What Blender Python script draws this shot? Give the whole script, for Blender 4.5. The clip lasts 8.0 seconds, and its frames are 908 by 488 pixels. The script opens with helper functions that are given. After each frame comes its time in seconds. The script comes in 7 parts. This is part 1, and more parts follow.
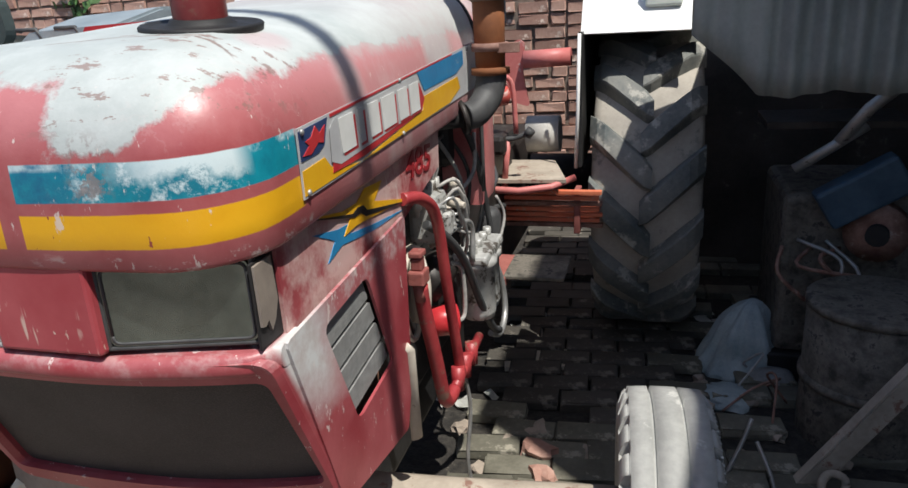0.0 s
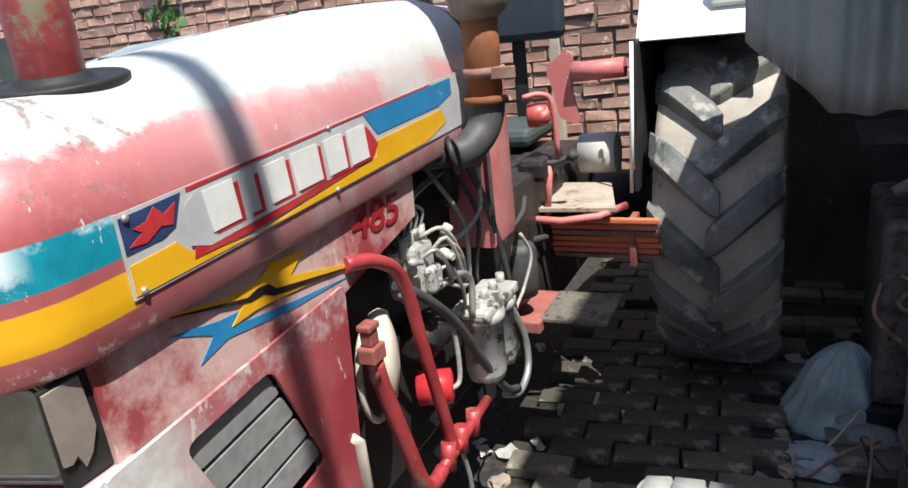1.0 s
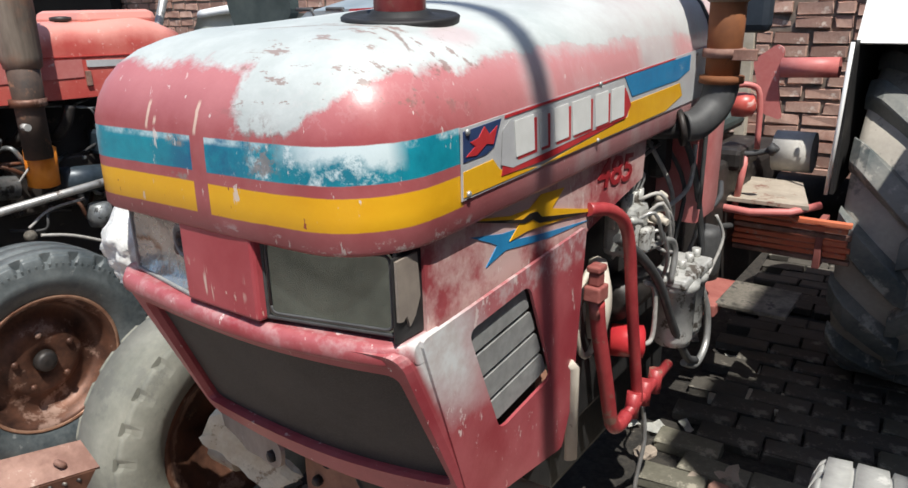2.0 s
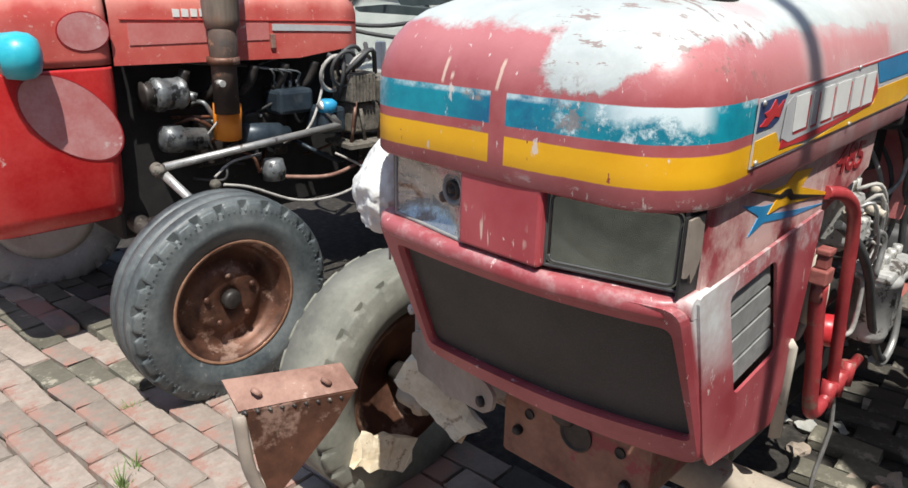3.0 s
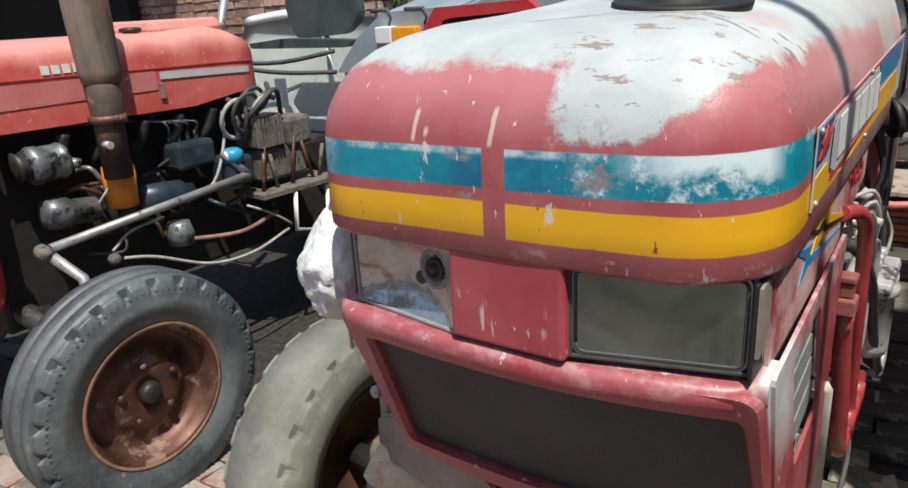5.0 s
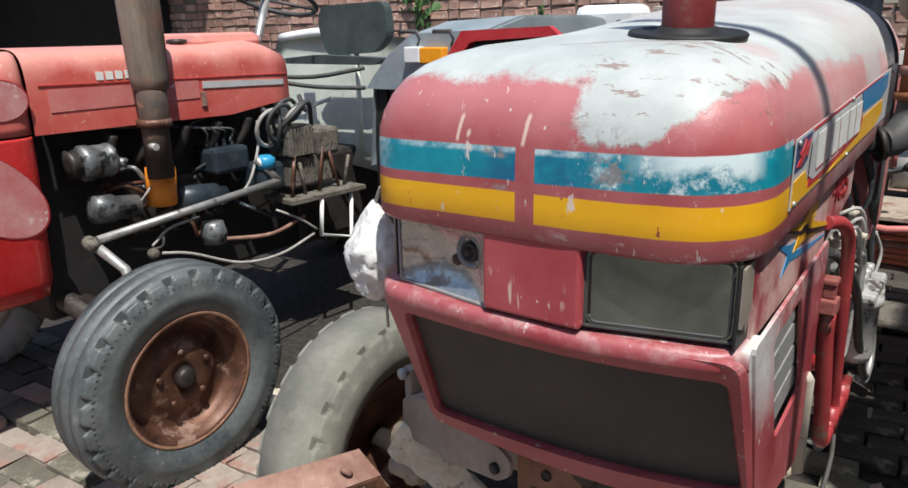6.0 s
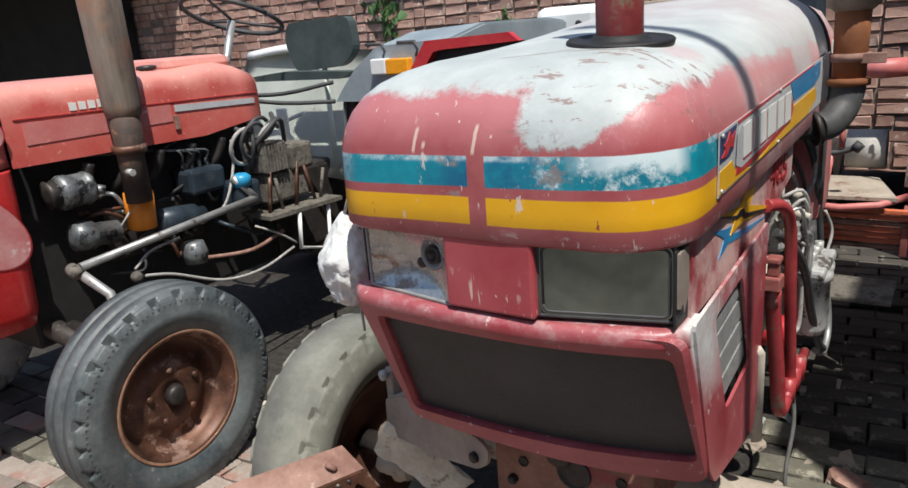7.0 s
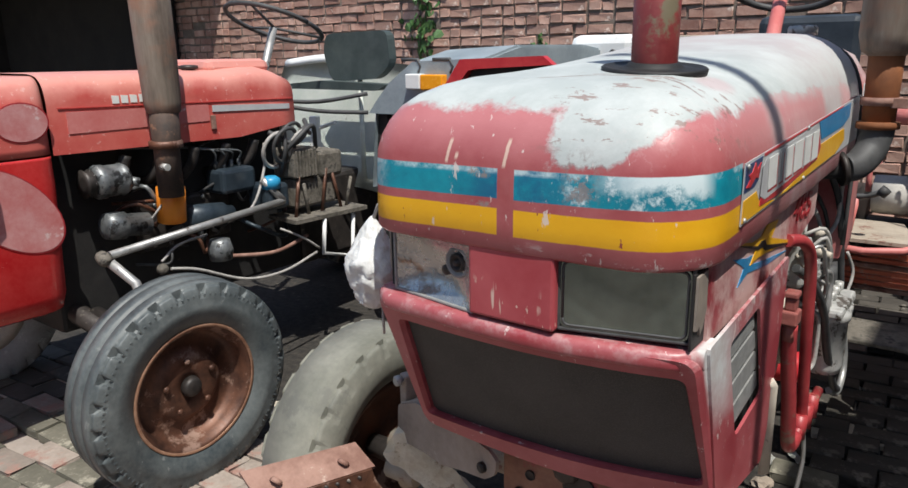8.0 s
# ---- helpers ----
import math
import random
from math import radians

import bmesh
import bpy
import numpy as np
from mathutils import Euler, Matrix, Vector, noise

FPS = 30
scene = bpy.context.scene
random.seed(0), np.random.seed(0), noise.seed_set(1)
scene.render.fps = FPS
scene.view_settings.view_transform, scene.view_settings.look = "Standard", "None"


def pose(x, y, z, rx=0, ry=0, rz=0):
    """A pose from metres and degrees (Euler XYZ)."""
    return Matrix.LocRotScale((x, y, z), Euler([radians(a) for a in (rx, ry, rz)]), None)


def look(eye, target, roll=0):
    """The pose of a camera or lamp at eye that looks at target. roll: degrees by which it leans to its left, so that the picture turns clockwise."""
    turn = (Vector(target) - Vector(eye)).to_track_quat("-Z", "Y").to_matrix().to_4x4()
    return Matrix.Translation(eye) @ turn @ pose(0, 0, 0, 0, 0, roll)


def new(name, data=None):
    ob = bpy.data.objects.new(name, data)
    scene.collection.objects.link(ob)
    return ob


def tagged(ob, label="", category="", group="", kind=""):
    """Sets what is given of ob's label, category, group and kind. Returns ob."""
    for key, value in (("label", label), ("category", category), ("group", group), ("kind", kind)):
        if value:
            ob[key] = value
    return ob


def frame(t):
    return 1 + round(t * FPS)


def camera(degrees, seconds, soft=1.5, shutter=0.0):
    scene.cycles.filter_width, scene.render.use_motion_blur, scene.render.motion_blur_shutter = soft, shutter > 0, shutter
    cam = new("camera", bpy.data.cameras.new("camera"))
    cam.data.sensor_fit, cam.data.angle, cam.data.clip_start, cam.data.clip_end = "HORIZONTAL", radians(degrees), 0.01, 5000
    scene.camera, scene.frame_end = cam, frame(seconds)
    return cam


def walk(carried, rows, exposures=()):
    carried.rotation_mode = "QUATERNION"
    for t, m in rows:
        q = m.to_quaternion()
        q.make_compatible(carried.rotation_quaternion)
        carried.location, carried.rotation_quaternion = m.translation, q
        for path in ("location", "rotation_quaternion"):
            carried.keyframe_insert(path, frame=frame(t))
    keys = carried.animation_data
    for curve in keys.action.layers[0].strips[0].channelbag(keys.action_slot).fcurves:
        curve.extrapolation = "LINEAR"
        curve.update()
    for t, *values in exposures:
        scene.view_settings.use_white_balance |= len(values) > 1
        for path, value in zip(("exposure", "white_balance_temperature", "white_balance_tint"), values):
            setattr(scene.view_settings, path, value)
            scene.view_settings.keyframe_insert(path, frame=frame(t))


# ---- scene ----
cam = camera(64.0, 8.0)
PATH = [
    (0, (0.806, -0.708, 1.549), (0.273, 1.113, 0.916), -3.4),
    (0.5, (0.959, -0.548, 1.542), (0.39, 1.243, 0.859), -7.7),
    (1, (0.998, -0.35, 1.567), (0.165, 1.364, 0.96), -6.6),
    (1.5, (0.978, -0.4, 1.559), (-0.047, 1.183, 0.892), -5.2),
    (2, (0.89, -0.602, 1.557), (-0.228, 0.931, 0.924), -1.1),
    (2.2, (0.848, -0.693, 1.563), (-0.328, 0.806, 0.955), -1.1),
    (3.3, (0.662, -0.851, 1.532), (-0.646, 0.495, 0.84), 1.7),
    (3.5, (0.603, -0.808, 1.54), (-0.671, 0.579, 0.867), 0.7),
    (4, (0.47, -0.698, 1.556), (-0.703, 0.79, 0.914), -1.5),
    (4.5, (0.407, -0.67, 1.549), (-0.787, 0.802, 0.91), -1.4),
    (5, (0.467, -0.717, 1.553), (-0.65, 0.817, 0.922), -3.3),
    (6.3, (0.576, -0.93, 1.555), (-0.574, 0.604, 0.989), -1.0),
    (6.5, (0.606, -0.945, 1.569), (-0.552, 0.579, 0.991), -3.1),
    (7, (0.622, -0.936, 1.577), (-0.49, 0.628, 1.011), -4.6),
    (7.5, (0.644, -0.952, 1.58), (-0.471, 0.628, 1.069), -3.0),
    (8, (0.635, -0.977, 1.569), (-0.524, 0.57, 1.058), -0.8),
]
EXPOSURES = [(0.0, 0.27), (0.5, 0.62), (1.0, 0.80), (1.5, 0.6), (2.0, 0.4), (3.5, 0.54), (4.5, 0.22), (5.0, 0.25), (6.5, 0.27), (7.5, 0.2), (8.0, 0.2)]
walk(cam, [(t, look(eye, target, roll)) for t, eye, target, roll in PATH], EXPOSURES)

# ---- world, sun and exposure ----
SUN_AZ = (0.78, -0.62)
SUN_EL = radians(64)
scene.view_settings.exposure = 0.0
world = bpy.data.worlds.new("sky")
scene.world = world
world.use_nodes = True
wn = world.node_tree.nodes
sky = wn.new("ShaderNodeTexSky")
sky.sky_type = "NISHITA"
sky.sun_disc = False
sky.sun_elevation = SUN_EL
sky.sun_rotation = math.atan2(SUN_AZ[0], SUN_AZ[1])
world.node_tree.links.new(sky.outputs[0], wn["Background"].inputs[0])
wn["Background"].inputs[1].default_value = 0.115
sun_data = bpy.data.lights.new("sun", "SUN")
sun_data.energy = 4.6
sun_data.angle = radians(0.45)
sun_data.color = (1.0, 0.975, 0.91)
sun = new("sun", sun_data)
sun.matrix_world = look((SUN_AZ[0] * math.cos(SUN_EL) * 20, SUN_AZ[1] * math.cos(SUN_EL) * 20, math.sin(SUN_EL) * 20), (0, 0, 0))


# ---- node and mesh helpers ----
class Nodes:
    """Small expressions over the nodes of one material."""

    def __init__(self, name):
        self.m = bpy.data.materials.new(name)
        self.m.use_nodes = True
        self.t = self.m.node_tree
        self.b = self.t.nodes["Principled BSDF"]
        self.co = self.t.nodes.new("ShaderNodeTexCoord").outputs["Object"]

    def put(self, node, socket, value):
        if isinstance(value, bpy.types.NodeSocket):
            self.t.links.new(value, node.inputs[socket])
        else:
            node.inputs[socket].default_value = value

    def math(self, op, a, b=0.0, c=0.0):
        n = self.t.nodes.new("ShaderNodeMath")
        n.operation = op
        for i, v in enumerate((a, b, c)):
            self.put(n, i, v)
        return n.outputs[0]

    def xyz(self):
        n = self.t.nodes.new("ShaderNodeSeparateXYZ")
        self.put(n, 0, self.co)
        return n.outputs

    def noise(self, scale, detail=4.0, rough=0.6, stretch=None):
        n = self.t.nodes.new("ShaderNodeTexNoise")
        v = self.co
        if stretch:
            k = self.t.nodes.new("ShaderNodeMapping")
            k.inputs["Scale"].default_value = stretch
            self.put(k, "Vector", self.co)
            v = k.outputs[0]
        self.put(n, "Vector", v)
        self.put(n, "Scale", scale)
        self.put(n, "Detail", detail)
        self.put(n, "Roughness", rough)
        return n.outputs[0]

    def step(self, v, lo, hi):
        n = self.t.nodes.new("ShaderNodeMapRange")
        for i, x in enumerate((v, lo, hi, 0.0, 1.0)):
            self.put(n, i, x)
        return n.outputs[0]

    def mix(self, f, a, b):
        n = self.t.nodes.new("ShaderNodeMix")
        n.data_type = "RGBA"
        self.put(n, 0, f)
        self.put(n, 6, (*a, 1) if isinstance(a, tuple) else a)
        self.put(n, 7, (*b, 1) if isinstance(b, tuple) else b)
        return n.outputs[2]

    def mul(self, *vs):
        out = vs[0]
        for v in vs[1:]:
            out = self.math("MULTIPLY", out, v)
        return out

    def done(self, color, rough=0.6, metal=0.0, bump=None, depth=0.002):
        self.put(self.b, "Base Color", (*color, 1) if isinstance(color, tuple) else color)
        self.put(self.b, "Roughness", rough)
        self.put(self.b, "Metallic", metal)
        if bump is not None:
            n = self.t.nodes.new("ShaderNodeBump")
            self.put(n, "Height", bump)
            self.put(n, "Distance", depth)
            n.inputs["Strength"].default_value = 1.0
            self.t.links.new(n.outputs[0], self.b.inputs["Normal"])
        return self.m


def surface(name, c1, c2, scale=6.0, rough=0.6, metal=0.0, wear=None, wear_scale=14.0, wear_at=0.6, grain=60.0, depth=0.001, rnd=0.0, spread=0.15, island=False):
    """Two-tone surface with fine grain, and worn or stained spots of a third colour."""
    k = Nodes(name)
    a = k.noise(scale, 5.0)
    fine = k.noise(grain, 3.0)
    f = k.step(k.math("ADD", k.mul(a, 0.75), k.mul(fine, 0.25)), 0.5 - spread, 0.5 + spread)
    col = k.mix(f, c1, c2)
    if rnd:
        info = k.t.nodes.new("ShaderNodeNewGeometry").outputs["Random Per Island"] if island else k.t.nodes.new("ShaderNodeObjectInfo").outputs["Random"]
        col = k.mix(k.mul(info, rnd), col, tuple(x * 0.45 for x in c1))
    if wear:
        w = k.noise(wear_scale, 6.0, 0.7)
        col = k.mix(k.step(w, wear_at, wear_at + 0.06), col, wear)
    r = k.math("ADD", k.mul(fine, 0.25), rough - 0.12)
    return k.done(col, r, metal, k.math("ADD", k.mul(a, 0.6), k.mul(fine, 0.4)), depth)


def V(*a):
    return Vector(a)


def box(x0, x1, y0, y1, z0, z1, bev=0.0, bm=None, turn=None):
    out = bm or bmesh.new()
    part_bm = bmesh.new()
    bmesh.ops.create_cube(part_bm, size=1.0)
    for v in part_bm.verts:
        v.co = V((x0 + x1) / 2 + v.co.x * (x1 - x0), (y0 + y1) / 2 + v.co.y * (y1 - y0), (z0 + z1) / 2 + v.co.z * (z1 - z0))
    if bev:
        bmesh.ops.bevel(part_bm, geom=part_bm.edges[:], offset=bev, segments=2, affect="EDGES", profile=0.5)
    if turn is not None:
        bmesh.ops.transform(part_bm, matrix=turn, verts=part_bm.verts)
    return merge(out, part_bm)


def merge(out, other):
    tmp = bpy.data.meshes.new("tmp")
    other.to_mesh(tmp)
    other.free()
    out.from_mesh(tmp)
    bpy.data.meshes.remove(tmp)
    return out


def smooth_path(pts, n=6):
    """Catmull-Rom through the points."""
    p = [Vector(q) for q in pts]
    p = [p[0] * 2 - p[1]] + p + [p[-1] * 2 - p[-2]]
    out = []
    for i in range(1, len(p) - 2):
        for s in range(n):
            t = s / n
            a, b, c, d = p[i - 1], p[i], p[i + 1], p[i + 2]
            out.append(0.5 * (2 * b + (c - a) * t + (2 * a - 5 * b + 4 * c - d) * t * t + (3 * b - a - 3 * c + d) * t ** 3))
    out.append(p[-2])
    return out


def tube(pts, r, seg=10, bm=None, curve=0, flat=1.0, cap=True):
    """A round bar along the points; r one radius or one each."""
    bm = bm or bmesh.new()
    p = smooth_path(pts, curve) if curve else [Vector(q) for q in pts]
    rs = [r] * len(p) if not isinstance(r, (list, tuple)) else [r[0] + (r[-1] - r[0]) * i / (len(p) - 1) for i in range(len(p))] if len(r) != len(p) else r
    up = None
    rings = []
    for i, q in enumerate(p):
        d = (p[min(i + 1, len(p) - 1)] - p[max(i - 1, 0)]).normalized()
        if up is None:
            up = d.orthogonal().normalized()
        up = (up - d * up.dot(d)).normalized()
        side = d.cross(up)
        rings.append([bm.verts.new(q + (up * math.cos(a) + side * math.sin(a) * flat) * rs[i]) for a in (2 * math.pi * k / seg for k in range(seg))])
    for a, b in zip(rings, rings[1:]):
        for k in range(seg):
            bm.faces.new((a[k], a[(k + 1) % seg], b[(k + 1) % seg], b[k])).smooth = True
    if cap:
        bm.faces.new(rings[0][::-1])
        bm.faces.new(rings[-1])
    return bm


def lathe(profile, seg=32, bm=None, m=None, dent=None):
    """Turns (radius, height) pairs round the x axis. dent(i, k): change of radius."""
    bm = bm or bmesh.new()
    rings = []
    for i, (r, h) in enumerate(profile):
        ring = []
        for k in range(seg):
            a = 2 * math.pi * k / seg
            q = r + (dent(i, k) if dent else 0)
            c = V(h, q * math.cos(a), q * math.sin(a))
            ring.append(bm.verts.new(m @ c if m is not None else c))
        rings.append(ring)
    for i, (a, b) in enumerate(zip(rings, rings[1:])):
        for k in range(seg):
            bm.faces.new((a[k], a[(k + 1) % seg], b[(k + 1) % seg], b[k])).smooth = not (dent and (dent(i, k) or dent(i + 1, k) or dent(i, (k + 1) % seg) or dent(i + 1, (k + 1) % seg)))
    for ring, (r, h) in ((rings[0][::-1], profile[0]), (rings[-1], profile[-1])):
        if r < 0.35 and profile[0] != profile[-1]:
            bm.faces.new(ring)
    return bm


def prism(poly, axis, a, b, bm=None, m=None):
    """A polygon of the two other axes, pushed from a to b along axis."""
    bm = bm or bmesh.new()
    put = {"x": lambda u, v, w: V(w, u, v), "y": lambda u, v, w: V(u, w, v), "z": lambda u, v, w: V(u, v, w)}[axis]
    lo = [bm.verts.new(m @ put(u, v, a) if m is not None else put(u, v, a)) for u, v in poly]
    hi = [bm.verts.new(m @ put(u, v, b) if m is not None else put(u, v, b)) for u, v in poly]
    n = len(poly)
    bm.faces.new(lo[::-1])
    bm.faces.new(hi)
    for i in range(n):
        bm.faces.new((lo[i], lo[(i + 1) % n], hi[(i + 1) % n], hi[i]))
    return bm


def rounded(poly, r, n=4):
    """The polygon with its corners rounded."""
    out = []
    for i, p in enumerate(poly):
        p, a, b = Vector(p), Vector(poly[i - 1]), Vector(poly[(i + 1) % len(poly)])
        k = min(r, (a - p).length * 0.45, (b - p).length * 0.45)
        s, e = p + (a - p).normalized() * k, p + (b - p).normalized() * k
        for j in range(n + 1):
            t = j / n
            out.append(tuple(s * (1 - t) ** 2 + p * 2 * t * (1 - t) + e * t * t))
    return out


def mesh_of(name, bm, material):
    bmesh.ops.recalc_face_normals(bm, faces=bm.faces)
    me = bpy.data.meshes.new(name)
    bm.to_mesh(me)
    bm.free()
    me.materials.append(material)
    return me


def part(name, bm, material, parent, label="", kind=""):
    ob = new(name, mesh_of(name, bm, material))
    ob.parent = parent
    return tagged(ob, label, kind=kind)


def thing(name, label, category, m=None, group="", kind=""):
    ob = new(name)
    ob.empty_display_size = 0.1
    if m is not None:
        ob.matrix_world = m
    return tagged(ob, label, category, group, kind)


def solid(name, bm, material, label, category="", group="", kind="", m=None):
    ob = new(name, mesh_of(name, bm, material))
    if m is not None:
        ob.matrix_world = m
    return tagged(ob, label, category, group, kind)


# ---- materials ----
def bonnet_paint():
    k = Nodes("bonnet_paint")
    x, y, z = k.xyz()
    n1, n2, n3 = k.noise(7.0, 6.0, 0.7), k.noise(40.0, 4.0, 0.7), k.noise(2.2, 3.0)
    red = k.mix(k.step(n1, 0.35, 0.7), (0.325, 0.064, 0.069), (0.42, 0.128, 0.131))
    red = k.mix(k.mul(k.step(n3, 0.45, 0.7), 0.3), red, (0.56, 0.20, 0.20))
    streak = k.mul(k.step(k.noise(7.0, 5.0, 0.7, (1.0, 1.0, 0.35)), 0.46, 0.62), k.step(y, 0.35, 0.5))
    red = k.mix(k.mul(k.step(y, 0.2, 0.55), 0.6), red, (0.56, 0.30, 0.30))
    red = k.mix(k.mul(streak, 0.55), red, (0.57, 0.47, 0.46))
    red = k.mix(k.mul(k.step(z, 1.395, 1.455), 0.45), red, (0.56, 0.25, 0.26))
    edge = k.math("ADD", k.mul(k.math("SUBTRACT", n1, 0.5), 0.075), k.mul(k.math("SUBTRACT", n2, 0.5), 0.035))
    ze = k.math("ADD", z, edge)
    xe = k.math("ADD", x, edge)
    # chalky faded top
    yn = k.math("ADD", y, k.mul(k.math("SUBTRACT", n1, 0.5), 0.10))
    pale = k.mix(k.step(n1, 0.4, 0.65), (0.40, 0.435, 0.425), (0.51, 0.54, 0.53))
    pale = k.mix(k.mul(k.step(yn, 0.55, 0.95), 0.65), pale, k.mix(k.step(n1, 0.42, 0.62), (0.46, 0.37, 0.37), (0.46, 0.45, 0.44)))
    top = k.step(ze, 1.469, 1.484)
    side_fade = k.mul(k.step(y, 0.25, 0.5), k.step(ze, 1.455, 1.495))
    chalk = k.mul(k.step(yn, 0.80, 0.85), k.step(yn, 1.06, 1.0), k.step(ze, 1.35, 1.42), 0.85)
    chalk = k.math("MAXIMUM", chalk, k.mul(k.step(yn, 0.36, 0.40), k.step(yn, 0.47, 0.44), k.step(ze, 1.36, 1.44), 0.5))
    # primer patch on the nose: a low fan between two slanting edges
    left = k.step(xe, 0.075, 0.09)
    right = k.step(k.math("SUBTRACT", k.mul(k.math("SUBTRACT", z, 1.40), 1.2), k.math("SUBTRACT", xe, 0.19)), 0.0, 0.012)
    patch = k.mul(left, right, k.step(ze, 1.392, 1.402), k.step(y, 0.45, 0.3))
    bare = k.math("MAXIMUM", k.math("MAXIMUM", k.math("MAXIMUM", top, side_fade), patch), chalk)
    col = k.mix(bare, red, pale)
    dx, dy = k.math("SUBTRACT", x, 0.235), k.math("SUBTRACT", y, 0.30)
    blot = k.step(k.math("ADD", k.math("ADD", k.mul(dx, dx), k.mul(dy, dy, 0.35)), k.mul(edge, 0.012)), 0.0014, 0.0004)
    col = k.mix(k.mul(blot, 0.5), col, (0.50, 0.33, 0.34))
    # rust flakes in the bare part
    flakes = k.mul(k.step(k.noise(30.0, 5.0, 0.7, (0.6, 1.5, 1.5)), 0.585, 0.61), k.step(y, 0.34, 0.26), k.step(x, 0.0, 0.08), k.step(z, 1.41, 1.44))
    col = k.mix(k.mul(flakes, 0.75), col, (0.23, 0.14, 0.12))
    ring = k.math("ABSOLUTE", k.math("SUBTRACT", k.math("ADD", k.mul(k.math("SUBTRACT", x, 0.13), k.math("SUBTRACT", x, 0.13), 2.2), k.math("ADD", y, k.mul(edge, 0.5))), 0.215))
    ring = k.mul(k.step(ring, 0.006, 0.003), k.step(k.noise(18.0, 3.0), 0.38, 0.46), k.step(z, 1.485, 1.5), k.step(y, 0.36, 0.30))
    col = k.mix(k.mul(ring, k.step(x, -0.08, 0.0), 0.8), col, (0.2, 0.13, 0.11))
    # painted bands
    wob = k.mul(k.math("SUBTRACT", n1, 0.5), 0.006)
    zb = k.math("SUBTRACT", k.math("SUBTRACT", k.math("ADD", z, wob), k.mul(k.math("MAXIMUM", y, 0.0), 0.03)), k.mul(k.math("SUBTRACT", x, 0.2), 0.016))
    gap = k.math("MAXIMUM", k.step(k.math("ABSOLUTE", k.math("SUBTRACT", x, 0.006)), 0.0155, 0.0165), k.step(y, 0.3, 0.31))
    teal_m = k.mul(k.step(zb, 1.338, 1.3395), k.step(zb, 1.389, 1.3875), gap, k.step(y, 0.20, 0.19))
    yel_m = k.mul(k.step(zb, 1.277, 1.2785), k.step(zb, 1.3235, 1.322), gap, k.step(y, 0.20, 0.19))
    teal = k.mix(k.step(n1, 0.35, 0.6), (0.006, 0.175, 0.25), (0.008, 0.30, 0.38))
    teal = k.mix(k.mul(k.step(k.math("ABSOLUTE", k.math("SUBTRACT", x, 0.03)), 0.13, 0.04), k.step(n1, 0.62, 0.42)), teal, (0.012, 0.115, 0.23))
    faded = k.mul(k.step(k.noise(17.0, 6.0, 0.78), 0.49, 0.60), k.math("MAXIMUM", k.mul(k.step(x, 0.07, 0.13), k.step(y, 0.085, 0.06)), k.mul(k.step(x, -0.24, -0.29), 0.6)))
    worn = k.mul(k.step(xe, 0.15, 0.22), k.step(ze, 1.352, 1.368), k.step(y, 0.095, 0.07))
    worn = k.math("MAXIMUM", worn, k.mul(k.step(zb, 1.3775, 1.3825), k.step(n1, 0.44, 0.54), 0.8))
    teal = k.mix(k.math("MAXIMUM", faded, worn), teal, (0.58, 0.68, 0.70))
    scar = k.mul(k.step(k.noise(38.0, 5.0, 0.8), 0.5, 0.56), k.step(k.math("ABSOLUTE", k.math("SUBTRACT", xe, 0.135)), 0.035, 0.012), k.step(z, 1.43, 1.40), k.step(ze, 1.334, 1.346))
    yel = k.mix(k.step(n1, 0.3, 0.7), (0.74, 0.36, 0.01), (0.80, 0.43, 0.015))
    col = k.mix(teal_m, col, teal)
    col = k.mix(yel_m, col, yel)
    col = k.mix(k.mul(scar, 0.8), col, (0.25, 0.2, 0.19))
    # scratches and chips
    chips = k.mul(k.step(k.noise(55.0, 4.0, 0.7, (1.0, 1.0, 0.35)), 0.655, 0.68), k.step(z, 1.5, 1.45))
    web = k.mul(k.step(k.math("ABSOLUTE", k.math("SUBTRACT", k.noise(13.0, 5.0, 0.65), 0.5)), 0.022, 0.008), k.step(n3, 0.42, 0.55), k.step(x, 0.14, 0.2), k.step(z, 1.39, 1.40), k.step(y, 0.5, 0.3))
    col = k.mix(k.mul(web, k.step(y, 0.30, 0.16), 0.14), col, (0.62, 0.52, 0.50))
    nick = k.mul(k.step(k.noise(45.0, 5.0, 0.8), 0.46, 0.52), k.step(k.math("ABSOLUTE", k.math("ADD", xe, 0.047)), 0.022, 0.014), k.math("MAXIMUM", k.mul(k.step(z, 1.366, 1.370), k.step(z, 1.386, 1.382)), k.mul(k.step(z, 1.318, 1.321), k.step(z, 1.330, 1.327))), k.step(y, 0.2, 0.1))
    col = k.mix(k.mul(nick, 0.9), col, (0.27, 0.22, 0.20))
    peel = k.mul(k.step(k.noise(34.0, 4.0, 0.7, (1.6, 1.6, 0.5)), 0.655, 0.672), yel_m)
    col = k.mix(peel, col, (0.30, 0.05, 0.045))
    lip = k.mul(k.step(k.noise(24.0, 5.0, 0.75, (0.5, 1.0, 1.2)), 0.56, 0.62), k.step(z, 1.272, 1.262), k.step(x, 0.0, 0.12), k.step(y, 0.3, 0.2))
    col = k.mix(k.mul(k.math("MAXIMUM", chips, lip), 0.8), col, (0.66, 0.58, 0.54))
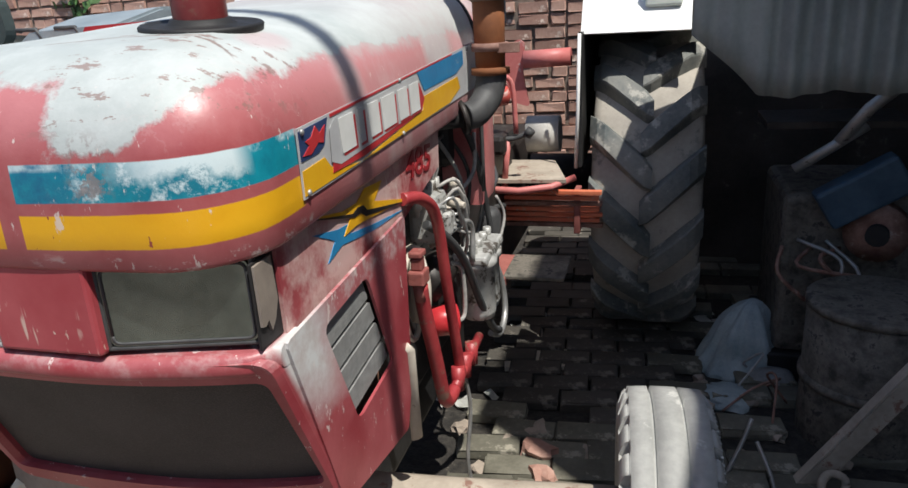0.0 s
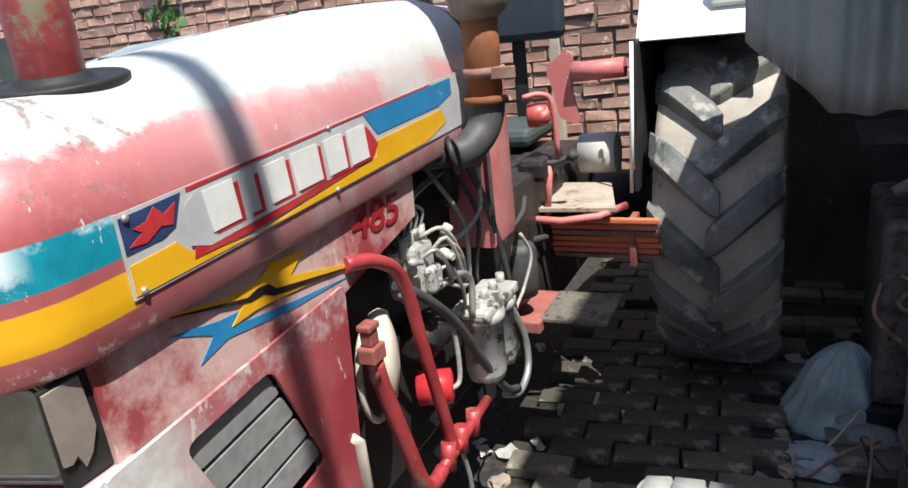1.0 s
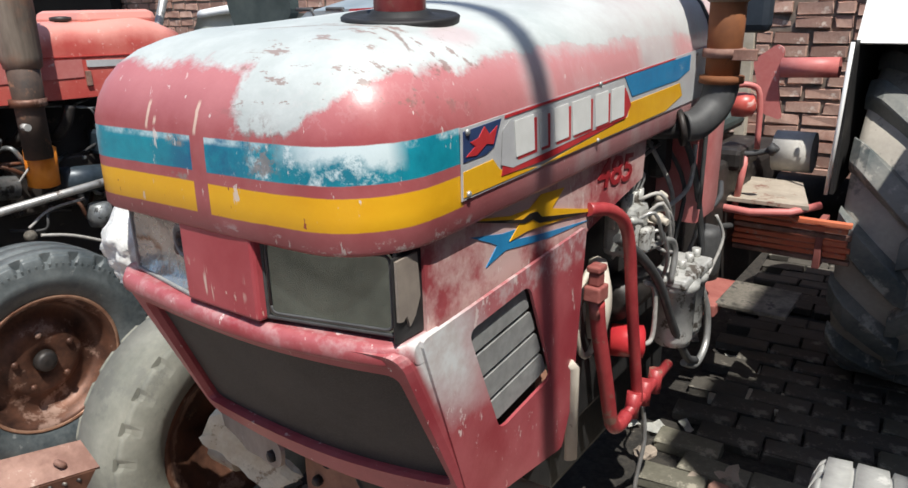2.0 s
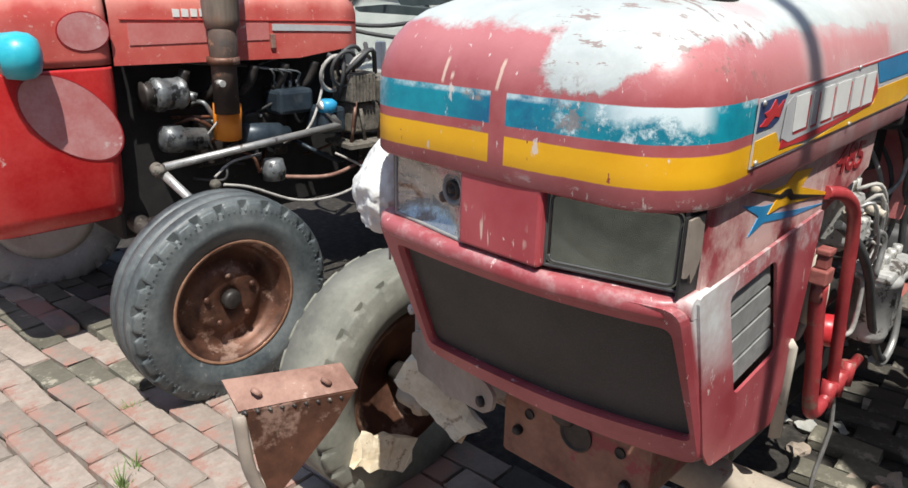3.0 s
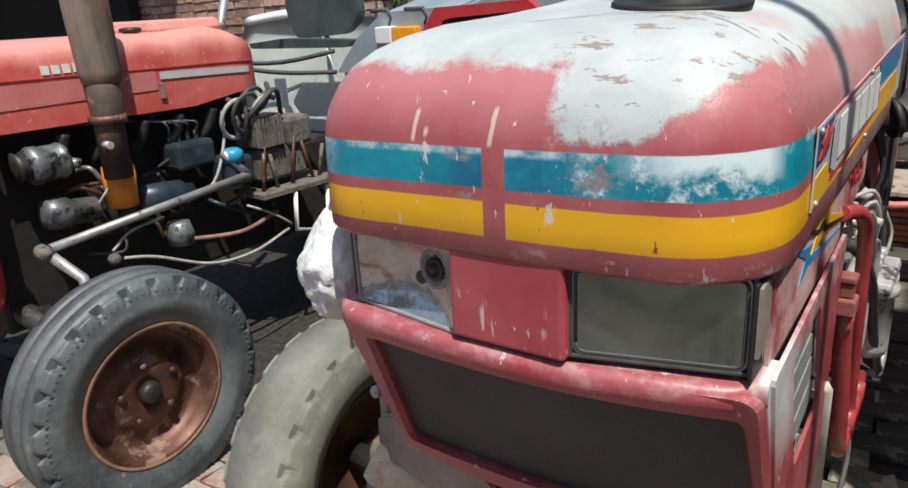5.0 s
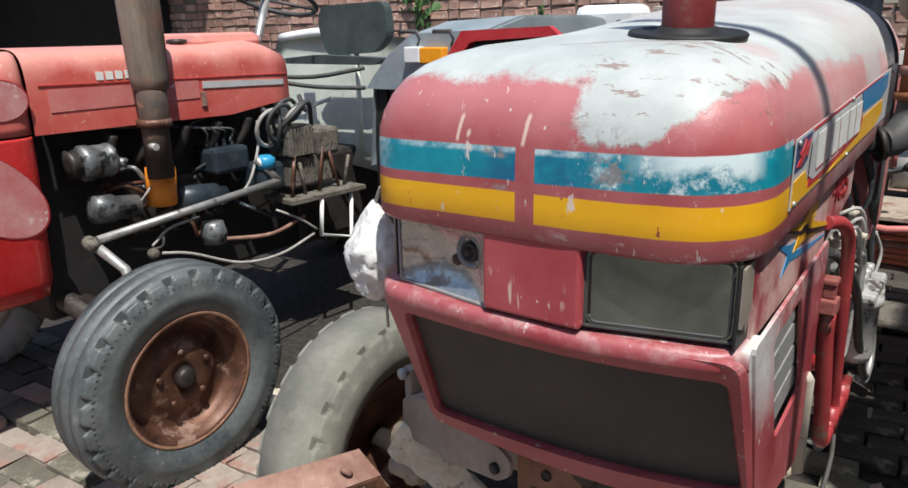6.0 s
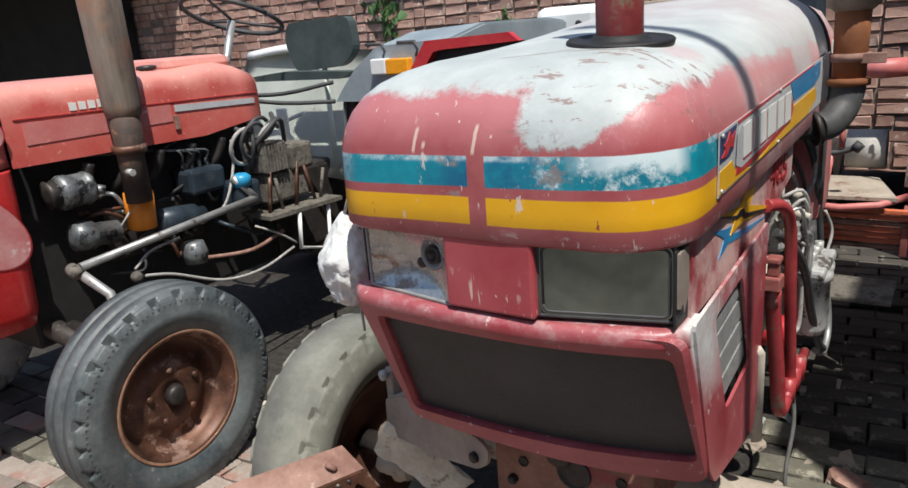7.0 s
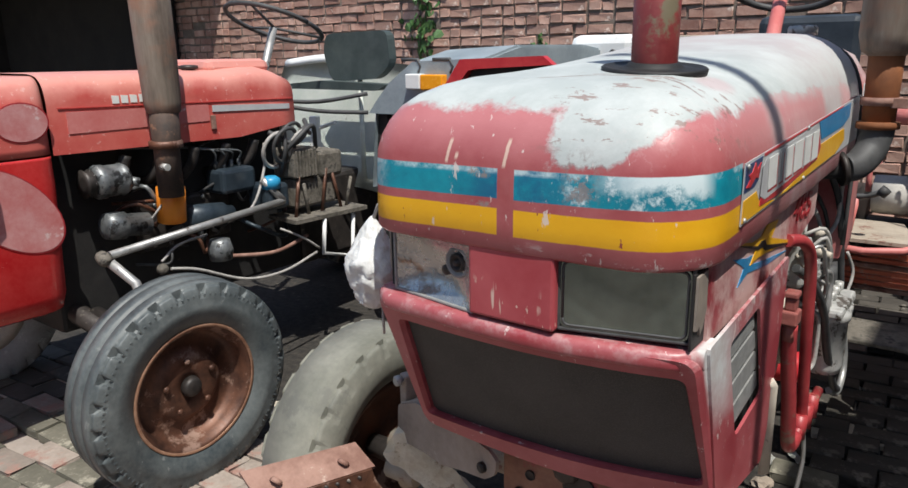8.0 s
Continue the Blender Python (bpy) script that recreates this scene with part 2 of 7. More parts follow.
    for sx, lo, hi in ((-0.115, 1.385, 1.43), (0.0, 1.385, 1.435), (-0.095, 1.392, 1.408)):
        line = k.math("ABSOLUTE", k.math("SUBTRACT", k.math("SUBTRACT", x, sx), k.math("ADD", k.mul(k.math("SUBTRACT", z, lo), 0.16), k.mul(edge, 0.12))))
        col = k.mix(k.mul(k.step(line, 0.004, 0.002), k.step(z, lo, lo + 0.006), k.step(z, hi, hi - 0.006), k.step(y, 0.3, 0.25), 0.85), col, (0.68, 0.52, 0.42))
    rough = k.math("ADD", k.mul(n1, 0.25), k.math("ADD", k.mul(bare, 0.16), 0.26))
    return k.done(col, rough, 0.0, k.math("ADD", k.mul(bare, 0.4), n1), 0.0015)


def skirt_paint():
    k = Nodes("faded_red_paint")
    x, y, z = k.xyz()
    n1, n2 = k.noise(5.0, 6.0, 0.7), k.noise(30.0, 4.0, 0.7)
    red = k.mix(k.step(n1, 0.35, 0.65), (0.315, 0.054, 0.062), (0.42, 0.118, 0.124))
    pale = k.mul(k.step(k.math("ADD", n1, k.mul(n2, 0.25)), 0.52, 0.68), 0.8)
    col = k.mix(pale, red, (0.62, 0.46, 0.42))
    chips = k.step(k.noise(60.0, 4.0, 0.7, (1.0, 1.0, 0.3)), 0.66, 0.68)
    col = k.mix(k.mul(chips, 0.7), col, (0.66, 0.58, 0.54))
    return k.done(col, k.math("ADD", k.mul(n1, 0.3), 0.28), 0.0, n1, 0.001)


def wing_paint():
    """Red chin and skirt, worn to primer at the side's front; ledge paled by chips and sunlight."""
    k = Nodes("worn_skirt_paint")
    x, y, z = k.xyz()
    n1, n2 = k.noise(6.0, 6.0, 0.7), k.noise(28.0, 4.0, 0.7)
    red = k.mix(k.step(n1, 0.35, 0.65), (0.305, 0.042, 0.052), (0.41, 0.098, 0.108))
    ze = k.math("ADD", z, k.mul(k.math("SUBTRACT", n1, 0.5), 0.16))
    ye = k.math("ADD", y, k.mul(k.math("SUBTRACT", n1, 0.5), 0.25))
    # ledge paled for chipped paint and for the sun along it
    ledge = k.mul(k.step(ze, 1.085, 1.112), k.math("ADD", k.mul(k.step(n2, 0.46, 0.62), 0.42), 0.06))
    ledge = k.mul(ledge, k.math("ADD", k.mul(k.step(x, 0.26, 0.31), 0.5), 0.75))
    front = k.mul(k.step(x, 0.30, 0.31), k.step(k.math("SUBTRACT", y, k.mul(k.math("SUBTRACT", 1.1, z), 0.45)), 0.078, 0.092), k.step(k.math("SUBTRACT", ye, k.mul(k.math("SUBTRACT", 1.1, z), 0.45)), 0.30, 0.16), k.step(ze, 0.94, 1.04))
    pale = k.math("MAXIMUM", ledge, front)
    col = k.mix(pale, red, k.mix(k.step(n2, 0.4, 0.65), (0.66, 0.66, 0.65), (0.55, 0.50, 0.48)))
    chips = k.step(k.noise(45.0, 4.0, 0.75, (1.0, 1.0, 0.4)), 0.64, 0.67)
    col = k.mix(k.mul(chips, 0.7), col, (0.70, 0.62, 0.58))
    return k.done(col, k.math("ADD", k.mul(n1, 0.3), 0.25), 0.0, n1, 0.001)


def faded_sunlit():
    """Faded orange-red enamel, painted lighter with height for the sunlit top."""
    k = Nodes("faded_sunlit_red")
    x, y, z = k.xyz()
    n1, n2 = k.noise(3.5, 5.0, 0.65), k.noise(34.0, 4.0, 0.7)
    red = k.mix(k.step(n1, 0.35, 0.65), (0.48, 0.072, 0.06), (0.58, 0.155, 0.125))
    up = k.step(k.math("ADD", z, k.mul(k.math("SUBTRACT", n1, 0.5), 0.14)), 1.40, 1.47)
    col = k.mix(k.mul(up, 0.75), red, (0.70, 0.33, 0.27))
    col = k.mix(k.mul(k.step(n2, 0.62, 0.66), 0.4), col, (0.70, 0.5, 0.45))
    return k.done(col, k.math("ADD", k.mul(n1, 0.2), 0.3), 0.0, n1, 0.001)


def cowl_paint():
    """Faded red flanks under a paler top."""
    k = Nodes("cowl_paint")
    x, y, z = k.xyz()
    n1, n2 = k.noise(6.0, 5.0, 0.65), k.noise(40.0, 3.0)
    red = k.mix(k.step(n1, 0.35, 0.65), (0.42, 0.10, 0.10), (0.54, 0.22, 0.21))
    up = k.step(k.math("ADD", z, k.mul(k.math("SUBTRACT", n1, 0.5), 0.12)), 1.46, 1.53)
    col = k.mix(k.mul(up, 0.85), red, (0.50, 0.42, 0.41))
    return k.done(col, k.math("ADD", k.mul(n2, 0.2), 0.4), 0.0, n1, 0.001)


def dripped_paint():
    """Red panel with pale runs and chips low down."""
    k = Nodes("dripped_red_paint")
    x, y, z = k.xyz()
    n1, n2 = k.noise(6.0, 5.0, 0.65), k.noise(70.0, 3.0)
    col = k.mix(k.step(n1, 0.35, 0.65), (0.34, 0.045, 0.056), (0.42, 0.085, 0.095))
    runs = k.mul(k.step(k.noise(52.0, 3.0, 0.6, (1.0, 0.2, 0.12)), 0.60, 0.635), k.step(z, 1.195, 1.175), k.step(x, -0.06, -0.045), k.step(n1, 0.42, 0.5))
    specks = k.mul(k.step(k.noise(60.0, 3.0, 0.6, (1.0, 1.0, 0.45)), 0.655, 0.67), k.step(z, 1.20, 1.17))
    foot = k.mul(k.step(k.math("ADD", z, k.mul(k.math("SUBTRACT", n2, 0.5), 0.01)), 1.123, 1.1205), k.step(n1, 0.45, 0.55))
    col = k.mix(k.mul(k.math("MAXIMUM", k.math("MAXIMUM", runs, specks), foot), 0.75), col, (0.66, 0.53, 0.44))
    return k.done(col, k.math("ADD", k.mul(n1, 0.25), 0.3), 0.0, n1, 0.001)


def yard_soil():
    """Pale dust on the open side; oily dirt round the tractors, darkened for shade too."""
    k = Nodes("yard_soil")
    x, y, z = k.xyz()
    n1, n2, n3 = k.noise(3.0, 6.0, 0.65), k.noise(26.0, 5.0, 0.7), k.noise(90.0, 3.0)
    dust = k.mix(k.step(n1, 0.35, 0.65), (0.22, 0.18, 0.15), (0.36, 0.31, 0.27))
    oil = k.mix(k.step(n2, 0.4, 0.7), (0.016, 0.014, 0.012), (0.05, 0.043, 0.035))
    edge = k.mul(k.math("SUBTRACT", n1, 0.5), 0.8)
    # front ground, out of view, kept pale to bounce light under the nose
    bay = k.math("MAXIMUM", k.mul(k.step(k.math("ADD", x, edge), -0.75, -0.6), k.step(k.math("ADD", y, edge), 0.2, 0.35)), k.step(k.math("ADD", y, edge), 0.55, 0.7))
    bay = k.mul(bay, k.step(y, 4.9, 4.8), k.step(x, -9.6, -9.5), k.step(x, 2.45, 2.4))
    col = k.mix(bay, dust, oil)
    col = k.mix(k.mul(k.step(n2, 0.66, 0.7), 0.5), col, (0.26, 0.23, 0.19))
    return k.done(col, 0.9, 0.0, k.math("ADD", k.mul(n2, 0.6), k.mul(n3, 0.4)), 0.008)


M = {}
M["bonnet"] = bonnet_paint()
M["panel"] = skirt_paint()
M["wing"] = wing_paint()
M["bleached"] = faded_sunlit()
M["slat_red"] = surface("bright_orange_red_paint", (0.60, 0.11, 0.05), (0.68, 0.20, 0.10), 7.0, 0.5, wear=(0.5, 0.36, 0.28), wear_scale=22.0, wear_at=0.6)
M["red2"] = surface("orange_red_paint", (0.50, 0.075, 0.06), (0.60, 0.165, 0.13), 3.0, 0.36, wear=(0.66, 0.47, 0.42), wear_scale=9.0, wear_at=0.62)
M["red"] = surface("red_paint", (0.40, 0.03, 0.03), (0.50, 0.07, 0.06), 6.0, 0.45, wear=(0.30, 0.2, 0.17), wear_scale=18.0, wear_at=0.66)
M["ghost"] = surface("stripped_badge_primer", (0.44, 0.13, 0.125), (0.53, 0.27, 0.26), 9.0, 0.5, wear=(0.60, 0.46, 0.44), wear_scale=11.0, wear_at=0.62)
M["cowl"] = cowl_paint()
M["pinkred"] = surface("sun_faded_red", (0.50, 0.12, 0.11), (0.58, 0.22, 0.20), 4.0, 0.5, wear=(0.65, 0.5, 0.46), wear_scale=14.0, wear_at=0.64)
M["black"] = surface("black_iron", (0.012, 0.012, 0.013), (0.03, 0.028, 0.027), 9.0, 0.6, 0.2, wear=(0.08, 0.06, 0.05), wear_at=0.66)
M["grease"] = surface("oily_casting", (0.02, 0.018, 0.017), (0.06, 0.05, 0.045), 12.0, 0.5, 0.3, wear=(0.16, 0.14, 0.12), wear_scale=20.0, wear_at=0.62)
M["rubber"] = surface("front_tyre_rubber", (0.024, 0.034, 0.040), (0.145, 0.16, 0.158), 4.0, 0.5, wear=(0.19, 0.20, 0.195), wear_scale=18.0, wear_at=0.63, spread=0.17)
M["dusty"] = surface("dusty_tyre_rubber", (0.135, 0.137, 0.112), (0.25, 0.245, 0.205), 5.0, 0.8, wear=(0.15, 0.15, 0.128), wear_scale=6.0, wear_at=0.60)
# paler rubber, with direct sun on these tyres put into the colour
M["pale_lit"] = surface("sunlit_tyre_rubber", (0.26, 0.26, 0.245), (0.42, 0.415, 0.39), 5.0, 0.85, wear=(0.50, 0.49, 0.46), wear_scale=9.0, wear_at=0.6)
M["tread"] = surface("rear_tyre_rubber", (0.29, 0.262, 0.225), (0.43, 0.39, 0.335), 5.0, 0.8, wear=(0.20, 0.19, 0.17), wear_scale=7.0, wear_at=0.58)
M["lug"] = surface("dusty_lug_rubber", (0.07, 0.085, 0.085), (0.22, 0.215, 0.195), 5.0, 0.7, wear=(0.36, 0.345, 0.305), wear_scale=6.0, wear_at=0.54)
M["rim"] = surface("rusty_rim", (0.045, 0.022, 0.016), (0.17, 0.075, 0.045), 8.0, 0.5, 0.35, wear=(0.30, 0.19, 0.145), wear_scale=7.0, wear_at=0.56)
M["rust"] = surface("rusty_steel", (0.19, 0.095, 0.07), (0.34, 0.20, 0.155), 11.0, 0.75, 0.1, spread=0.09, wear=(0.48, 0.36, 0.30), wear_scale=22.0, wear_at=0.62)
M["orust"] = surface("orange_rust", (0.15, 0.052, 0.018), (0.25, 0.09, 0.032), 10.0, 0.8, 0.1, wear=(0.10, 0.05, 0.03), wear_at=0.6)
M["steel"] = surface("dull_steel", (0.30, 0.30, 0.29), (0.48, 0.47, 0.45), 12.0, 0.45, 0.6, wear=(0.12, 0.10, 0.09), wear_scale=18.0, wear_at=0.6)
M["alu"] = surface("cast_aluminium", (0.36, 0.36, 0.34), (0.60, 0.59, 0.56), 14.0, 0.5, 0.3, wear=(0.10, 0.085, 0.07), wear_scale=24.0, wear_at=0.54)
M["cream"] = surface("cream_paint", (0.50, 0.44, 0.36), (0.64, 0.58, 0.49), 10.0, 0.55, wear=(0.25, 0.18, 0.13), wear_scale=20.0, wear_at=0.62)
M["number"] = surface("dark_red_letter", (0.27, 0.012, 0.018), (0.36, 0.03, 0.035), 20.0, 0.4)
M["cast"] = surface("grimy_casting", (0.10, 0.11, 0.115), (0.26, 0.27, 0.27), 16.0, 0.45, 0.5, wear=(0.03, 0.03, 0.03), wear_scale=18.0, wear_at=0.52)
M["tab"] = surface("bare_tab", (0.20, 0.165, 0.14), (0.32, 0.27, 0.22), 9.0, 0.6)
M["flange"] = surface("pale_rim_edge", (0.22, 0.10, 0.06), (0.50, 0.30, 0.20), 9.0, 0.4, 0.45)
M["gloss"] = surface("glossy_red_paint", (0.47, 0.018, 0.02), (0.57, 0.055, 0.05), 4.0, 0.18, wear=(0.64, 0.42, 0.38), wear_scale=12.0, wear_at=0.66)
M["stack"] = surface("stack_paint", (0.14, 0.018, 0.02), (0.25, 0.05, 0.045), 9.0, 0.4, wear=(0.15, 0.125, 0.08), wear_scale=7.0, wear_at=0.53)
M["centre"] = dripped_paint()
M["redrust"] = surface("rusting_red_casting", (0.23, 0.06, 0.052), (0.38, 0.14, 0.115), 9.0, 0.6, wear=(0.30, 0.2, 0.16), wear_scale=16.0, wear_at=0.6, depth=0.003)
M["crimson"] = surface("crimson_tube_paint", (0.27, 0.022, 0.03), (0.42, 0.06, 0.06), 9.0, 0.42, wear=(0.24, 0.13, 0.10), wear_scale=16.0, wear_at=0.6)
M["support"] = surface("rusting_support_casting", (0.17, 0.075, 0.05), (0.36, 0.19, 0.125), 7.0, 0.75, wear=(0.30, 0.07, 0.07), wear_scale=6.0, wear_at=0.56, depth=0.003)
M["flatbar"] = surface("dusty_flat_bar", (0.22, 0.175, 0.14), (0.36, 0.30, 0.245), 7.0, 0.7, 0.05, wear=(0.42, 0.37, 0.31), wear_scale=12.0, wear_at=0.64)
M["blueblack"] = surface("blue_black_enamel", (0.015, 0.024, 0.034), (0.05, 0.068, 0.085), 9.0, 0.4, 0.2, wear=(0.14, 0.14, 0.14), wear_scale=20.0, wear_at=0.66)
M["tan"] = surface("dusty_footplate", (0.28, 0.235, 0.185), (0.44, 0.375, 0.30), 8.0, 0.8, wear=(0.22, 0.12, 0.09), wear_scale=14.0, wear_at=0.58)
M["dull_blue"] = surface("dull_blue_paint", (0.025, 0.06, 0.10), (0.06, 0.115, 0.165), 9.0, 0.5, wear=(0.16, 0.12, 0.10), wear_scale=16.0, wear_at=0.62)
# rusty iron darkened for the shade on the lower exhaust pipe
M["shaded_iron"] = surface("shaded_rusty_iron", (0.035, 0.026, 0.022), (0.10, 0.062, 0.045), 8.0, 0.75, 0.1, wear=(0.20, 0.10, 0.06), wear_scale=12.0, wear_at=0.6)
M["box"] = surface("dusty_oily_iron", (0.04, 0.036, 0.029), (0.22, 0.195, 0.16), 14.0, 0.8, wear=(0.05, 0.045, 0.04), wear_scale=14.0, wear_at=0.56, depth=0.004)
# wood lightened to cream for sun that doesn't reach the boards
M["split_wood"] = surface("sunlit_split_wood", (0.62, 0.50, 0.33), (0.78, 0.69, 0.52), 16.0, 0.7, wear=(0.40, 0.29, 0.18), wear_scale=24.0, wear_at=0.6, depth=0.004)
M["plank"] = surface("pale_plank", (0.42, 0.36, 0.28), (0.55, 0.49, 0.40), 9.0, 0.85, depth=0.004)
M["rubble"] = surface("brick_rubble", (0.30, 0.25, 0.20), (0.45, 0.36, 0.29), 9.0, 0.9, rnd=0.6, depth=0.006)
M["paper_white"] = surface("litter_paper", (0.60, 0.60, 0.56), (0.72, 0.71, 0.66), 14.0, 0.8)
M["weed"] = surface("weed_blade", (0.10, 0.17, 0.04), (0.18, 0.26, 0.08), 30.0, 0.6)
M["slat"] = surface("grey_vent_plastic", (0.20, 0.20, 0.195), (0.28, 0.28, 0.27), 30.0, 0.6, wear=(0.34, 0.33, 0.32), wear_scale=16.0, wear_at=0.66)
M["dusty_white"] = surface("dusty_white_paint", (0.36, 0.34, 0.31), (0.52, 0.50, 0.46), 6.0, 0.8, wear=(0.25, 0.2, 0.17), wear_at=0.62)
M["white"] = surface("white_paint", (0.72, 0.72, 0.70), (0.82, 0.82, 0.80), 5.0, 0.5, wear=(0.5, 0.45, 0.4), wear_at=0.68)
M["orange"] = surface("orange_filter_paint", (0.75, 0.22, 0.02), (0.82, 0.28, 0.03), 12.0, 0.45)
M["blue"] = surface("blue_plastic", (0.02, 0.22, 0.42), (0.03, 0.30, 0.52), 12.0, 0.4)
M["teal"] = surface("teal_paint", (0.02, 0.36, 0.46), (0.04, 0.46, 0.55), 10.0, 0.35)
M["hose"] = surface("hose_rubber", (0.035, 0.035, 0.036), (0.07, 0.07, 0.07), 14.0, 0.6)
M["wire"] = surface("pale_wire", (0.26, 0.25, 0.235), (0.44, 0.42, 0.39), 30.0, 0.5)
M["fender"] = surface("blue_grey_fender", (0.20, 0.245, 0.27), (0.31, 0.36, 0.385), 5.0, 0.4, wear=(0.22, 0.24, 0.25), wear_scale=9.0, wear_at=0.66)
M["pale_green"] = surface("pale_green_paint", (0.58, 0.63, 0.57), (0.74, 0.76, 0.70), 5.0, 0.5, wear=(0.2, 0.18, 0.15), wear_at=0.66)
M["vinyl"] = surface("dark_blue_vinyl", (0.016, 0.024, 0.034), (0.035, 0.045, 0.058), 8.0, 0.5)
M["seat"] = surface("dark_vinyl", (0.035, 0.05, 0.048), (0.07, 0.088, 0.084), 8.0, 0.55)
M["tin"] = surface("galvanised_tin", (0.34, 0.37, 0.35), (0.52, 0.55, 0.52), 4.0, 0.55, 0.1, wear=(0.2, 0.16, 0.13), wear_at=0.68)
M["brick"] = surface("wall_brick", (0.40, 0.20, 0.15), (0.64, 0.43, 0.345), 6.0, 0.9, wear=(0.72, 0.58, 0.49), wear_scale=9.0, wear_at=0.62, rnd=0.6, depth=0.004)
M["brick_rest"] = surface("wall_brick", (0.40, 0.20, 0.15), (0.64, 0.43, 0.345), 6.0, 0.9, wear=(0.72, 0.58, 0.49), wear_scale=9.0, wear_at=0.62, rnd=0.6, depth=0.004, island=True)
M["mortar"] = surface("old_mortar", (0.13, 0.10, 0.08), (0.25, 0.20, 0.165), 12.0, 0.95, depth=0.004)
M["paver"] = surface("worn_floor_brick", (0.20, 0.165, 0.135), (0.40, 0.335, 0.285), 5.0, 0.9, wear=(0.30, 0.175, 0.14), wear_scale=3.2, wear_at=0.52, rnd=0.45, depth=0.004)
# darker copies of the floor brick, for shade as well as oil
M["oily"] = surface("shade_oil_floor_brick", (0.050, 0.044, 0.036), (0.105, 0.094, 0.078), 5.0, 0.85, wear=(0.19, 0.17, 0.14), wear_scale=8.0, wear_at=0.60, rnd=0.5, depth=0.004)
M["dim_brick"] = surface("dusty_dim_floor_brick", (0.086, 0.080, 0.058), (0.215, 0.20, 0.155), 5.0, 0.85, wear=(0.31, 0.285, 0.225), wear_scale=8.0, wear_at=0.60, rnd=0.5, depth=0.004)
M["dim_brick_rest"] = surface("dusty_dim_floor_brick_rest", (0.086, 0.080, 0.058), (0.215, 0.20, 0.155), 5.0, 0.85, wear=(0.31, 0.285, 0.225), wear_scale=8.0, wear_at=0.60, rnd=0.5, depth=0.004, island=True)
M["shade_oil_rest"] = surface("shade_oil_floor_brick_rest", (0.050, 0.044, 0.036), (0.105, 0.094, 0.078), 5.0, 0.85, wear=(0.19, 0.17, 0.14), wear_scale=8.0, wear_at=0.60, rnd=0.5, depth=0.004, island=True)
M["paver_rest"] = surface("worn_floor_brick", (0.20, 0.165, 0.135), (0.40, 0.335, 0.285), 5.0, 0.9, wear=(0.30, 0.175, 0.14), wear_scale=3.2, wear_at=0.52, rnd=0.45, depth=0.004, island=True)
M["soil"] = yard_soil()
M["leaf"] = surface("ivy_leaf", (0.04, 0.10, 0.025), (0.09, 0.18, 0.05), 20.0, 0.5)
M["plaster"] = surface("grey_plaster", (0.32, 0.30, 0.28), (0.42, 0.40, 0.37), 3.0, 0.9)
# near-black, with the shade inside the shed put into the colour
M["dark"] = surface("shed_shade_plaster", (0.010, 0.0095, 0.009), (0.022, 0.020, 0.018), 3.0, 0.95)
# dark boards carry the shade under the lean-to in their colour
M["boards"] = surface("lean_to_shade_boards", (0.05, 0.042, 0.036), (0.12, 0.10, 0.085), 3.0, 0.9, wear=(0.2, 0.17, 0.14), wear_scale=6.0, wear_at=0.62)
M["yellow"] = surface("yellow_decal", (0.74, 0.36, 0.01), (0.82, 0.46, 0.02), 12.0, 0.35, wear=(0.45, 0.12, 0.03), wear_scale=9.0, wear_at=0.62)
M["decal_blue"] = surface("blue_decal", (0.02, 0.16, 0.36), (0.03, 0.26, 0.50), 10.0, 0.35, wear=(0.3, 0.4, 0.5), wear_at=0.68)
M["decal_navy"] = surface("navy_decal", (0.02, 0.035, 0.10), (0.04, 0.07, 0.17), 10.0, 0.35)
M["decal_red"] = surface("red_decal", (0.45, 0.02, 0.03), (0.55, 0.05, 0.05), 10.0, 0.35)
M["decal_silver"] = surface("silver_decal", (0.42, 0.42, 0.43), (0.54, 0.54, 0.54), 10.0, 0.4)
M["decal_white"] = surface("white_decal", (0.70, 0.70, 0.67), (0.80, 0.80, 0.77), 14.0, 0.4, wear=(0.55, 0.5, 0.46), wear_at=0.66)
M["decal_black"] = surface("black_decal", (0.015, 0.012, 0.012), (0.03, 0.025, 0.02), 14.0, 0.4)
M["poly"] = surface("white_polythene", (0.62, 0.62, 0.60), (0.76, 0.76, 0.74), 18.0, 0.3, depth=0.006)
M["bluebag"] = surface("blue_grey_sack", (0.24, 0.30, 0.31), (0.42, 0.47, 0.47), 9.0, 0.6, depth=0.01)


def silencer_mat():
    k = Nodes("streaked_silencer")
    a, b, f = k.noise(9.0, 5.0, 0.7, (1.0, 1.0, 0.16)), k.noise(6.0, 4.0), k.noise(60.0, 3.0)
    col = k.mix(k.step(a, 0.36, 0.64), (0.085, 0.062, 0.047), (0.235, 0.19, 0.15))
    col = k.mix(k.mul(k.step(b, 0.5, 0.66), 0.7), col, (0.24, 0.115, 0.07))
    return k.done(col, 0.7, 0.15, k.math("ADD", a, k.mul(f, 0.3)), 0.001)


M["silencer"] = silencer_mat()


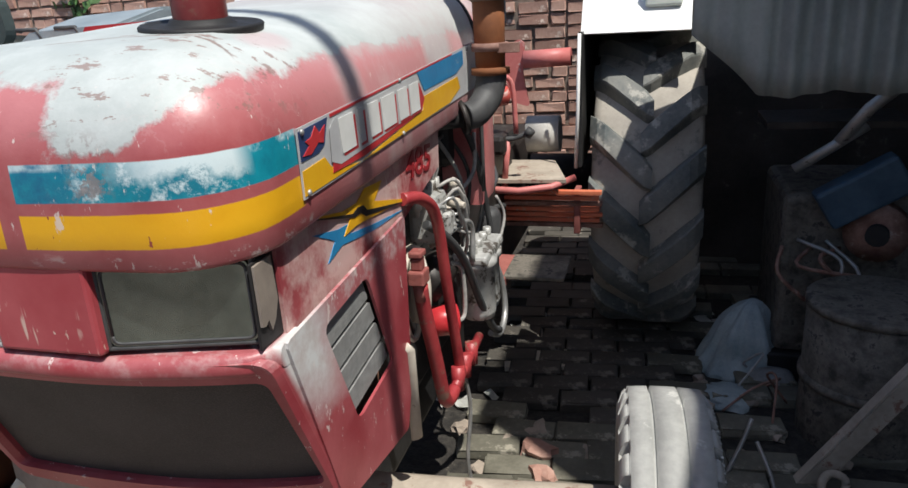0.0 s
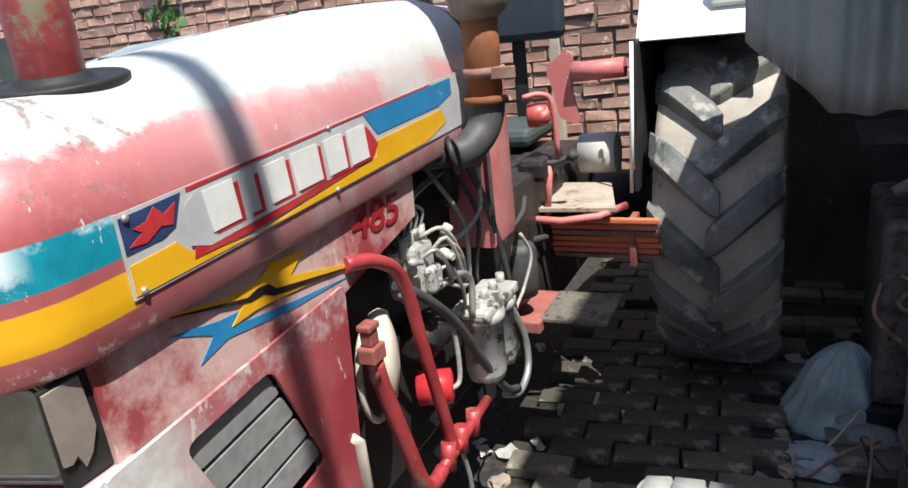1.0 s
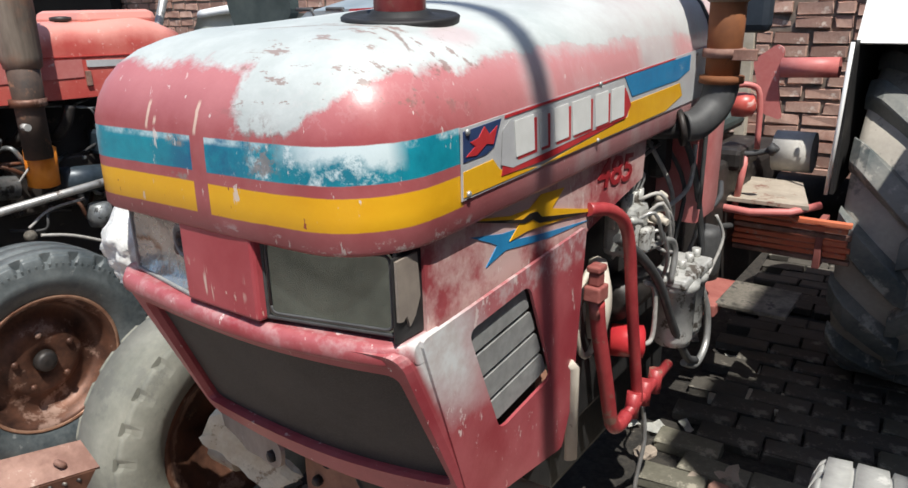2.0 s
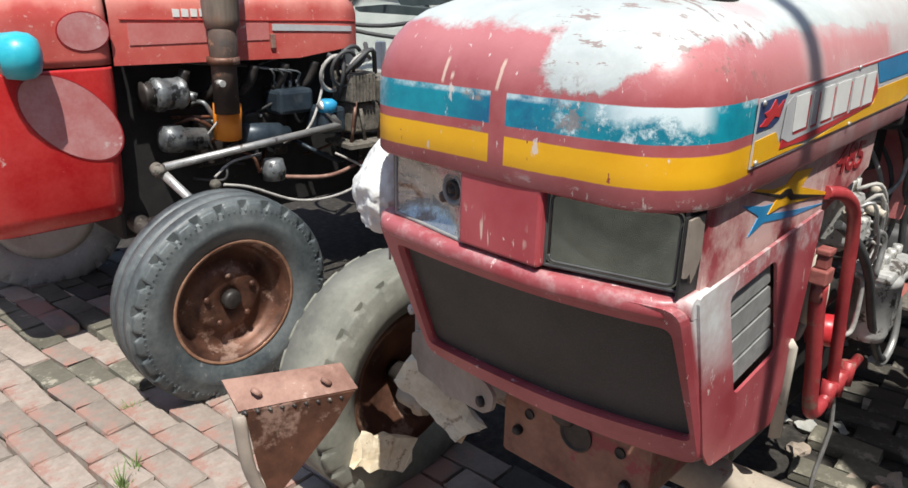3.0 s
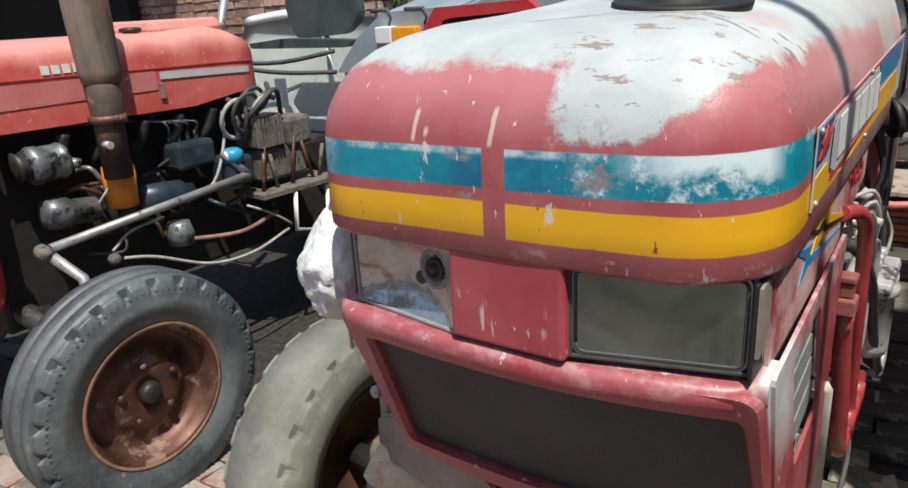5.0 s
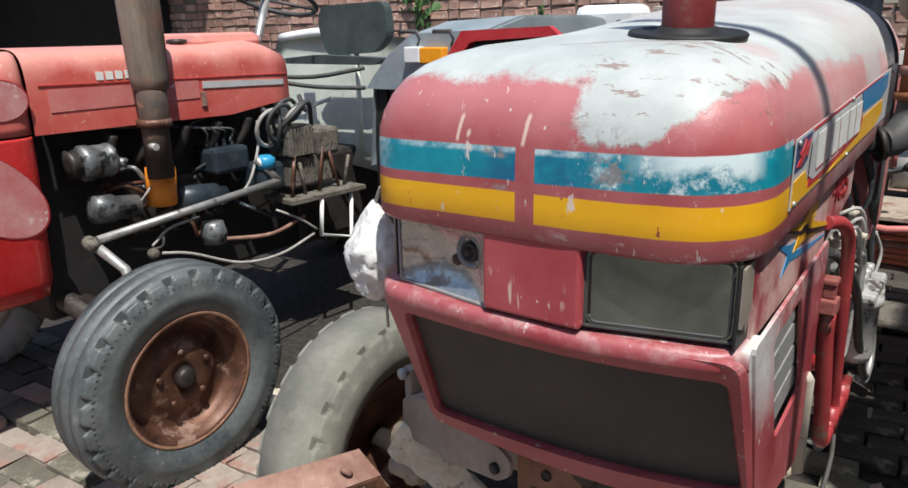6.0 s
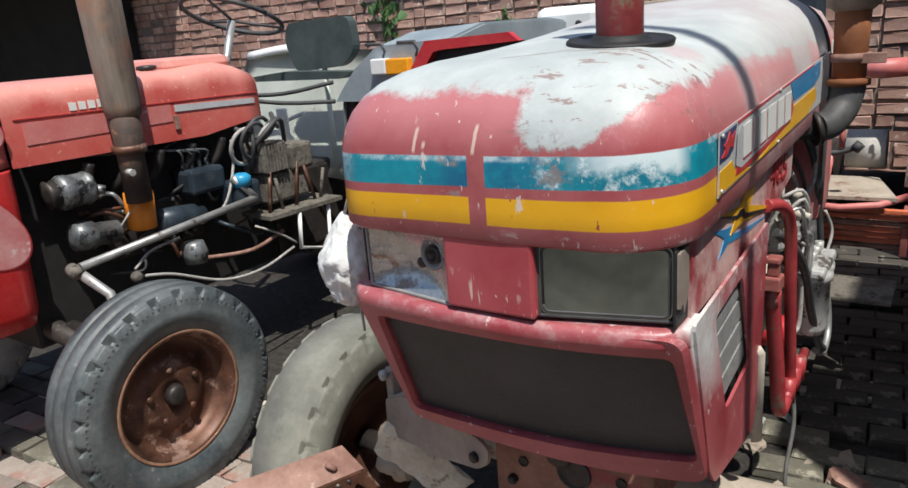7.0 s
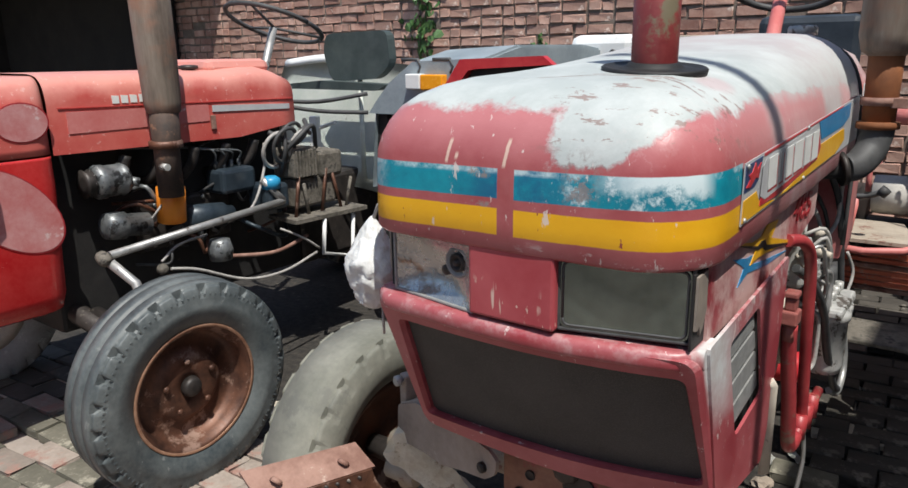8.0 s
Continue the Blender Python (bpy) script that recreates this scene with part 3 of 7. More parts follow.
def lamp_glass(name, c, rough):
    k = Nodes(name)
    n = k.noise(9.0, 4.0)
    ribs = k.t.nodes.new("ShaderNodeTexWave")
    ribs.inputs["Scale"].default_value = 18.0
    k.put(ribs, "Vector", k.co)
    col = k.mix(k.step(n, 0.35, 0.65), tuple(q * 0.62 for q in c), tuple(q * 1.15 for q in c))
    return k.done(col, rough, 0.92, k.math("ADD", k.mul(ribs.outputs["Fac"], 0.08), n), 0.0015)


M["lens"] = lamp_glass("dusty_lamp_lens", (0.20, 0.245, 0.225), 0.26)
M["reflector"] = surface("lamp_reflector", (0.34, 0.345, 0.335), (0.58, 0.58, 0.56), 9.0, 0.25, 0.8, wear=(0.30, 0.21, 0.16), wear_scale=12.0, wear_at=0.57, depth=0.004)
M["amber"] = surface("amber_lens", (0.85, 0.30, 0.01), (0.9, 0.38, 0.02), 10.0, 0.25)


def grille_mat():
    k = Nodes("black_wire_gauze")
    n = k.noise(3.0, 4.0)
    f = k.noise(420.0, 1.0)
    col = k.mix(k.step(n, 0.35, 0.7), (0.040, 0.039, 0.035), (0.075, 0.072, 0.066))
    col = k.mix(k.mul(k.step(f, 0.5, 0.65), 0.35), col, (0.12, 0.112, 0.105))
    return k.done(col, 0.7, 0.2, f, 0.001)


M["mesh"] = grille_mat()


# ---- setting ----
def ground():
    bm = bmesh.new()
    bmesh.ops.create_grid(bm, x_segments=240, y_segments=240, size=30)
    for v in bm.verts:
        v.co.z = -0.0035 + 0.006 * noise.noise(v.co * 2.1) + 0.004 * noise.noise(v.co * 7.0)
    for side in ((-400, -30, -400, 400), (30, 400, -400, 400), (-30, 30, -400, -30), (-30, 30, 30, 400)):
        x0, x1, y0, y1 = side
        bm.faces.new([bm.verts.new((x, y, -0.03)) for x, y in ((x0, y0), (x1, y0), (x1, y1), (x0, y1))])
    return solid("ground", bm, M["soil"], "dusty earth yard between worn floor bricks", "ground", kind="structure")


yard = ground()
WALL_Y = 4.6
back_wall = solid("wall_north", box(-12.5, 3.0, WALL_Y - 0.005, WALL_Y + 0.24, -0.03, 2.7), M["mortar"], "rough mortar of an old exposed brick wall", "wall", kind="structure")
# unseen wall, added with stepped heights to shade the floor on the right
bm = box(2.3, 2.55, 0.6, WALL_Y, -0.03, 4.35)
box(2.3, 2.55, -3.0, -0.05, -0.03, 4.35, 0.0, bm)
box(2.3, 2.55, -0.05, 0.6, -0.03, 5.65, 0.0, bm)
solid("wall_east", bm, M["plaster"], "tall unseen grey plaster wall added to shade the yard", "wall", kind="structure")
solid("wall_west", box(-12.75, -12.5, -6.0, WALL_Y + 0.24, -0.03, 2.7, 0.01), M["plaster"], "plain grey plaster wall closing the yard", "wall", kind="structure")
solid("wall_south", box(-12.5, 2.3, -6.25, -6.0, -0.03, 2.7, 0.01), M["plaster"], "plain grey plaster wall closing the yard", "wall", kind="structure")
# unseen leaning pole, added to throw the shadow strip over the bonnet
pole = thing("shadow_pole", "unseen leaning steel pole added to cast a shadow strip", "pole")
part("pole", tube([(1.743, -0.297, -0.03), (1.743, -0.807, 6.4)], 0.025, 16), M["steel"], pole)
part("cap", tube([(1.743, -0.807, 6.4), (1.743, -0.809, 6.43)], 0.033, 16), M["grease"], pole)
# open shed behind the orange-red tractor, near-black in place of inner shade
shed = thing("shed", "open brick shed, its inner shade painted near-black", "shed", kind="structure")
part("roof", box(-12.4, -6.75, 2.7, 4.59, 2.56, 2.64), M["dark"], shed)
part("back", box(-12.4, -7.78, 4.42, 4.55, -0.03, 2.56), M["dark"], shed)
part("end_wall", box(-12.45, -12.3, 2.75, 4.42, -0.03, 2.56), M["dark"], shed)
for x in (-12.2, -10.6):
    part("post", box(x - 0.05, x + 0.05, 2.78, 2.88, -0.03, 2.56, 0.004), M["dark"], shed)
# tin lean-to; dark walls stand in for the shade inside
solid("wall_lean_to", box(2.2, 2.29, 1.4, 4.59, -0.03, 2.6), M["boards"], "inner wall of the tin lean-to, darkened for its shade", "wall", kind="structure")
solid("wall_lean_to_back", box(0.99, 2.2, 3.56, 3.66, -0.03, 2.02), M["boards"], "back wall added in the tin lean-to, darkened for its shade", "wall", kind="structure")
# unseen roof, its outline cut to let the sun onto the rear tyre
solid("roof_lean_to", prism([(1.08, 1.55), (2.3, 1.55), (2.3, 4.59), (1.27, 4.59), (1.27, 2.08), (1.08, 1.98)], "z", 2.02, 2.06), M["tin"], "flat tin roof out of view, added to shade the lean-to", "roof", kind="structure")


def corrugated():
    bm = bmesh.new()
    cols, rows = 190, 10
    grid = []
    for i in range(cols + 1):
        x = 0.89 + 1.31 * i / cols
        amp = 0.019 if x > 1.10 else 0.007
        line = []
        for j in range(rows + 1):
            low = 1.235 - 0.008 * math.sin(x * 23) + 1.0 * max(0.0, 1.08 - x)
            z = low + (2.02 - low) * j / rows
            y = 1.62 + amp * math.sin(2 * math.pi * x / 0.085) + 0.02 * noise.noise(V(x * 2, z * 2, 3))
            line.append(bm.verts.new((x, y, z)))
        grid.append(line)
    for a, b in zip(grid, grid[1:]):
        for j in range(rows):
            bm.faces.new((a[j], b[j], b[j + 1], a[j + 1])).smooth = True
    bmesh.ops.solidify(bm, geom=bm.faces[:], thickness=0.002)
    return bm


solid("corrugated_sheet", corrugated(), M["tin"], "grey corrugated tin sheet hanging under the lean-to roof", "metal sheet")


# ---- wheels ----
def front_wheel(parent, m, R, W, tyre_mat, rim_mat, seg=208, groove=0.955, ribs=((-0.78, -0.36), (-0.26, 0.26), (0.36, 0.78)), sh=(0.945, 0.965), notch=0.034):
    """Ribbed tyre on a dished disc; the outer face looks along +x."""
    h = W / 2
    r0 = R * 0.585
    prof = [(r0, -h * 0.62), (r0 * 1.05, -h * 0.8), (R * 0.74, -h * 0.99), (R * 0.86, -h * 1.0), (R * sh[0], -h * 0.9), (R * sh[1], -h * 0.82)]
    for a, b in ribs:
        prof += [(R * groove, h * (a - 0.02)), (R * (1.0 - 0.02 * abs(a)), h * a), (R * (1.0 - 0.02 * abs(b)), h * b), (R * groove, h * (b + 0.02))]
    prof += [(R * sh[1], h * 0.82), (R * sh[0], h * 0.9), (R * 0.86, h * 1.0), (R * 0.80, h * 1.0), (R * 0.79, h * 1.02), (R * 0.74, h * 0.99), (r0 * 1.05, h * 0.8), (r0, h * 0.62), (r0, -h * 0.62)]
    n = len(prof)

    def dent(i, k):
        if k % 8 > 1:
            return 0.0
        return -notch if i in (5, 6 + 4 * len(ribs)) else (-notch * 0.85 if i in (4, 6, 5 + 4 * len(ribs), 7 + 4 * len(ribs)) else 0.0)

    tyre = part("tyre", lathe(prof, seg, m=m, dent=dent), tyre_mat, parent)
    if notch > 0.02:
        bm = bmesh.new()
        for i in range(104):
            a = 2 * math.pi * i / 104
            c = Matrix.Rotation(a, 4, "X")
            box(h * 0.93, h * 0.988, R * 0.872, R * 0.90, -0.0028, 0.0028, 0.0, bm, turn=m @ c)
        part("sidewall_ribs", bm, tyre_mat, tyre, kind="stuff")
    rim = part("rim", lathe([(r0 * 0.99, h * 0.60), (r0 * 1.03, h * 0.72), (r0 * 1.035, h * 0.78), (r0 * 0.99, h * 0.80), (r0 * 0.95, h * 0.70), (r0 * 0.90, h * 0.40), (r0 * 0.87, h * 0.10), (r0 * 0.80, h * 0.02), (r0 * 0.62, h * 0.02), (r0 * 0.56, h * 0.16), (r0 * 0.46, h * 0.30), (0.012, h * 0.32), (0.012, h * 0.1), (r0 * 0.6, -h * 0.08), (r0 * 0.86, -h * 0.5), (r0 * 1.03, -h * 0.72), (r0 * 0.99, -h * 0.6), (r0 * 0.99, h * 0.60)], 48, m=m), rim_mat, parent)
    part("rim_flange", lathe([(r0 * 1.03, h * 0.70), (r0 * 1.045, h * 0.78), (r0 * 1.035, h * 0.83), (r0 * 1.0, h * 0.82), (r0 * 0.98, h * 0.76), (r0 * 1.03, h * 0.70)], 64, m=m), M["flange"], parent)
    part("hub_cap", lathe([(r0 * 0.17, h * 0.3), (r0 * 0.15, h * 0.52), (r0 * 0.12, h * 0.60), (r0 * 0.04, h * 0.62)], 20, m=m), M["grease"], parent)
    for i in range(5):
        a = 2 * math.pi * i / 5 + 0.4
        c = V(0, math.cos(a), math.sin(a)) * r0 * 0.42
        part("wheel_nut", lathe([(0.013, h * 0.32), (0.013, h * 0.41), (0.007, h * 0.42), (0.006, h * 0.45)], 6, m=m @ Matrix.Translation(c)), rim_mat, parent)
    return tyre


def rear_wheel(parent, m, R, W, lugs=15):
    h = W / 2
    Rb = R - 0.048
    prof = [(R * 0.55, -h * 0.7), (R * 0.62, -h * 0.9), (R * 0.78, -h * 0.98), (R * 0.88, -h * 0.93), (Rb * 0.965, -h * 0.8), (Rb * 0.99, -h * 0.4), (Rb, 0), (Rb * 0.99, h * 0.4), (Rb * 0.965, h * 0.8), (R * 0.88, h * 0.93), (R * 0.78, h * 0.98), (R * 0.62, h * 0.9), (R * 0.55, h * 0.7), (R * 0.55, -h * 0.7)]
    tyre = part("tyre", lathe(prof, 64, m=m), M["tread"], parent, "worn dusty black tractor tyre with chevron lugs")
    for side in (-1, 1):
        for i in range(lugs):
            a0 = 2 * math.pi * (i + (0.5 if side > 0 else 0)) / lugs
            bm = bmesh.new()
            rings = []
            for s in range(9):
                t = s / 8
                x = side * h * (-0.10 + 1.09 * t)
                ang = a0 - 0.34 * (t ** 1.05)
                fall = 0.0 if t < 0.7 else (t - 0.7) ** 2 * 0.55
                end = math.sqrt(max(0.0, 1 - (1 - min(1.0, t / 0.2)) ** 2))
                top = R - 0.006 * t - fall - 0.008 * (1 - end)
                bot = Rb * (0.985 - 0.06 * t ** 3)
                wide = (0.058 - 0.004 * t) * (0.72 + 0.28 * end)
                ring = []
                for (da, rr) in ((-wide * 1.36, bot), (-wide * 1.0, top - 0.007), (-wide * 0.86, top), (0.0, top + 0.001), (wide * 0.86, top), (wide * 1.0, top - 0.007), (wide * 1.36, bot)):
                    q = ang + da / R
                    ring.append(bm.verts.new(m @ V(x, rr * math.cos(q), rr * math.sin(q))))
                rings.append(ring)
            for p, q in zip(rings, rings[1:]):
                for k in range(6):
                    bm.faces.new((p[k], p[k + 1], q[k + 1], q[k]))
            bm.faces.new(rings[0])
            bm.faces.new(rings[-1][::-1])
            part("tyre_lug", bm, M["lug"], tyre)
    part("rim", lathe([(R * 0.56, h * 0.62), (R * 0.58, h * 0.72), (R * 0.53, h * 0.68), (R * 0.50, h * 0.2), (R * 0.3, h * 0.0), (R * 0.12, h * 0.1), (0.02, h * 0.1), (0.02, -h * 0.1), (R * 0.3, -h * 0.15), (R * 0.5, -h * 0.2), (R * 0.58, -h * 0.72), (R * 0.56, -h * 0.62), (R * 0.56, h * 0.62)], 40, m=m), M["rim"], parent)


# ---- the faded red tractor in front ----
t1 = thing("tractor", "faded red tractor with teal and yellow bands and exposed engine", "tractor")
HW = 0.325


def rear_rise(y, k):
    """The top of the bonnet climbs towards the dash; its side plates do not."""
    t = max(0.0, min(1.0, (y - 0.30) / 0.97))
    return 0.042 * t * t * (3 - 2 * t) * max(0.0, k - 0.55) / 0.45


def bonnet():
    """Round-nosed cover: plan outlines that shrink as they rise, closed by a crowned top, open below and behind."""
    rear, left, right = 1.27, 0.085, 0.13

    def front(x, d):
        return d + 0.002 + 0.020 * max(0.0, x / HW) ** 2

    def outline(d):
        hw = HW - d
        lw = hw - 0.003
        rl, rr = max(left - d * 0.35, 0.03), max(right - d * 0.55, 0.03)
        yl, yr = front(-lw + rl, d), front(hw - rr, d)
        pts = [(-lw, rear - (rear - rl - yl) * i / 16) for i in range(16)]
        for i in range(13):
            a = math.pi / 2 * i / 12
            pts.append((-lw + rl - rl * math.cos(a), yl + rl - rl * math.sin(a)))
        for i in range(1, 20):
            x = -lw + rl + (hw + lw - rl - rr) * i / 20
            pts.append((x, front(x, d)))
        for i in range(13):
            a = math.pi / 2 * i / 12
            pts.append((hw - rr + rr * math.sin(a), yr + rr - rr * math.cos(a)))
        pts += [(hw, rr + yr + (rear - rr - yr) * i / 16) for i in range(1, 17)]
        return pts

    levels = [(0.016, 1.248), (0.004, 1.246), (0.0, 1.252), (0.0, 1.30), (0.001, 1.36), (0.003, 1.393), (0.010, 1.42), (0.022, 1.446), (0.040, 1.470), (0.066, 1.490), (0.10, 1.505), (0.145, 1.5165)]
    bm = bmesh.new()
    rings = []
    for d, z in levels:
        ring = []
        for x, y in outline(d):
            k = (z - 1.25) / 0.27
            ring.append(bm.verts.new((x, y, z + 0.036 * max(0.0, y) * (0.8 + 0.2 * k) + rear_rise(y, k))))
        rings.append(ring)
    for a, b in zip(rings, rings[1:]):
        for i in range(len(a) - 1):
            bm.faces.new((a[i], a[i + 1], b[i + 1], b[i])).smooth = True
    last, n = rings[-1], len(rings[-1])
    cols = []
    for i in range(n // 2 + 1):
        p, q = last[i], last[n - 1 - i]
        if p is q:
            cols.append([p])
            continue
        line = [p]
        for j in range(1, 8):
            t = j / 8
            c = p.co.lerp(q.co, t)
            c.z += (0.006 + 0.010 * max(0.0, min(1.0, (0.7 - p.co.y) / 0.4))) * (1 - (2 * t - 1) ** 2) * max(0.0, min(1.0, (p.co.y - 0.15) / 0.25))
            line.append(bm.verts.new(c))
        cols.append(line + [q])
    for a, b in zip(cols, cols[1:]):
        if len(b) == 1:
            for j in range(len(a) - 1):
                bm.faces.new((a[j], a[j + 1], b[0])).smooth = True
        else:
            for j in range(8):
                bm.faces.new((a[j], a[j + 1], b[j + 1], b[j])).smooth = True
    bmesh.ops.recalc_face_normals(bm, faces=bm.faces)
    return bm


hood = part("bonnet", bonnet(), M["bonnet"], t1, "sun-bleached red bonnet with teal and yellow bands")

SIDE_X = HW + 0.001


def band_z(y, k):
    """Height on the side band: k 0 at its foot, 1 at its top."""
    lo = 1.294 + (1.329 - 1.294) * (y - 0.186) / 1.08
    hi = 1.395 + (1.446 - 1.395) * (y - 0.186) / 1.08
    return lo + (hi - lo) * k


def band_piece(name, pts, mat, x0, x1, parent, label=""):
    """pts: (y, share of the band's height)."""
    return part(name, prism([(y, band_z(y, k)) for y, k in pts], "x", x0, x1), mat, parent, label)


for s in (1, -1):
    plate = band_piece("side_plate", [(0.19, 0), (1.255, 0), (1.255, 1), (0.19, 1)], M["decal_silver"], s * SIDE_X, s * (SIDE_X + 0.0015), t1, "riveted side plate with coloured stickers")
    X1, X2, X3, X4 = s * (SIDE_X + 0.0015), s * (SIDE_X + 0.0025), s * (SIDE_X + 0.0035), s * (SIDE_X + 0.0055)
    band_piece("sticker", [(0.194, 0.53), (0.25, 0.53), (0.272, 0.60), (0.29, 0.96), (0.194, 0.95)], M["decal_navy"], X1, X2, plate)
    band_piece("sticker", [(0.200, 0.60), (0.225, 0.57), (0.25, 0.68), (0.268, 0.64), (0.278, 0.88), (0.258, 0.80), (0.245, 0.93), (0.23, 0.80), (0.21, 0.78), (0.222, 0.70)], M["decal_red"], X2, X3, plate)
    band_piece("sticker", [(0.194, 0.04), (0.40, 0.03), (0.31, 0.13), (0.285, 0.25), (0.268, 0.42), (0.194, 0.40)], M["yellow"], X1, X2, plate)
    band_piece("sticker", [(0.41, 0.02), (0.96, 0.03), (1.06, 0.20), (1.04, 0.46), (0.765, 0.46), (0.755, 0.22), (0.62, 0.14)], M["yellow"], X1, X2, plate)
    band_piece("sticker", [(0.29, 0.13), (0.42, 0.09), (0.62, 0.17), (0.74, 0.22), (0.765, 0.42), (0.74, 0.70), (0.30, 0.45)], M["decal_red"], X2, X3, plate)
    band_piece("sticker", [(0.288, 0.30), (0.32, 0.19), (0.70, 0.26), (0.735, 0.40), (0.73, 0.80), (0.70, 0.93), (0.31, 0.90), (0.292, 0.80)], M["decal_silver"], X3, X3 + 0.0005 * s, plate)
    band_piece("sticker", [(0.70, 0.96), (0.30, 0.94), (0.30, 0.985), (1.0, 0.985), (1.0, 0.96)], M["decal_red"], X1, X2, plate)
    band_piece("sticker", [(0.73, 0.95), (0.77, 0.56), (1.03, 0.54), (1.10, 0.66), (1.10, 0.95)], M["decal_blue"], X1, X2, plate)
    # plain bars where the maker's name stands
    for y0, y1, mat in ((0.329, 0.384, "decal_white"), (0.403, 0.427, "decal_silver"), (0.452, 0.499, "decal_white"), (0.515, 0.583, "decal_white"), (0.603, 0.656, "decal_white"), (0.672, 0.728, "decal_white")):
        k = 0.33 - 0.15 * (y0 - 0.33)
        band_piece("letter_shadow", [(y0 + 0.006, k - 0.05), (y1 + 0.009, k - 0.05), (y1 + 0.006, k + 0.48), (y0, k + 0.48)], M["decal_red"], X3 + 0.0005 * s, X3 + 0.001 * s, plate)
        band_piece("letter_bar", [(y0, k), (y1, k), (y1 - 0.005, k + 0.54), (y0 - 0.007, k + 0.54)], M[mat], X3 + 0.001 * s, X4, plate, "plain pale bar of the maker's lettering")
    for y, k in ((0.203, 0.93), (0.205, 0.07), (0.62, 0.97), (0.62, 0.03), (1.14, 0.93)):
        part("rivet", lathe([(0.005, 0), (0.005, 0.003), (0.002, 0.005)], 10, m=Matrix.Translation((X1, y, band_z(y, k))) @ Matrix.Rotation(0 if s > 0 else math.pi, 4, "Z")), M["steel"], plate)

# lower side panels with lightning decals
for s in (1, -1):
    px = 0.308 * s
    poly = [(0.125, 1.258), (0.92, 1.315), (0.905, 1.182), (0.61, 1.125), (0.128, 1.11)]
    panel = part("side_panel", prism(poly, "x", px - 0.008 * s, px), M["panel"], t1, "faded red lower bonnet side with lightning decals")
    A, B, C = px, px + 0.0012 * s, px + 0.0024 * s
    part("decal", prism([(0.191, 1.262), (0.348, 1.232), (0.408, 1.230), (0.447, 1.246), (0.530, 1.240), (0.485, 1.212), (0.674, 1.166), (0.471, 1.187), (0.397, 1.193), (0.345, 1.190), (0.378, 1.213)], "x", B, C), M["yellow"], panel, "yellow lightning flash")
    part("decal", prism([(0.205, 1.258), (0.385, 1.217), (0.408, 1.222), (0.432, 1.219), (0.448, 1.206), (0.664, 1.164), (0.44, 1.197), (0.418, 1.209), (0.39, 1.209)], "x", C, C + 0.0012 * s), M["decal_black"], panel, "black lightning outline")
    part("decal", prism([(0.235, 1.226), (0.325, 1.208), (0.375, 1.204), (0.345, 1.190), (0.47, 1.172), (0.64, 1.152), (0.47, 1.160), (0.335, 1.178), (0.278, 1.166), (0.310, 1.193), (0.29, 1.203)], "x", A, B), M["decal_blue"], panel, "blue lightning flash")
    fc = bpy.data.curves.new("number", "FONT")
    fc.body = "485"
    fc.size, fc.extrude, fc.offset, fc.shear = 0.08, 0.001, 0.0012, 0.1
    tmp = bpy.data.objects.new("number", fc)
    me = bpy.data.meshes.new_from_object(tmp)
    bpy.data.objects.remove(tmp)
    me.materials.append(M["number"])
    num = new("model_number", me)
    num.parent = panel
    num.matrix_world = Matrix.Translation((px + 0.0015 * s, 0.668 if s > 0 else 0.85, 1.206)) @ Matrix(((0, 0, s, 0), (s, 0, 0, 0), (0, 1, 0, 0), (0, 0, 0, 1))) @ Matrix.Rotation(-0.07, 4, "Z") @ Matrix.Diagonal((1.42, 1.0, 1.0, 1.0))

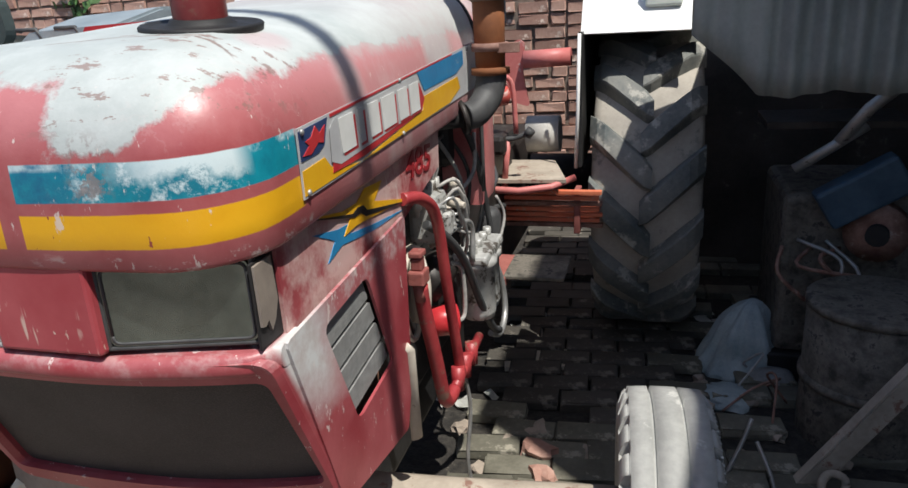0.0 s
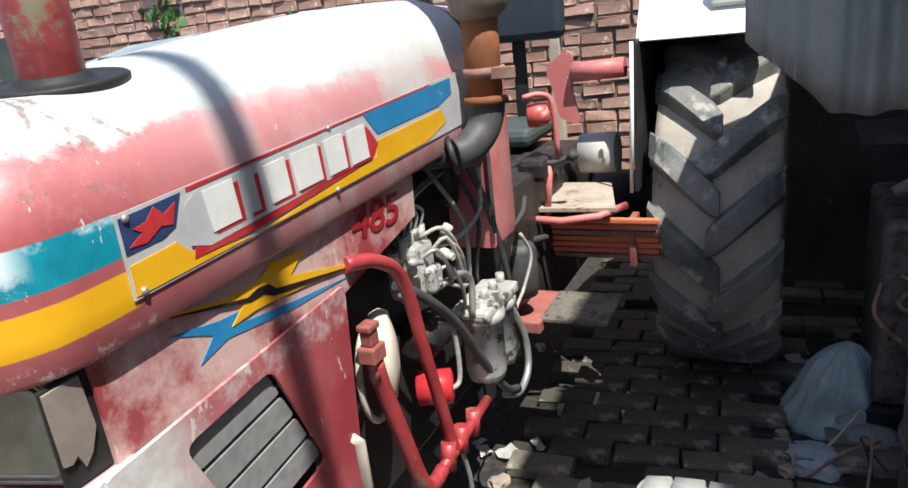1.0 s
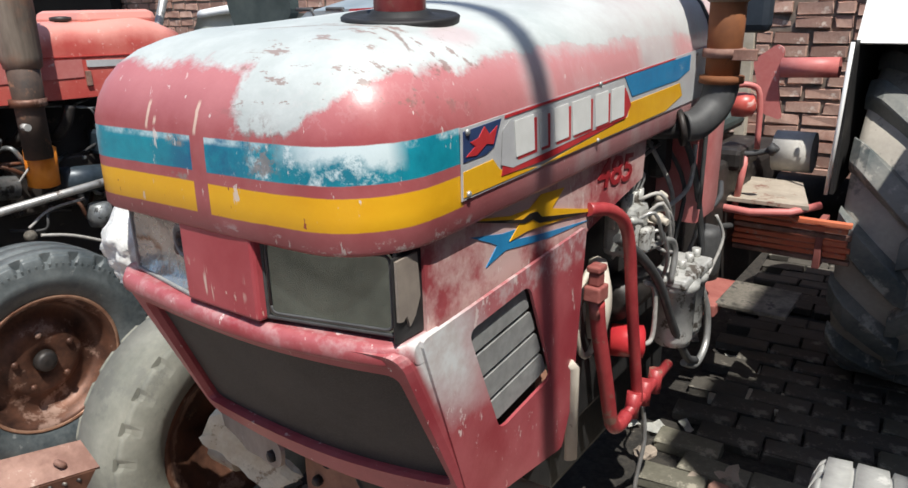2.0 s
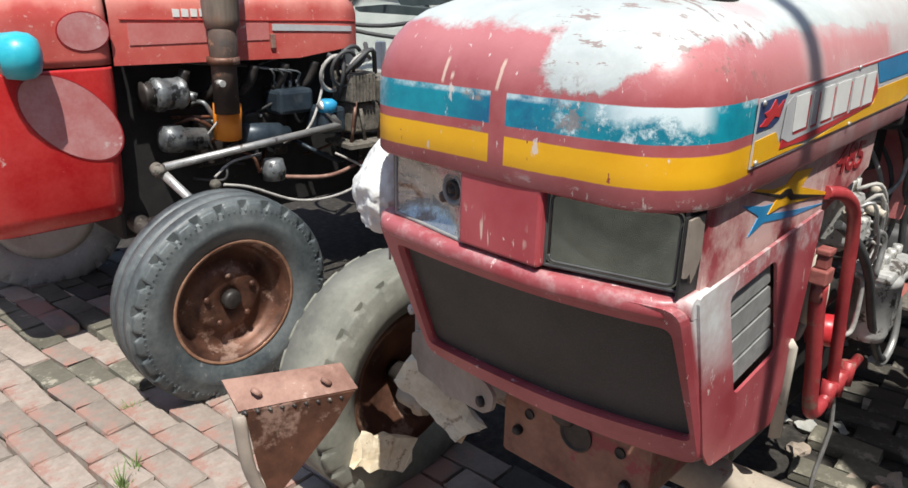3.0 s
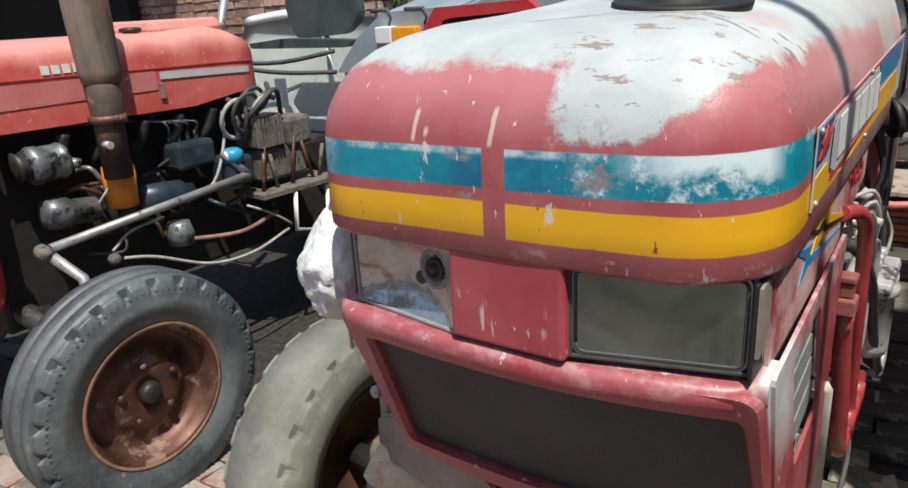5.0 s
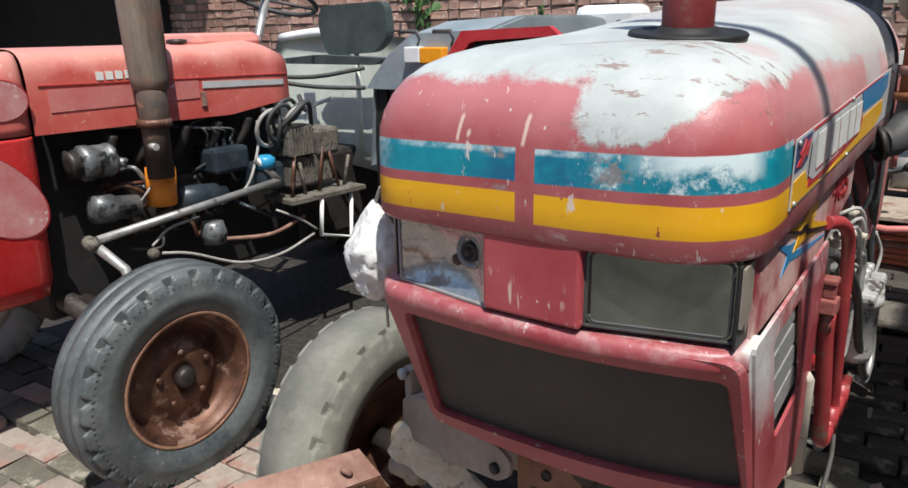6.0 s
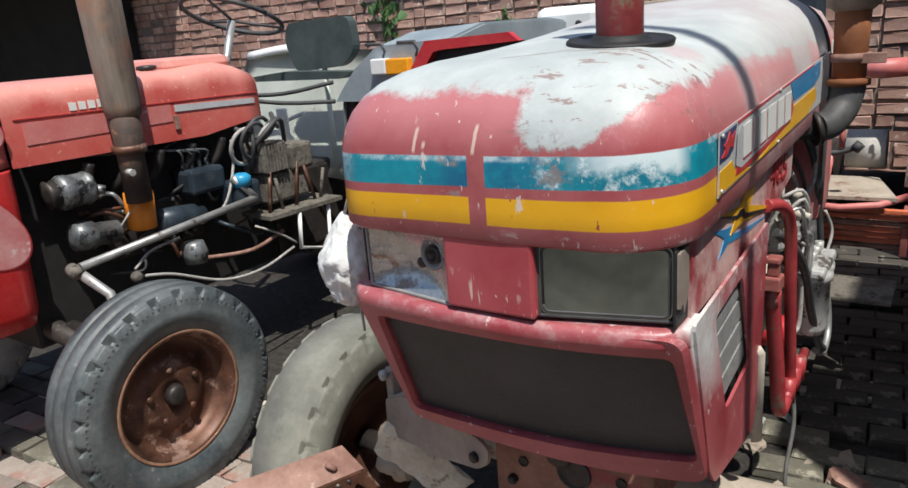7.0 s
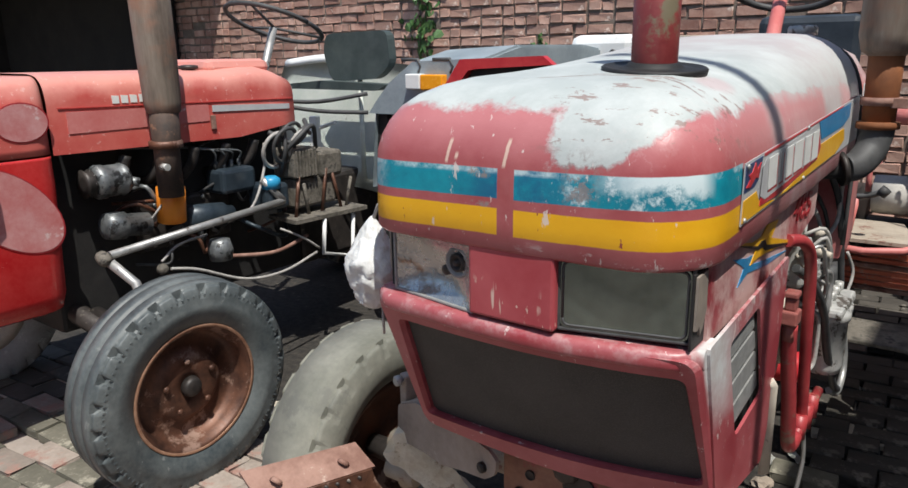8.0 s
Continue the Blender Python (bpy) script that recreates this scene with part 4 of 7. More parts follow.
# nose under the bonnet: lamps and centre panel
# flat black panel in place of the shade behind the lamps
part("nose_frame", box(-0.298, 0.298, 0.088, 0.12, 1.10, 1.26, 0.004), M["black"], t1, "black panel standing in for the shaded recess behind the lamps")
part("centre_panel", box(-0.072, 0.097, 0.006, 0.05, 1.122, 1.262, 0.006), M["centre"], t1, "plain red panel between the lamps")
for s in (1, -1):
    m = Matrix.Translation((0.199, 0.046, 1.188) if s > 0 else (-0.176, 0.030, 1.181)) @ Matrix.Rotation(0.26 if s > 0 else -0.15, 4, "Z")
    # right frame coloured dark in place of the shadow gap round the lens
    lamp = part("headlamp", merge(box(-0.107, 0.107, 0.002, 0.06, -0.064, -0.058, 0.002), merge(box(-0.107, 0.107, 0.002, 0.06, 0.058, 0.064, 0.002), merge(box(-0.107, -0.101, 0.002, 0.06, -0.064, 0.064, 0.002), box(0.101, 0.107, 0.002, 0.06, -0.064, 0.064, 0.002)))), M["hose"] if s > 0 else M["slat"], t1)
    lamp.matrix_world = m
    if s > 0:
        lens = part("lens", prism(rounded([(-0.101, -0.058), (0.101, -0.058), (0.101, 0.058), (-0.101, 0.058)], 0.012), "y", 0.004, 0.016), M["lens"], lamp, "dusty grey ribbed lamp glass")
        rim = rounded([(-0.097, -0.054), (0.097, -0.054), (0.097, 0.054), (-0.097, 0.054)], 0.012)
        part("lens_edge", tube([(u, 0.004, v) for u, v in rim + rim[:1]], 0.0025, 6), M["hose"], lamp)
    else:
        bm = bmesh.new()
        grid = [[bm.verts.new((-0.102 + 0.204 * i / 12, 0.006 + 0.022 * (1 - max(abs(i / 6 - 1), abs(j / 4 - 1)) ** 2.5), -0.059 + 0.118 * j / 8)) for j in range(9)] for i in range(13)]
        for a, b in zip(grid, grid[1:]):
            for j in range(8):
                bm.faces.new((a[j], b[j], b[j + 1], a[j + 1])).smooth = True
        part("reflector", bm, M["reflector"], lamp, "bare tarnished lamp reflector without its glass")
        turn = Matrix.Translation((0.054, 0.024, 0.018)) @ Matrix.Rotation(-math.pi / 2, 4, "Z")
        part("bulb_ring", lathe([(0.029, 0.0), (0.029, 0.007), (0.024, 0.008), (0.022, 0.003), (0.017, 0.003)], 28, m=turn), M["slat"], lamp)
        part("bulb_holder", lathe([(0.018, 0.0), (0.017, 0.009), (0.012, 0.009), (0.011, 0.004), (0.006, 0.004), (0.006, 0.012), (0.002, 0.013)], 24, m=turn), M["grease"], lamp, "grey bulb socket")
        # black disc standing in for the dark parking bulb hole
        part("hole_plug", lathe([(0.010, 0.0), (0.010, 0.004), (0.003, 0.005)], 16, m=Matrix.Translation((0.018, 0.027, -0.004)) @ Matrix.Rotation(-math.pi / 2, 4, "Z")), M["decal_black"], lamp)
    # worn side marker on a black plate, drawn for the shaded gap beside the lamp
    part("marker_recess", box(0.301 * s - 0.002, 0.301 * s + 0.002, 0.066, 0.128, 1.118, 1.242, 0.0015), M["black"], t1)
    broken = [(0.068, 1.238), (0.112, 1.240), (0.116, 1.176), (0.104, 1.150), (0.092, 1.138), (0.086, 1.156), (0.078, 1.150), (0.069, 1.152)]
    part("marker_plate", prism(broken, "x", 0.306 * s - 0.002, 0.306 * s + 0.002), M["tab"], t1, "broken tan plate beside the lamp")

# chin: sloping frame round the grille, and skirts
FRONT = [(-0.315, 1.112), (0.315, 1.112), (0.318, 1.07), (0.300, 0.76), (0.28, 0.745), (-0.28, 0.745), (-0.300, 0.76), (-0.318, 1.07)]


def chin_y(x, z):
    return (0.020 + 0.045 * (x / 0.31) ** 2 if x > 0 else 0.020 + 0.018 * (x / 0.31) ** 2) + (1.085 - z) * 0.44


def dense(poly, n=14):
    """Long sides cut into short ones, so that they follow the bowed front."""
    out = []
    for p, q in zip(poly, poly[1:] + poly[:1]):
        k = n if math.dist(p, q) > 0.1 else 1
        out += [(p[0] + (q[0] - p[0]) * i / k, p[1] + (q[1] - p[1]) * i / k) for i in range(k)]
    return out


def chin_frame():
    bm = bmesh.new()
    outer = dense(rounded([(-0.318, 1.108), (0.318, 1.108), (0.322, 0.768), (-0.325, 0.752)], 0.03, 5))
    inner = dense(rounded([(-0.270, 1.056), (0.293, 1.066), (0.304, 0.828), (-0.298, 0.790)], 0.018, 5))
    loops = []
    for poly, d in ((outer, 0.09), (outer, 0.012), ([(x * 0.985, 0.93 + (z - 0.93) * 0.985) for x, z in outer], 0.0), ([(x * 1.02, 0.93 + (z - 0.93) * 1.02) for x, z in inner], 0.0), (inner, 0.012), (inner, 0.05)):
        loops.append([bm.verts.new((x, chin_y(x, z) + d, z)) for x, z in poly])
    for a, b in zip(loops, loops[1:]):
        for i in range(len(a)):
            bm.faces.new((a[i], a[(i + 1) % len(a)], b[(i + 1) % len(a)], b[i]))
    return bm


part("grille_surround", chin_frame(), M["wing"], t1, "red sheet frame round the grille, chipped at its ledge")
bm = bmesh.new()
rows = []
for j in range(9):
    z = 0.775 + 0.30 * j / 8
    rows.append([bm.verts.new((x, chin_y(x, z) + 0.022, z)) for x in (-0.305 + 0.61 * i / 16 for i in range(17))])
for a, b in zip(rows, rows[1:]):
    for i in range(16):
        bm.faces.new((a[i], a[i + 1], b[i + 1], b[i])).smooth = True
part("grille", bm, M["mesh"], t1, "black wire gauze grille")
# ledge over the chin
bm = bmesh.new()
rings = []
for i in range(41):
    x = -0.319 + 0.638 * i / 40
    yf = 0.002 + (0.06 if x > 0 else 0.022) * (x / 0.31) ** 2 + 0.02 * max(0.0, abs(x) - 0.29) / 0.03
    dz = 0.0015 * noise.noise(V(x * 9, 2, 0))
    sec = ((yf + 0.012, 1.082), (yf + 0.003, 1.085), (yf, 1.092), (yf, 1.104), (yf + 0.004, 1.112), (yf + 0.012, 1.1165), (0.15, 1.1165), (0.15, 1.082))
    rings.append([bm.verts.new((x, y + dz, z + dz)) for y, z in sec])
for p, q in zip(rings, rings[1:]):
    for k in range(8):
        bm.faces.new((p[k], p[(k + 1) % 8], q[(k + 1) % 8], q[k])).smooth = k < 5
bm.faces.new(rings[0])
bm.faces.new(rings[-1][::-1])
part("ledge", bm, M["wing"], t1, "thick rounded red ledge, chipped and painted paler for sunlight")

for s in (1, -1):
    x = 0.318 * s
    bm = bmesh.new()
    outer = [(0.095, 1.118), (0.60, 1.152), (0.565, 0.80), (0.525, 0.71), (0.235, 0.757), (0.20, 0.80)]
    vent = rounded([(0.207, 1.088), (0.388, 1.104), (0.476, 0.893), (0.296, 0.872)], 0.022)
    ov = [bm.verts.new((x, y, z)) for y, z in rounded(outer, 0.012, 2)]
    iv = [bm.verts.new((x, y, z)) for y, z in vent]
    es = [bm.edges.new((c[i], c[(i + 1) % len(c)])) for c in (ov, iv) for i in range(len(c))]
    bmesh.ops.triangle_fill(bm, use_beauty=True, edges=es)
    bmesh.ops.solidify(bm, geom=bm.faces[:], thickness=0.006)
    skirt = part("side_skirt", bm, M["wing"], t1, "red side skirt worn to pale primer at its front")
    part("vent_back", prism(rounded([(0.203, 1.09), (0.392, 1.108), (0.482, 0.89), (0.292, 0.868)], 0.02), "x", x - 0.022 * s, x - 0.019 * s), M["black"], skirt)
    for i in range(4):
        a, b = i / 4 + 0.012, (i + 1) / 4 - 0.03
        pl = []
        for side, k in ((0, a), (1, a), (1, b), (0, b)):
            top = (0.213 + 0.172 * side, 1.082 + 0.016 * side)
            bot = (0.300 + 0.172 * side, 0.880 + 0.020 * side)
            pl.append((top[0] + (bot[0] - top[0]) * k, top[1] + (bot[1] - top[1]) * k))
        part("vent_slat", prism(rounded(pl, 0.006, 2), "x", x - 0.015 * s, x - 0.004 * s), M["slat"], skirt)
    # thin black rod drawn for the shade in the skirt's fold
    part("crease", tube([(x + 0.001 * s, 0.118, 1.105), (x + 0.001 * s, 0.175, 0.97), (x + 0.001 * s, 0.262, 0.79)], 0.0025, 6), M["decal_black"], skirt)

# breather stack through the bonnet
STACK = Matrix.Translation((0.118, 0.325, 1.5345)) @ Matrix.Rotation(radians(4.0), 4, "X") @ Matrix.Rotation(radians(3.5), 4, "Y") @ Matrix.Rotation(-math.pi / 2, 4, "Y")
part("collar", lathe([(0.092, -0.010), (0.0945, 0.002), (0.091, 0.005), (0.086, 0.0045), (0.080, 0.002), (0.056, 0.003), (0.050, 0.006), (0.046, 0.012), (0.040, 0.013)], 48, m=STACK), M["black"], t1, "black rubber collar")
part("stack_pipe", tube([(0.118, 0.325, 1.2), (0.117, 0.325, 1.93)], 0.0415, 24), M["stack"], t1, "dull red breather pipe streaked with rust")

# engine
part("engine_block", box(-0.2, 0.2, 0.75, 1.6, 0.55, 1.22, 0.02), M["black"], t1)
part("radiator", box(-0.28, 0.28, 0.36, 0.5, 0.72, 1.24, 0.01), M["black"], t1)
part("gearbox", box(-0.2, 0.2, 1.6, 2.9, 0.45, 0.95, 0.03), M["grease"], t1)


FW = 0.385
FL = 0.335
fl = part("front_wheel", box(0.70, 0.80, 0.74, 0.80, FL - 0.03, FL + 0.03), M["rim"], t1)
front_wheel(fl, Matrix.Translation((0.845, 0.775, FL)) @ Matrix.Rotation(radians(4), 4, "Z"), FL, 0.215, M["pale_lit"], M["rim"], notch=0.045)
fr = part("front_wheel", tube([(-0.80, 0.5, FW), (-0.62, 0.5, FW)], 0.035, 12), M["grease"], t1)
front_wheel(fr, Matrix.Translation((-0.80, 0.5, FW)) @ Matrix.Rotation(math.pi + radians(2), 4, "Z"), FW, 0.215, M["dusty"], M["rim"], groove=0.93, ribs=((-0.74, 0.74),), sh=(0.95, 0.985), notch=0.010)
RW = 0.70
for s in (1, -1):
    w = part("rear_wheel", tube([(0.2 * s, 2.83, RW), (0.75 * s, 2.83, RW)], 0.07, 16), M["grease"], t1)
    rear_wheel(w, Matrix.Translation((0.763 * s, 2.83, RW)), RW, 0.455)


# front support casting, axle and bracket
bm = box(-0.19, 0.19, 0.30, 0.36, 0.50, 0.80, 0.012)
box(-0.17, 0.17, 0.36, 0.80, 0.52, 0.74, 0.02, bm)
support = part("front_support", bm, M["support"], t1, "rusty red front support casting")
for hx, hz, hr in ((-0.112, 0.632, 0.011), (0.12, 0.648, 0.011), (0.012, 0.640, 0.036)):
    part("bored_hole", lathe([(hr * 1.12, 0.0), (hr * 1.12, 0.003), (hr, 0.004), (hr * 0.92, -0.002), (0.002, -0.003)], 20, m=Matrix.Translation((hx, 0.2985, hz)) @ Matrix.Rotation(-math.pi / 2, 4, "Z")), M["grease"], support)
for x, z, r in ((-0.12, 0.70, 0.014), (-0.02, 0.68, 0.032), (0.10, 0.70, 0.014), (-0.14, 0.58, 0.012), (0.14, 0.58, 0.012)):
    part("bolt", lathe([(r, 0), (r, 0.012), (r * 0.6, 0.018)], 8, m=Matrix.Translation((x, 0.30, z)) @ Matrix.Rotation(-math.pi / 2, 4, "Z")), M["grease"], t1)
part("front_axle", tube([(-0.72, 0.52, 0.40), (-0.4, 0.56, 0.47), (0.4, 0.62, 0.47), (0.74, 0.75, 0.40)], 0.05, 12), M["tan"], t1)
along_bar = Matrix(((0.947, 0.321, 0.0, -0.50), (-0.321, 0.947, 0.0, 0.33), (0.0, 0.0, 1.0, 0.0), (0.0, 0.0, 0.0, 1.0)))
outline = rounded([(-0.055, 0.660), (0.035, 0.700), (0.09, 0.706), (0.18, 0.700), (0.29, 0.714), (0.345, 0.712), (0.374, 0.698), (0.366, 0.660), (0.33, 0.632), (0.23, 0.606), (0.155, 0.580), (0.075, 0.576), (-0.03, 0.560), (-0.062, 0.550)], 0.012, 2)
bracket = part("bracket", prism(outline, "y", 0.0, 0.009, m=along_bar), M["flatbar"], t1, "dusty flat steel bracket under the grille")
# lip in a lighter colour than the bracket, for the sun on it
part("bracket_lip", prism([(-0.055, 0.664), (0.035, 0.704), (0.09, 0.710), (0.15, 0.705), (0.15, 0.698), (0.09, 0.703), (0.035, 0.697), (-0.055, 0.657)], "y", 0.009, 0.062, m=along_bar), M["tan"], bracket, "folded lip of the bracket, painted pale as if sunlit")
part("bracket_post", box(-0.062, -0.030, 0.010, 0.045, 0.63, 0.745, 0.005, turn=along_bar), M["flatbar"], bracket)
part("bracket_bolt", lathe([(0.013, 0), (0.013, 0.010), (0.008, 0.013)], 8, m=along_bar @ Matrix.Translation((0.325, 0.0, 0.662)) @ Matrix.Rotation(-math.pi / 2, 4, "Z")), M["grease"], bracket)
part("bracket_bolt", lathe([(0.006, -0.01), (0.006, 0.01), (0.015, 0.011), (0.015, 0.022), (0.010, 0.026)], 8, m=along_bar @ Matrix.Translation((-0.04, 0.010, 0.735)) @ Matrix.Rotation(-math.pi / 2, 4, "Z")), M["alu"], bracket)
bm = tube([(-0.62, 0.47, 0.42), (-0.56, 0.45, 0.44), (-0.52, 0.42, 0.50)], 0.035, 10)
tube([(-0.58, 0.40, 0.38), (-0.55, 0.40, 0.50)], 0.022, 8, bm)
tube([(-0.60, 0.36, 0.45), (-0.50, 0.36, 0.45)], 0.03, 8, bm)
part("stub_axle", bm, M["tan"], t1, "greasy pale stub axle knuckle")

# rear of the tractor: fenders, cowl, boards
for s in (1, -1):
    bm = bmesh.new()
    angs = [math.pi * (0.66 - 0.5 * i / 14) for i in range(15)]
    arc = [(2.83 + 0.80 * math.cos(a), RW + 0.80 * math.sin(a)) for a in angs]
    inner = [(2.83 + 0.785 * math.cos(a), RW + 0.785 * math.sin(a)) for a in angs]
    prism(arc + inner[::-1], "x", 0.51 * s, 0.98 * s, bm)
    prism([(2.22, 0.88), (2.24, 1.41)] + arc + [(3.45, 0.9)], "x", 0.495 * s, 0.508 * s, bm)
    fen = part("fender", bm, M["black"], t1, "black rear mudguard")
part("fender_face", prism([(2.32, 1.397), (2.335, 1.392), (2.545, 1.655), (2.53, 1.665)], "x", 0.495, 0.96), M["white"], t1, "white painted mudguard front")
part("fender_top", prism([(2.53, 1.657), (2.8, 1.69), (2.8, 1.67), (2.54, 1.635)], "x", 0.495, 0.96), M["white"], t1)
part("lamp_socket", box(0.74, 0.88, 2.37, 2.47, 1.485, 1.595, 0.01), M["pale_green"], t1)
part("fender_edge", tube([(0.502, 2.205, 1.405), (0.495, 2.20, 1.1), (0.486, 2.205, 0.88)], 0.007, 8), M["white"], t1)
bm = bmesh.new()
sec = [(0.316, 0.98), (0.322, 1.02), (0.323, 1.30), (0.320, 1.42), (0.306, 1.49), (0.272, 1.545), (0.21, 1.578), (0.12, 1.592), (0.0, 1.596)]
sec = sec + [(-x, z) for x, z in sec[-2::-1]]
rings = [[bm.verts.new((x * k, y, 0.98 + (z - 0.98) * (1 + (k - 1) * 0.5))) for x, z in sec] for y, k in ((1.285, 0.97), (1.290, 1.0), (1.44, 1.0), (1.46, 0.96))]
for a, b in zip(rings, rings[1:]):
    for i in range(len(sec) - 1):
        bm.faces.new((a[i], a[i + 1], b[i + 1], b[i])).smooth = True
bm.faces.new(rings[0])
bm.faces.new(rings[-1][::-1])
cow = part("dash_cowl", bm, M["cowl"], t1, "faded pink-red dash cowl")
part("stripe", box(0.320, 0.3245, 1.315, 1.43, 1.41, 1.47, 0.001), M["decal_white"], cow)
bm = tube([(x * 1.008, 1.278, z + 0.004) for x, z in sec[1:-1]], 0.006, 8, curve=3)
part("rear_seal", bm, M["hose"], t1, "black rubber seal between bonnet and cowl")
part("fuel_tank", box(-0.25, 0.25, 1.22, 1.28, 1.1, 1.45, 0.03), M["black"], t1)
# steering wheel and column
part("steering_column", tube([(0.018, 1.44, 1.38), (-0.042, 1.87, 1.78)], 0.023, 12), M["pinkred"], t1)
HUB1 = V(-0.045, 1.88, 1.80)
bm = tube([HUB1 + V(0.205 * math.cos(a), 0.18 * math.sin(a), -0.095 * math.sin(a)) for a in (2 * math.pi * i / 36 for i in range(37))], 0.013, 8)
for k in range(3):
    a = 2 * math.pi * k / 3 + 0.5
    tube([HUB1, HUB1 + V(0.205 * math.cos(a), 0.18 * math.sin(a), -0.095 * math.sin(a))], 0.008, 6, bm)
part("steering_wheel", bm, M["hose"], t1, "black steering wheel")
part("tank_cap", lathe([(0.028, 1.575), (0.030, 1.60), (0.040, 1.602), (0.041, 1.622), (0.036, 1.629), (0.012, 1.631)], 24, m=Matrix.Translation((0.135, 1.40, 0)) @ Matrix.Rotation(-math.pi / 2, 4, "Y")), M["steel"], t1, "dull steel tank cap")
part("seat", box(-0.36, 0.0, 2.55, 2.95, 0.98, 1.06, 0.03), M["seat"], t1)
part("seat_back", box(-0.39, 0.07, 2.90, 2.98, 1.40, 1.715, 0.035), M["vinyl"], t1, "dark blue vinyl seat back")
part("seat_support", merge(box(-0.25, -0.10, 2.6, 2.9, 0.9, 0.98, 0.01), box(-0.20, -0.14, 2.97, 3.0, 1.0, 1.40, 0.006)), M["black"], t1)
part("rear_axle", tube([(-0.5, 2.83, RW), (0.5, 2.83, RW)], 0.11, 16), M["grease"], t1)
part("transmission_side", box(0.05, 0.21, 1.5, 2.3, 0.70, 1.02, 0.02), M["grease"], t1)
part("footboard", prism([(0.14, 1.97), (0.475, 1.985), (0.385, 2.335), (0.14, 2.34)], "z", 0.872, 0.885), M["tan"], t1, "dusty bare footboard plate")
bm = tube([(0.14, 1.95, 0.855), (0.30, 1.94, 0.85), (0.42, 1.97, 0.86), (0.50, 2.04, 0.88)], 0.014, 8)
part("footboard_rail", bm, M["pinkred"], t1)
for i in range(7):
    z = 0.80 - 0.026 * i
    part("slat", box(0.08 + 0.01 * (i % 3), 0.60 - 0.012 * (i % 2), 2.08 + 0.012 * i, 2.105 + 0.012 * i, z, z + 0.017, 0.003), M["slat_red"] if i % 4 != 2 else M["rust"], t1)
for x in (0.14, 0.50):
    part("slat_bracket", box(x - 0.012, x + 0.012, 2.11, 2.20, 0.63, 0.81, 0.003), M["redrust"], t1)
part("step", box(0.28, 0.50, 1.69, 1.93, 0.585, 0.60, 0.004), M["box"], t1, "grey chequered step plate")
part("step_arm", box(0.13, 0.29, 1.66, 1.93, 0.555, 0.598, 0.006), M["redrust"], t1)
part("step_hanger", tube([(0.16, 1.75, 0.58), (0.15, 1.75, 0.80)], 0.014, 8), M["red"], t1)
part("air_bottle", lathe([(0.02, -0.10), (0.05, -0.09), (0.055, -0.05), (0.055, 0.06), (0.045, 0.08), (0.03, 0.085)], 18, m=Matrix.Translation((0.22, 1.72, 0.76)) @ Matrix.Rotation(-math.pi / 2, 4, "Y")), M["hose"], t1)
part("steering_box", lathe([(0.02, -0.04), (0.04, -0.035), (0.042, 0.0), (0.038, 0.03), (0.02, 0.04)], 16, m=Matrix.Translation((0.225, 2.0, 1.205)) @ Matrix.Rotation(0.3, 4, "Z")), M["red2"], t1, "orange-red cap beside the gearbox")
part("lever", tube([(0.19, 1.95, 1.27), (0.24, 1.98, 1.275), (0.275, 2.0, 1.24), (0.285, 2.0, 1.06)], 0.010, 8, curve=4), M["pinkred"], t1)
bm = tube([(0.15, 1.98, 1.035), (0.27, 2.0, 1.04), (0.33, 2.0, 1.06)], 0.011, 8, curve=3)
tube([(0.325, 2.0, 1.05), (0.345, 2.0, 1.075)], 0.018, 8, bm)
part("pedal", bm, M["hose"], t1)
part("post", tube([(0.252, 2.0, 1.035), (0.232, 2.0, 0.85)], 0.012, 8), M["pinkred"], t1)
part("lever_plate", prism(rounded([(0.165, 1.33), (0.245, 1.39), (0.272, 1.375), (0.262, 1.25), (0.288, 1.115), (0.21, 1.14), (0.19, 1.24)], 0.02), "y", 2.3, 2.315), M["pinkred"], t1)
part("cross_tube", tube([(0.27, 2.30, 1.307), (0.46, 2.30, 1.314)], 0.036, 14), M["pinkred"], t1)
part("canister", tube([(0.26, 2.40, 0.985), (0.40, 2.40, 0.987)], 0.078, 18), M["dusty_white"], t1, "dusty whitish canister")
part("hub_housing", box(0.15, 0.25, 1.95, 2.2, 0.98, 1.06, 0.02), M["grease"], t1)
part("lower_rail", tube([(0.05, 1.7, 0.80), (0.24, 1.95, 0.79)], 0.012, 8), M["hose"], t1)

# exhaust on the engine side
EX = (0.386, 1.155)
part("exhaust_elbow", tube([(0.335, 1.065, 1.272), (0.358, 1.092, 1.278), (0.378, 1.135, 1.31), (0.386, 1.153, 1.35), (*EX, 1.375)], [0.035, 0.041], 18, curve=6), M["hose"], t1, "black exhaust elbow")
part("exhaust_branch", tube([(0.19, 1.02, 1.262), (0.34, 1.067, 1.272)], 0.026, 14), M["black"], t1)
part("elbow_flange", tube([(0.326, 1.060, 1.270), (0.337, 1.066, 1.2725)], 0.043, 18), M["grease"], t1)
part("exhaust_pipe", tube([(*EX, 1.37), (*EX, 1.47), (*EX, 1.565)], [0.038, 0.041], 20), M["orust"], t1, "orange rusted exhaust pipe")
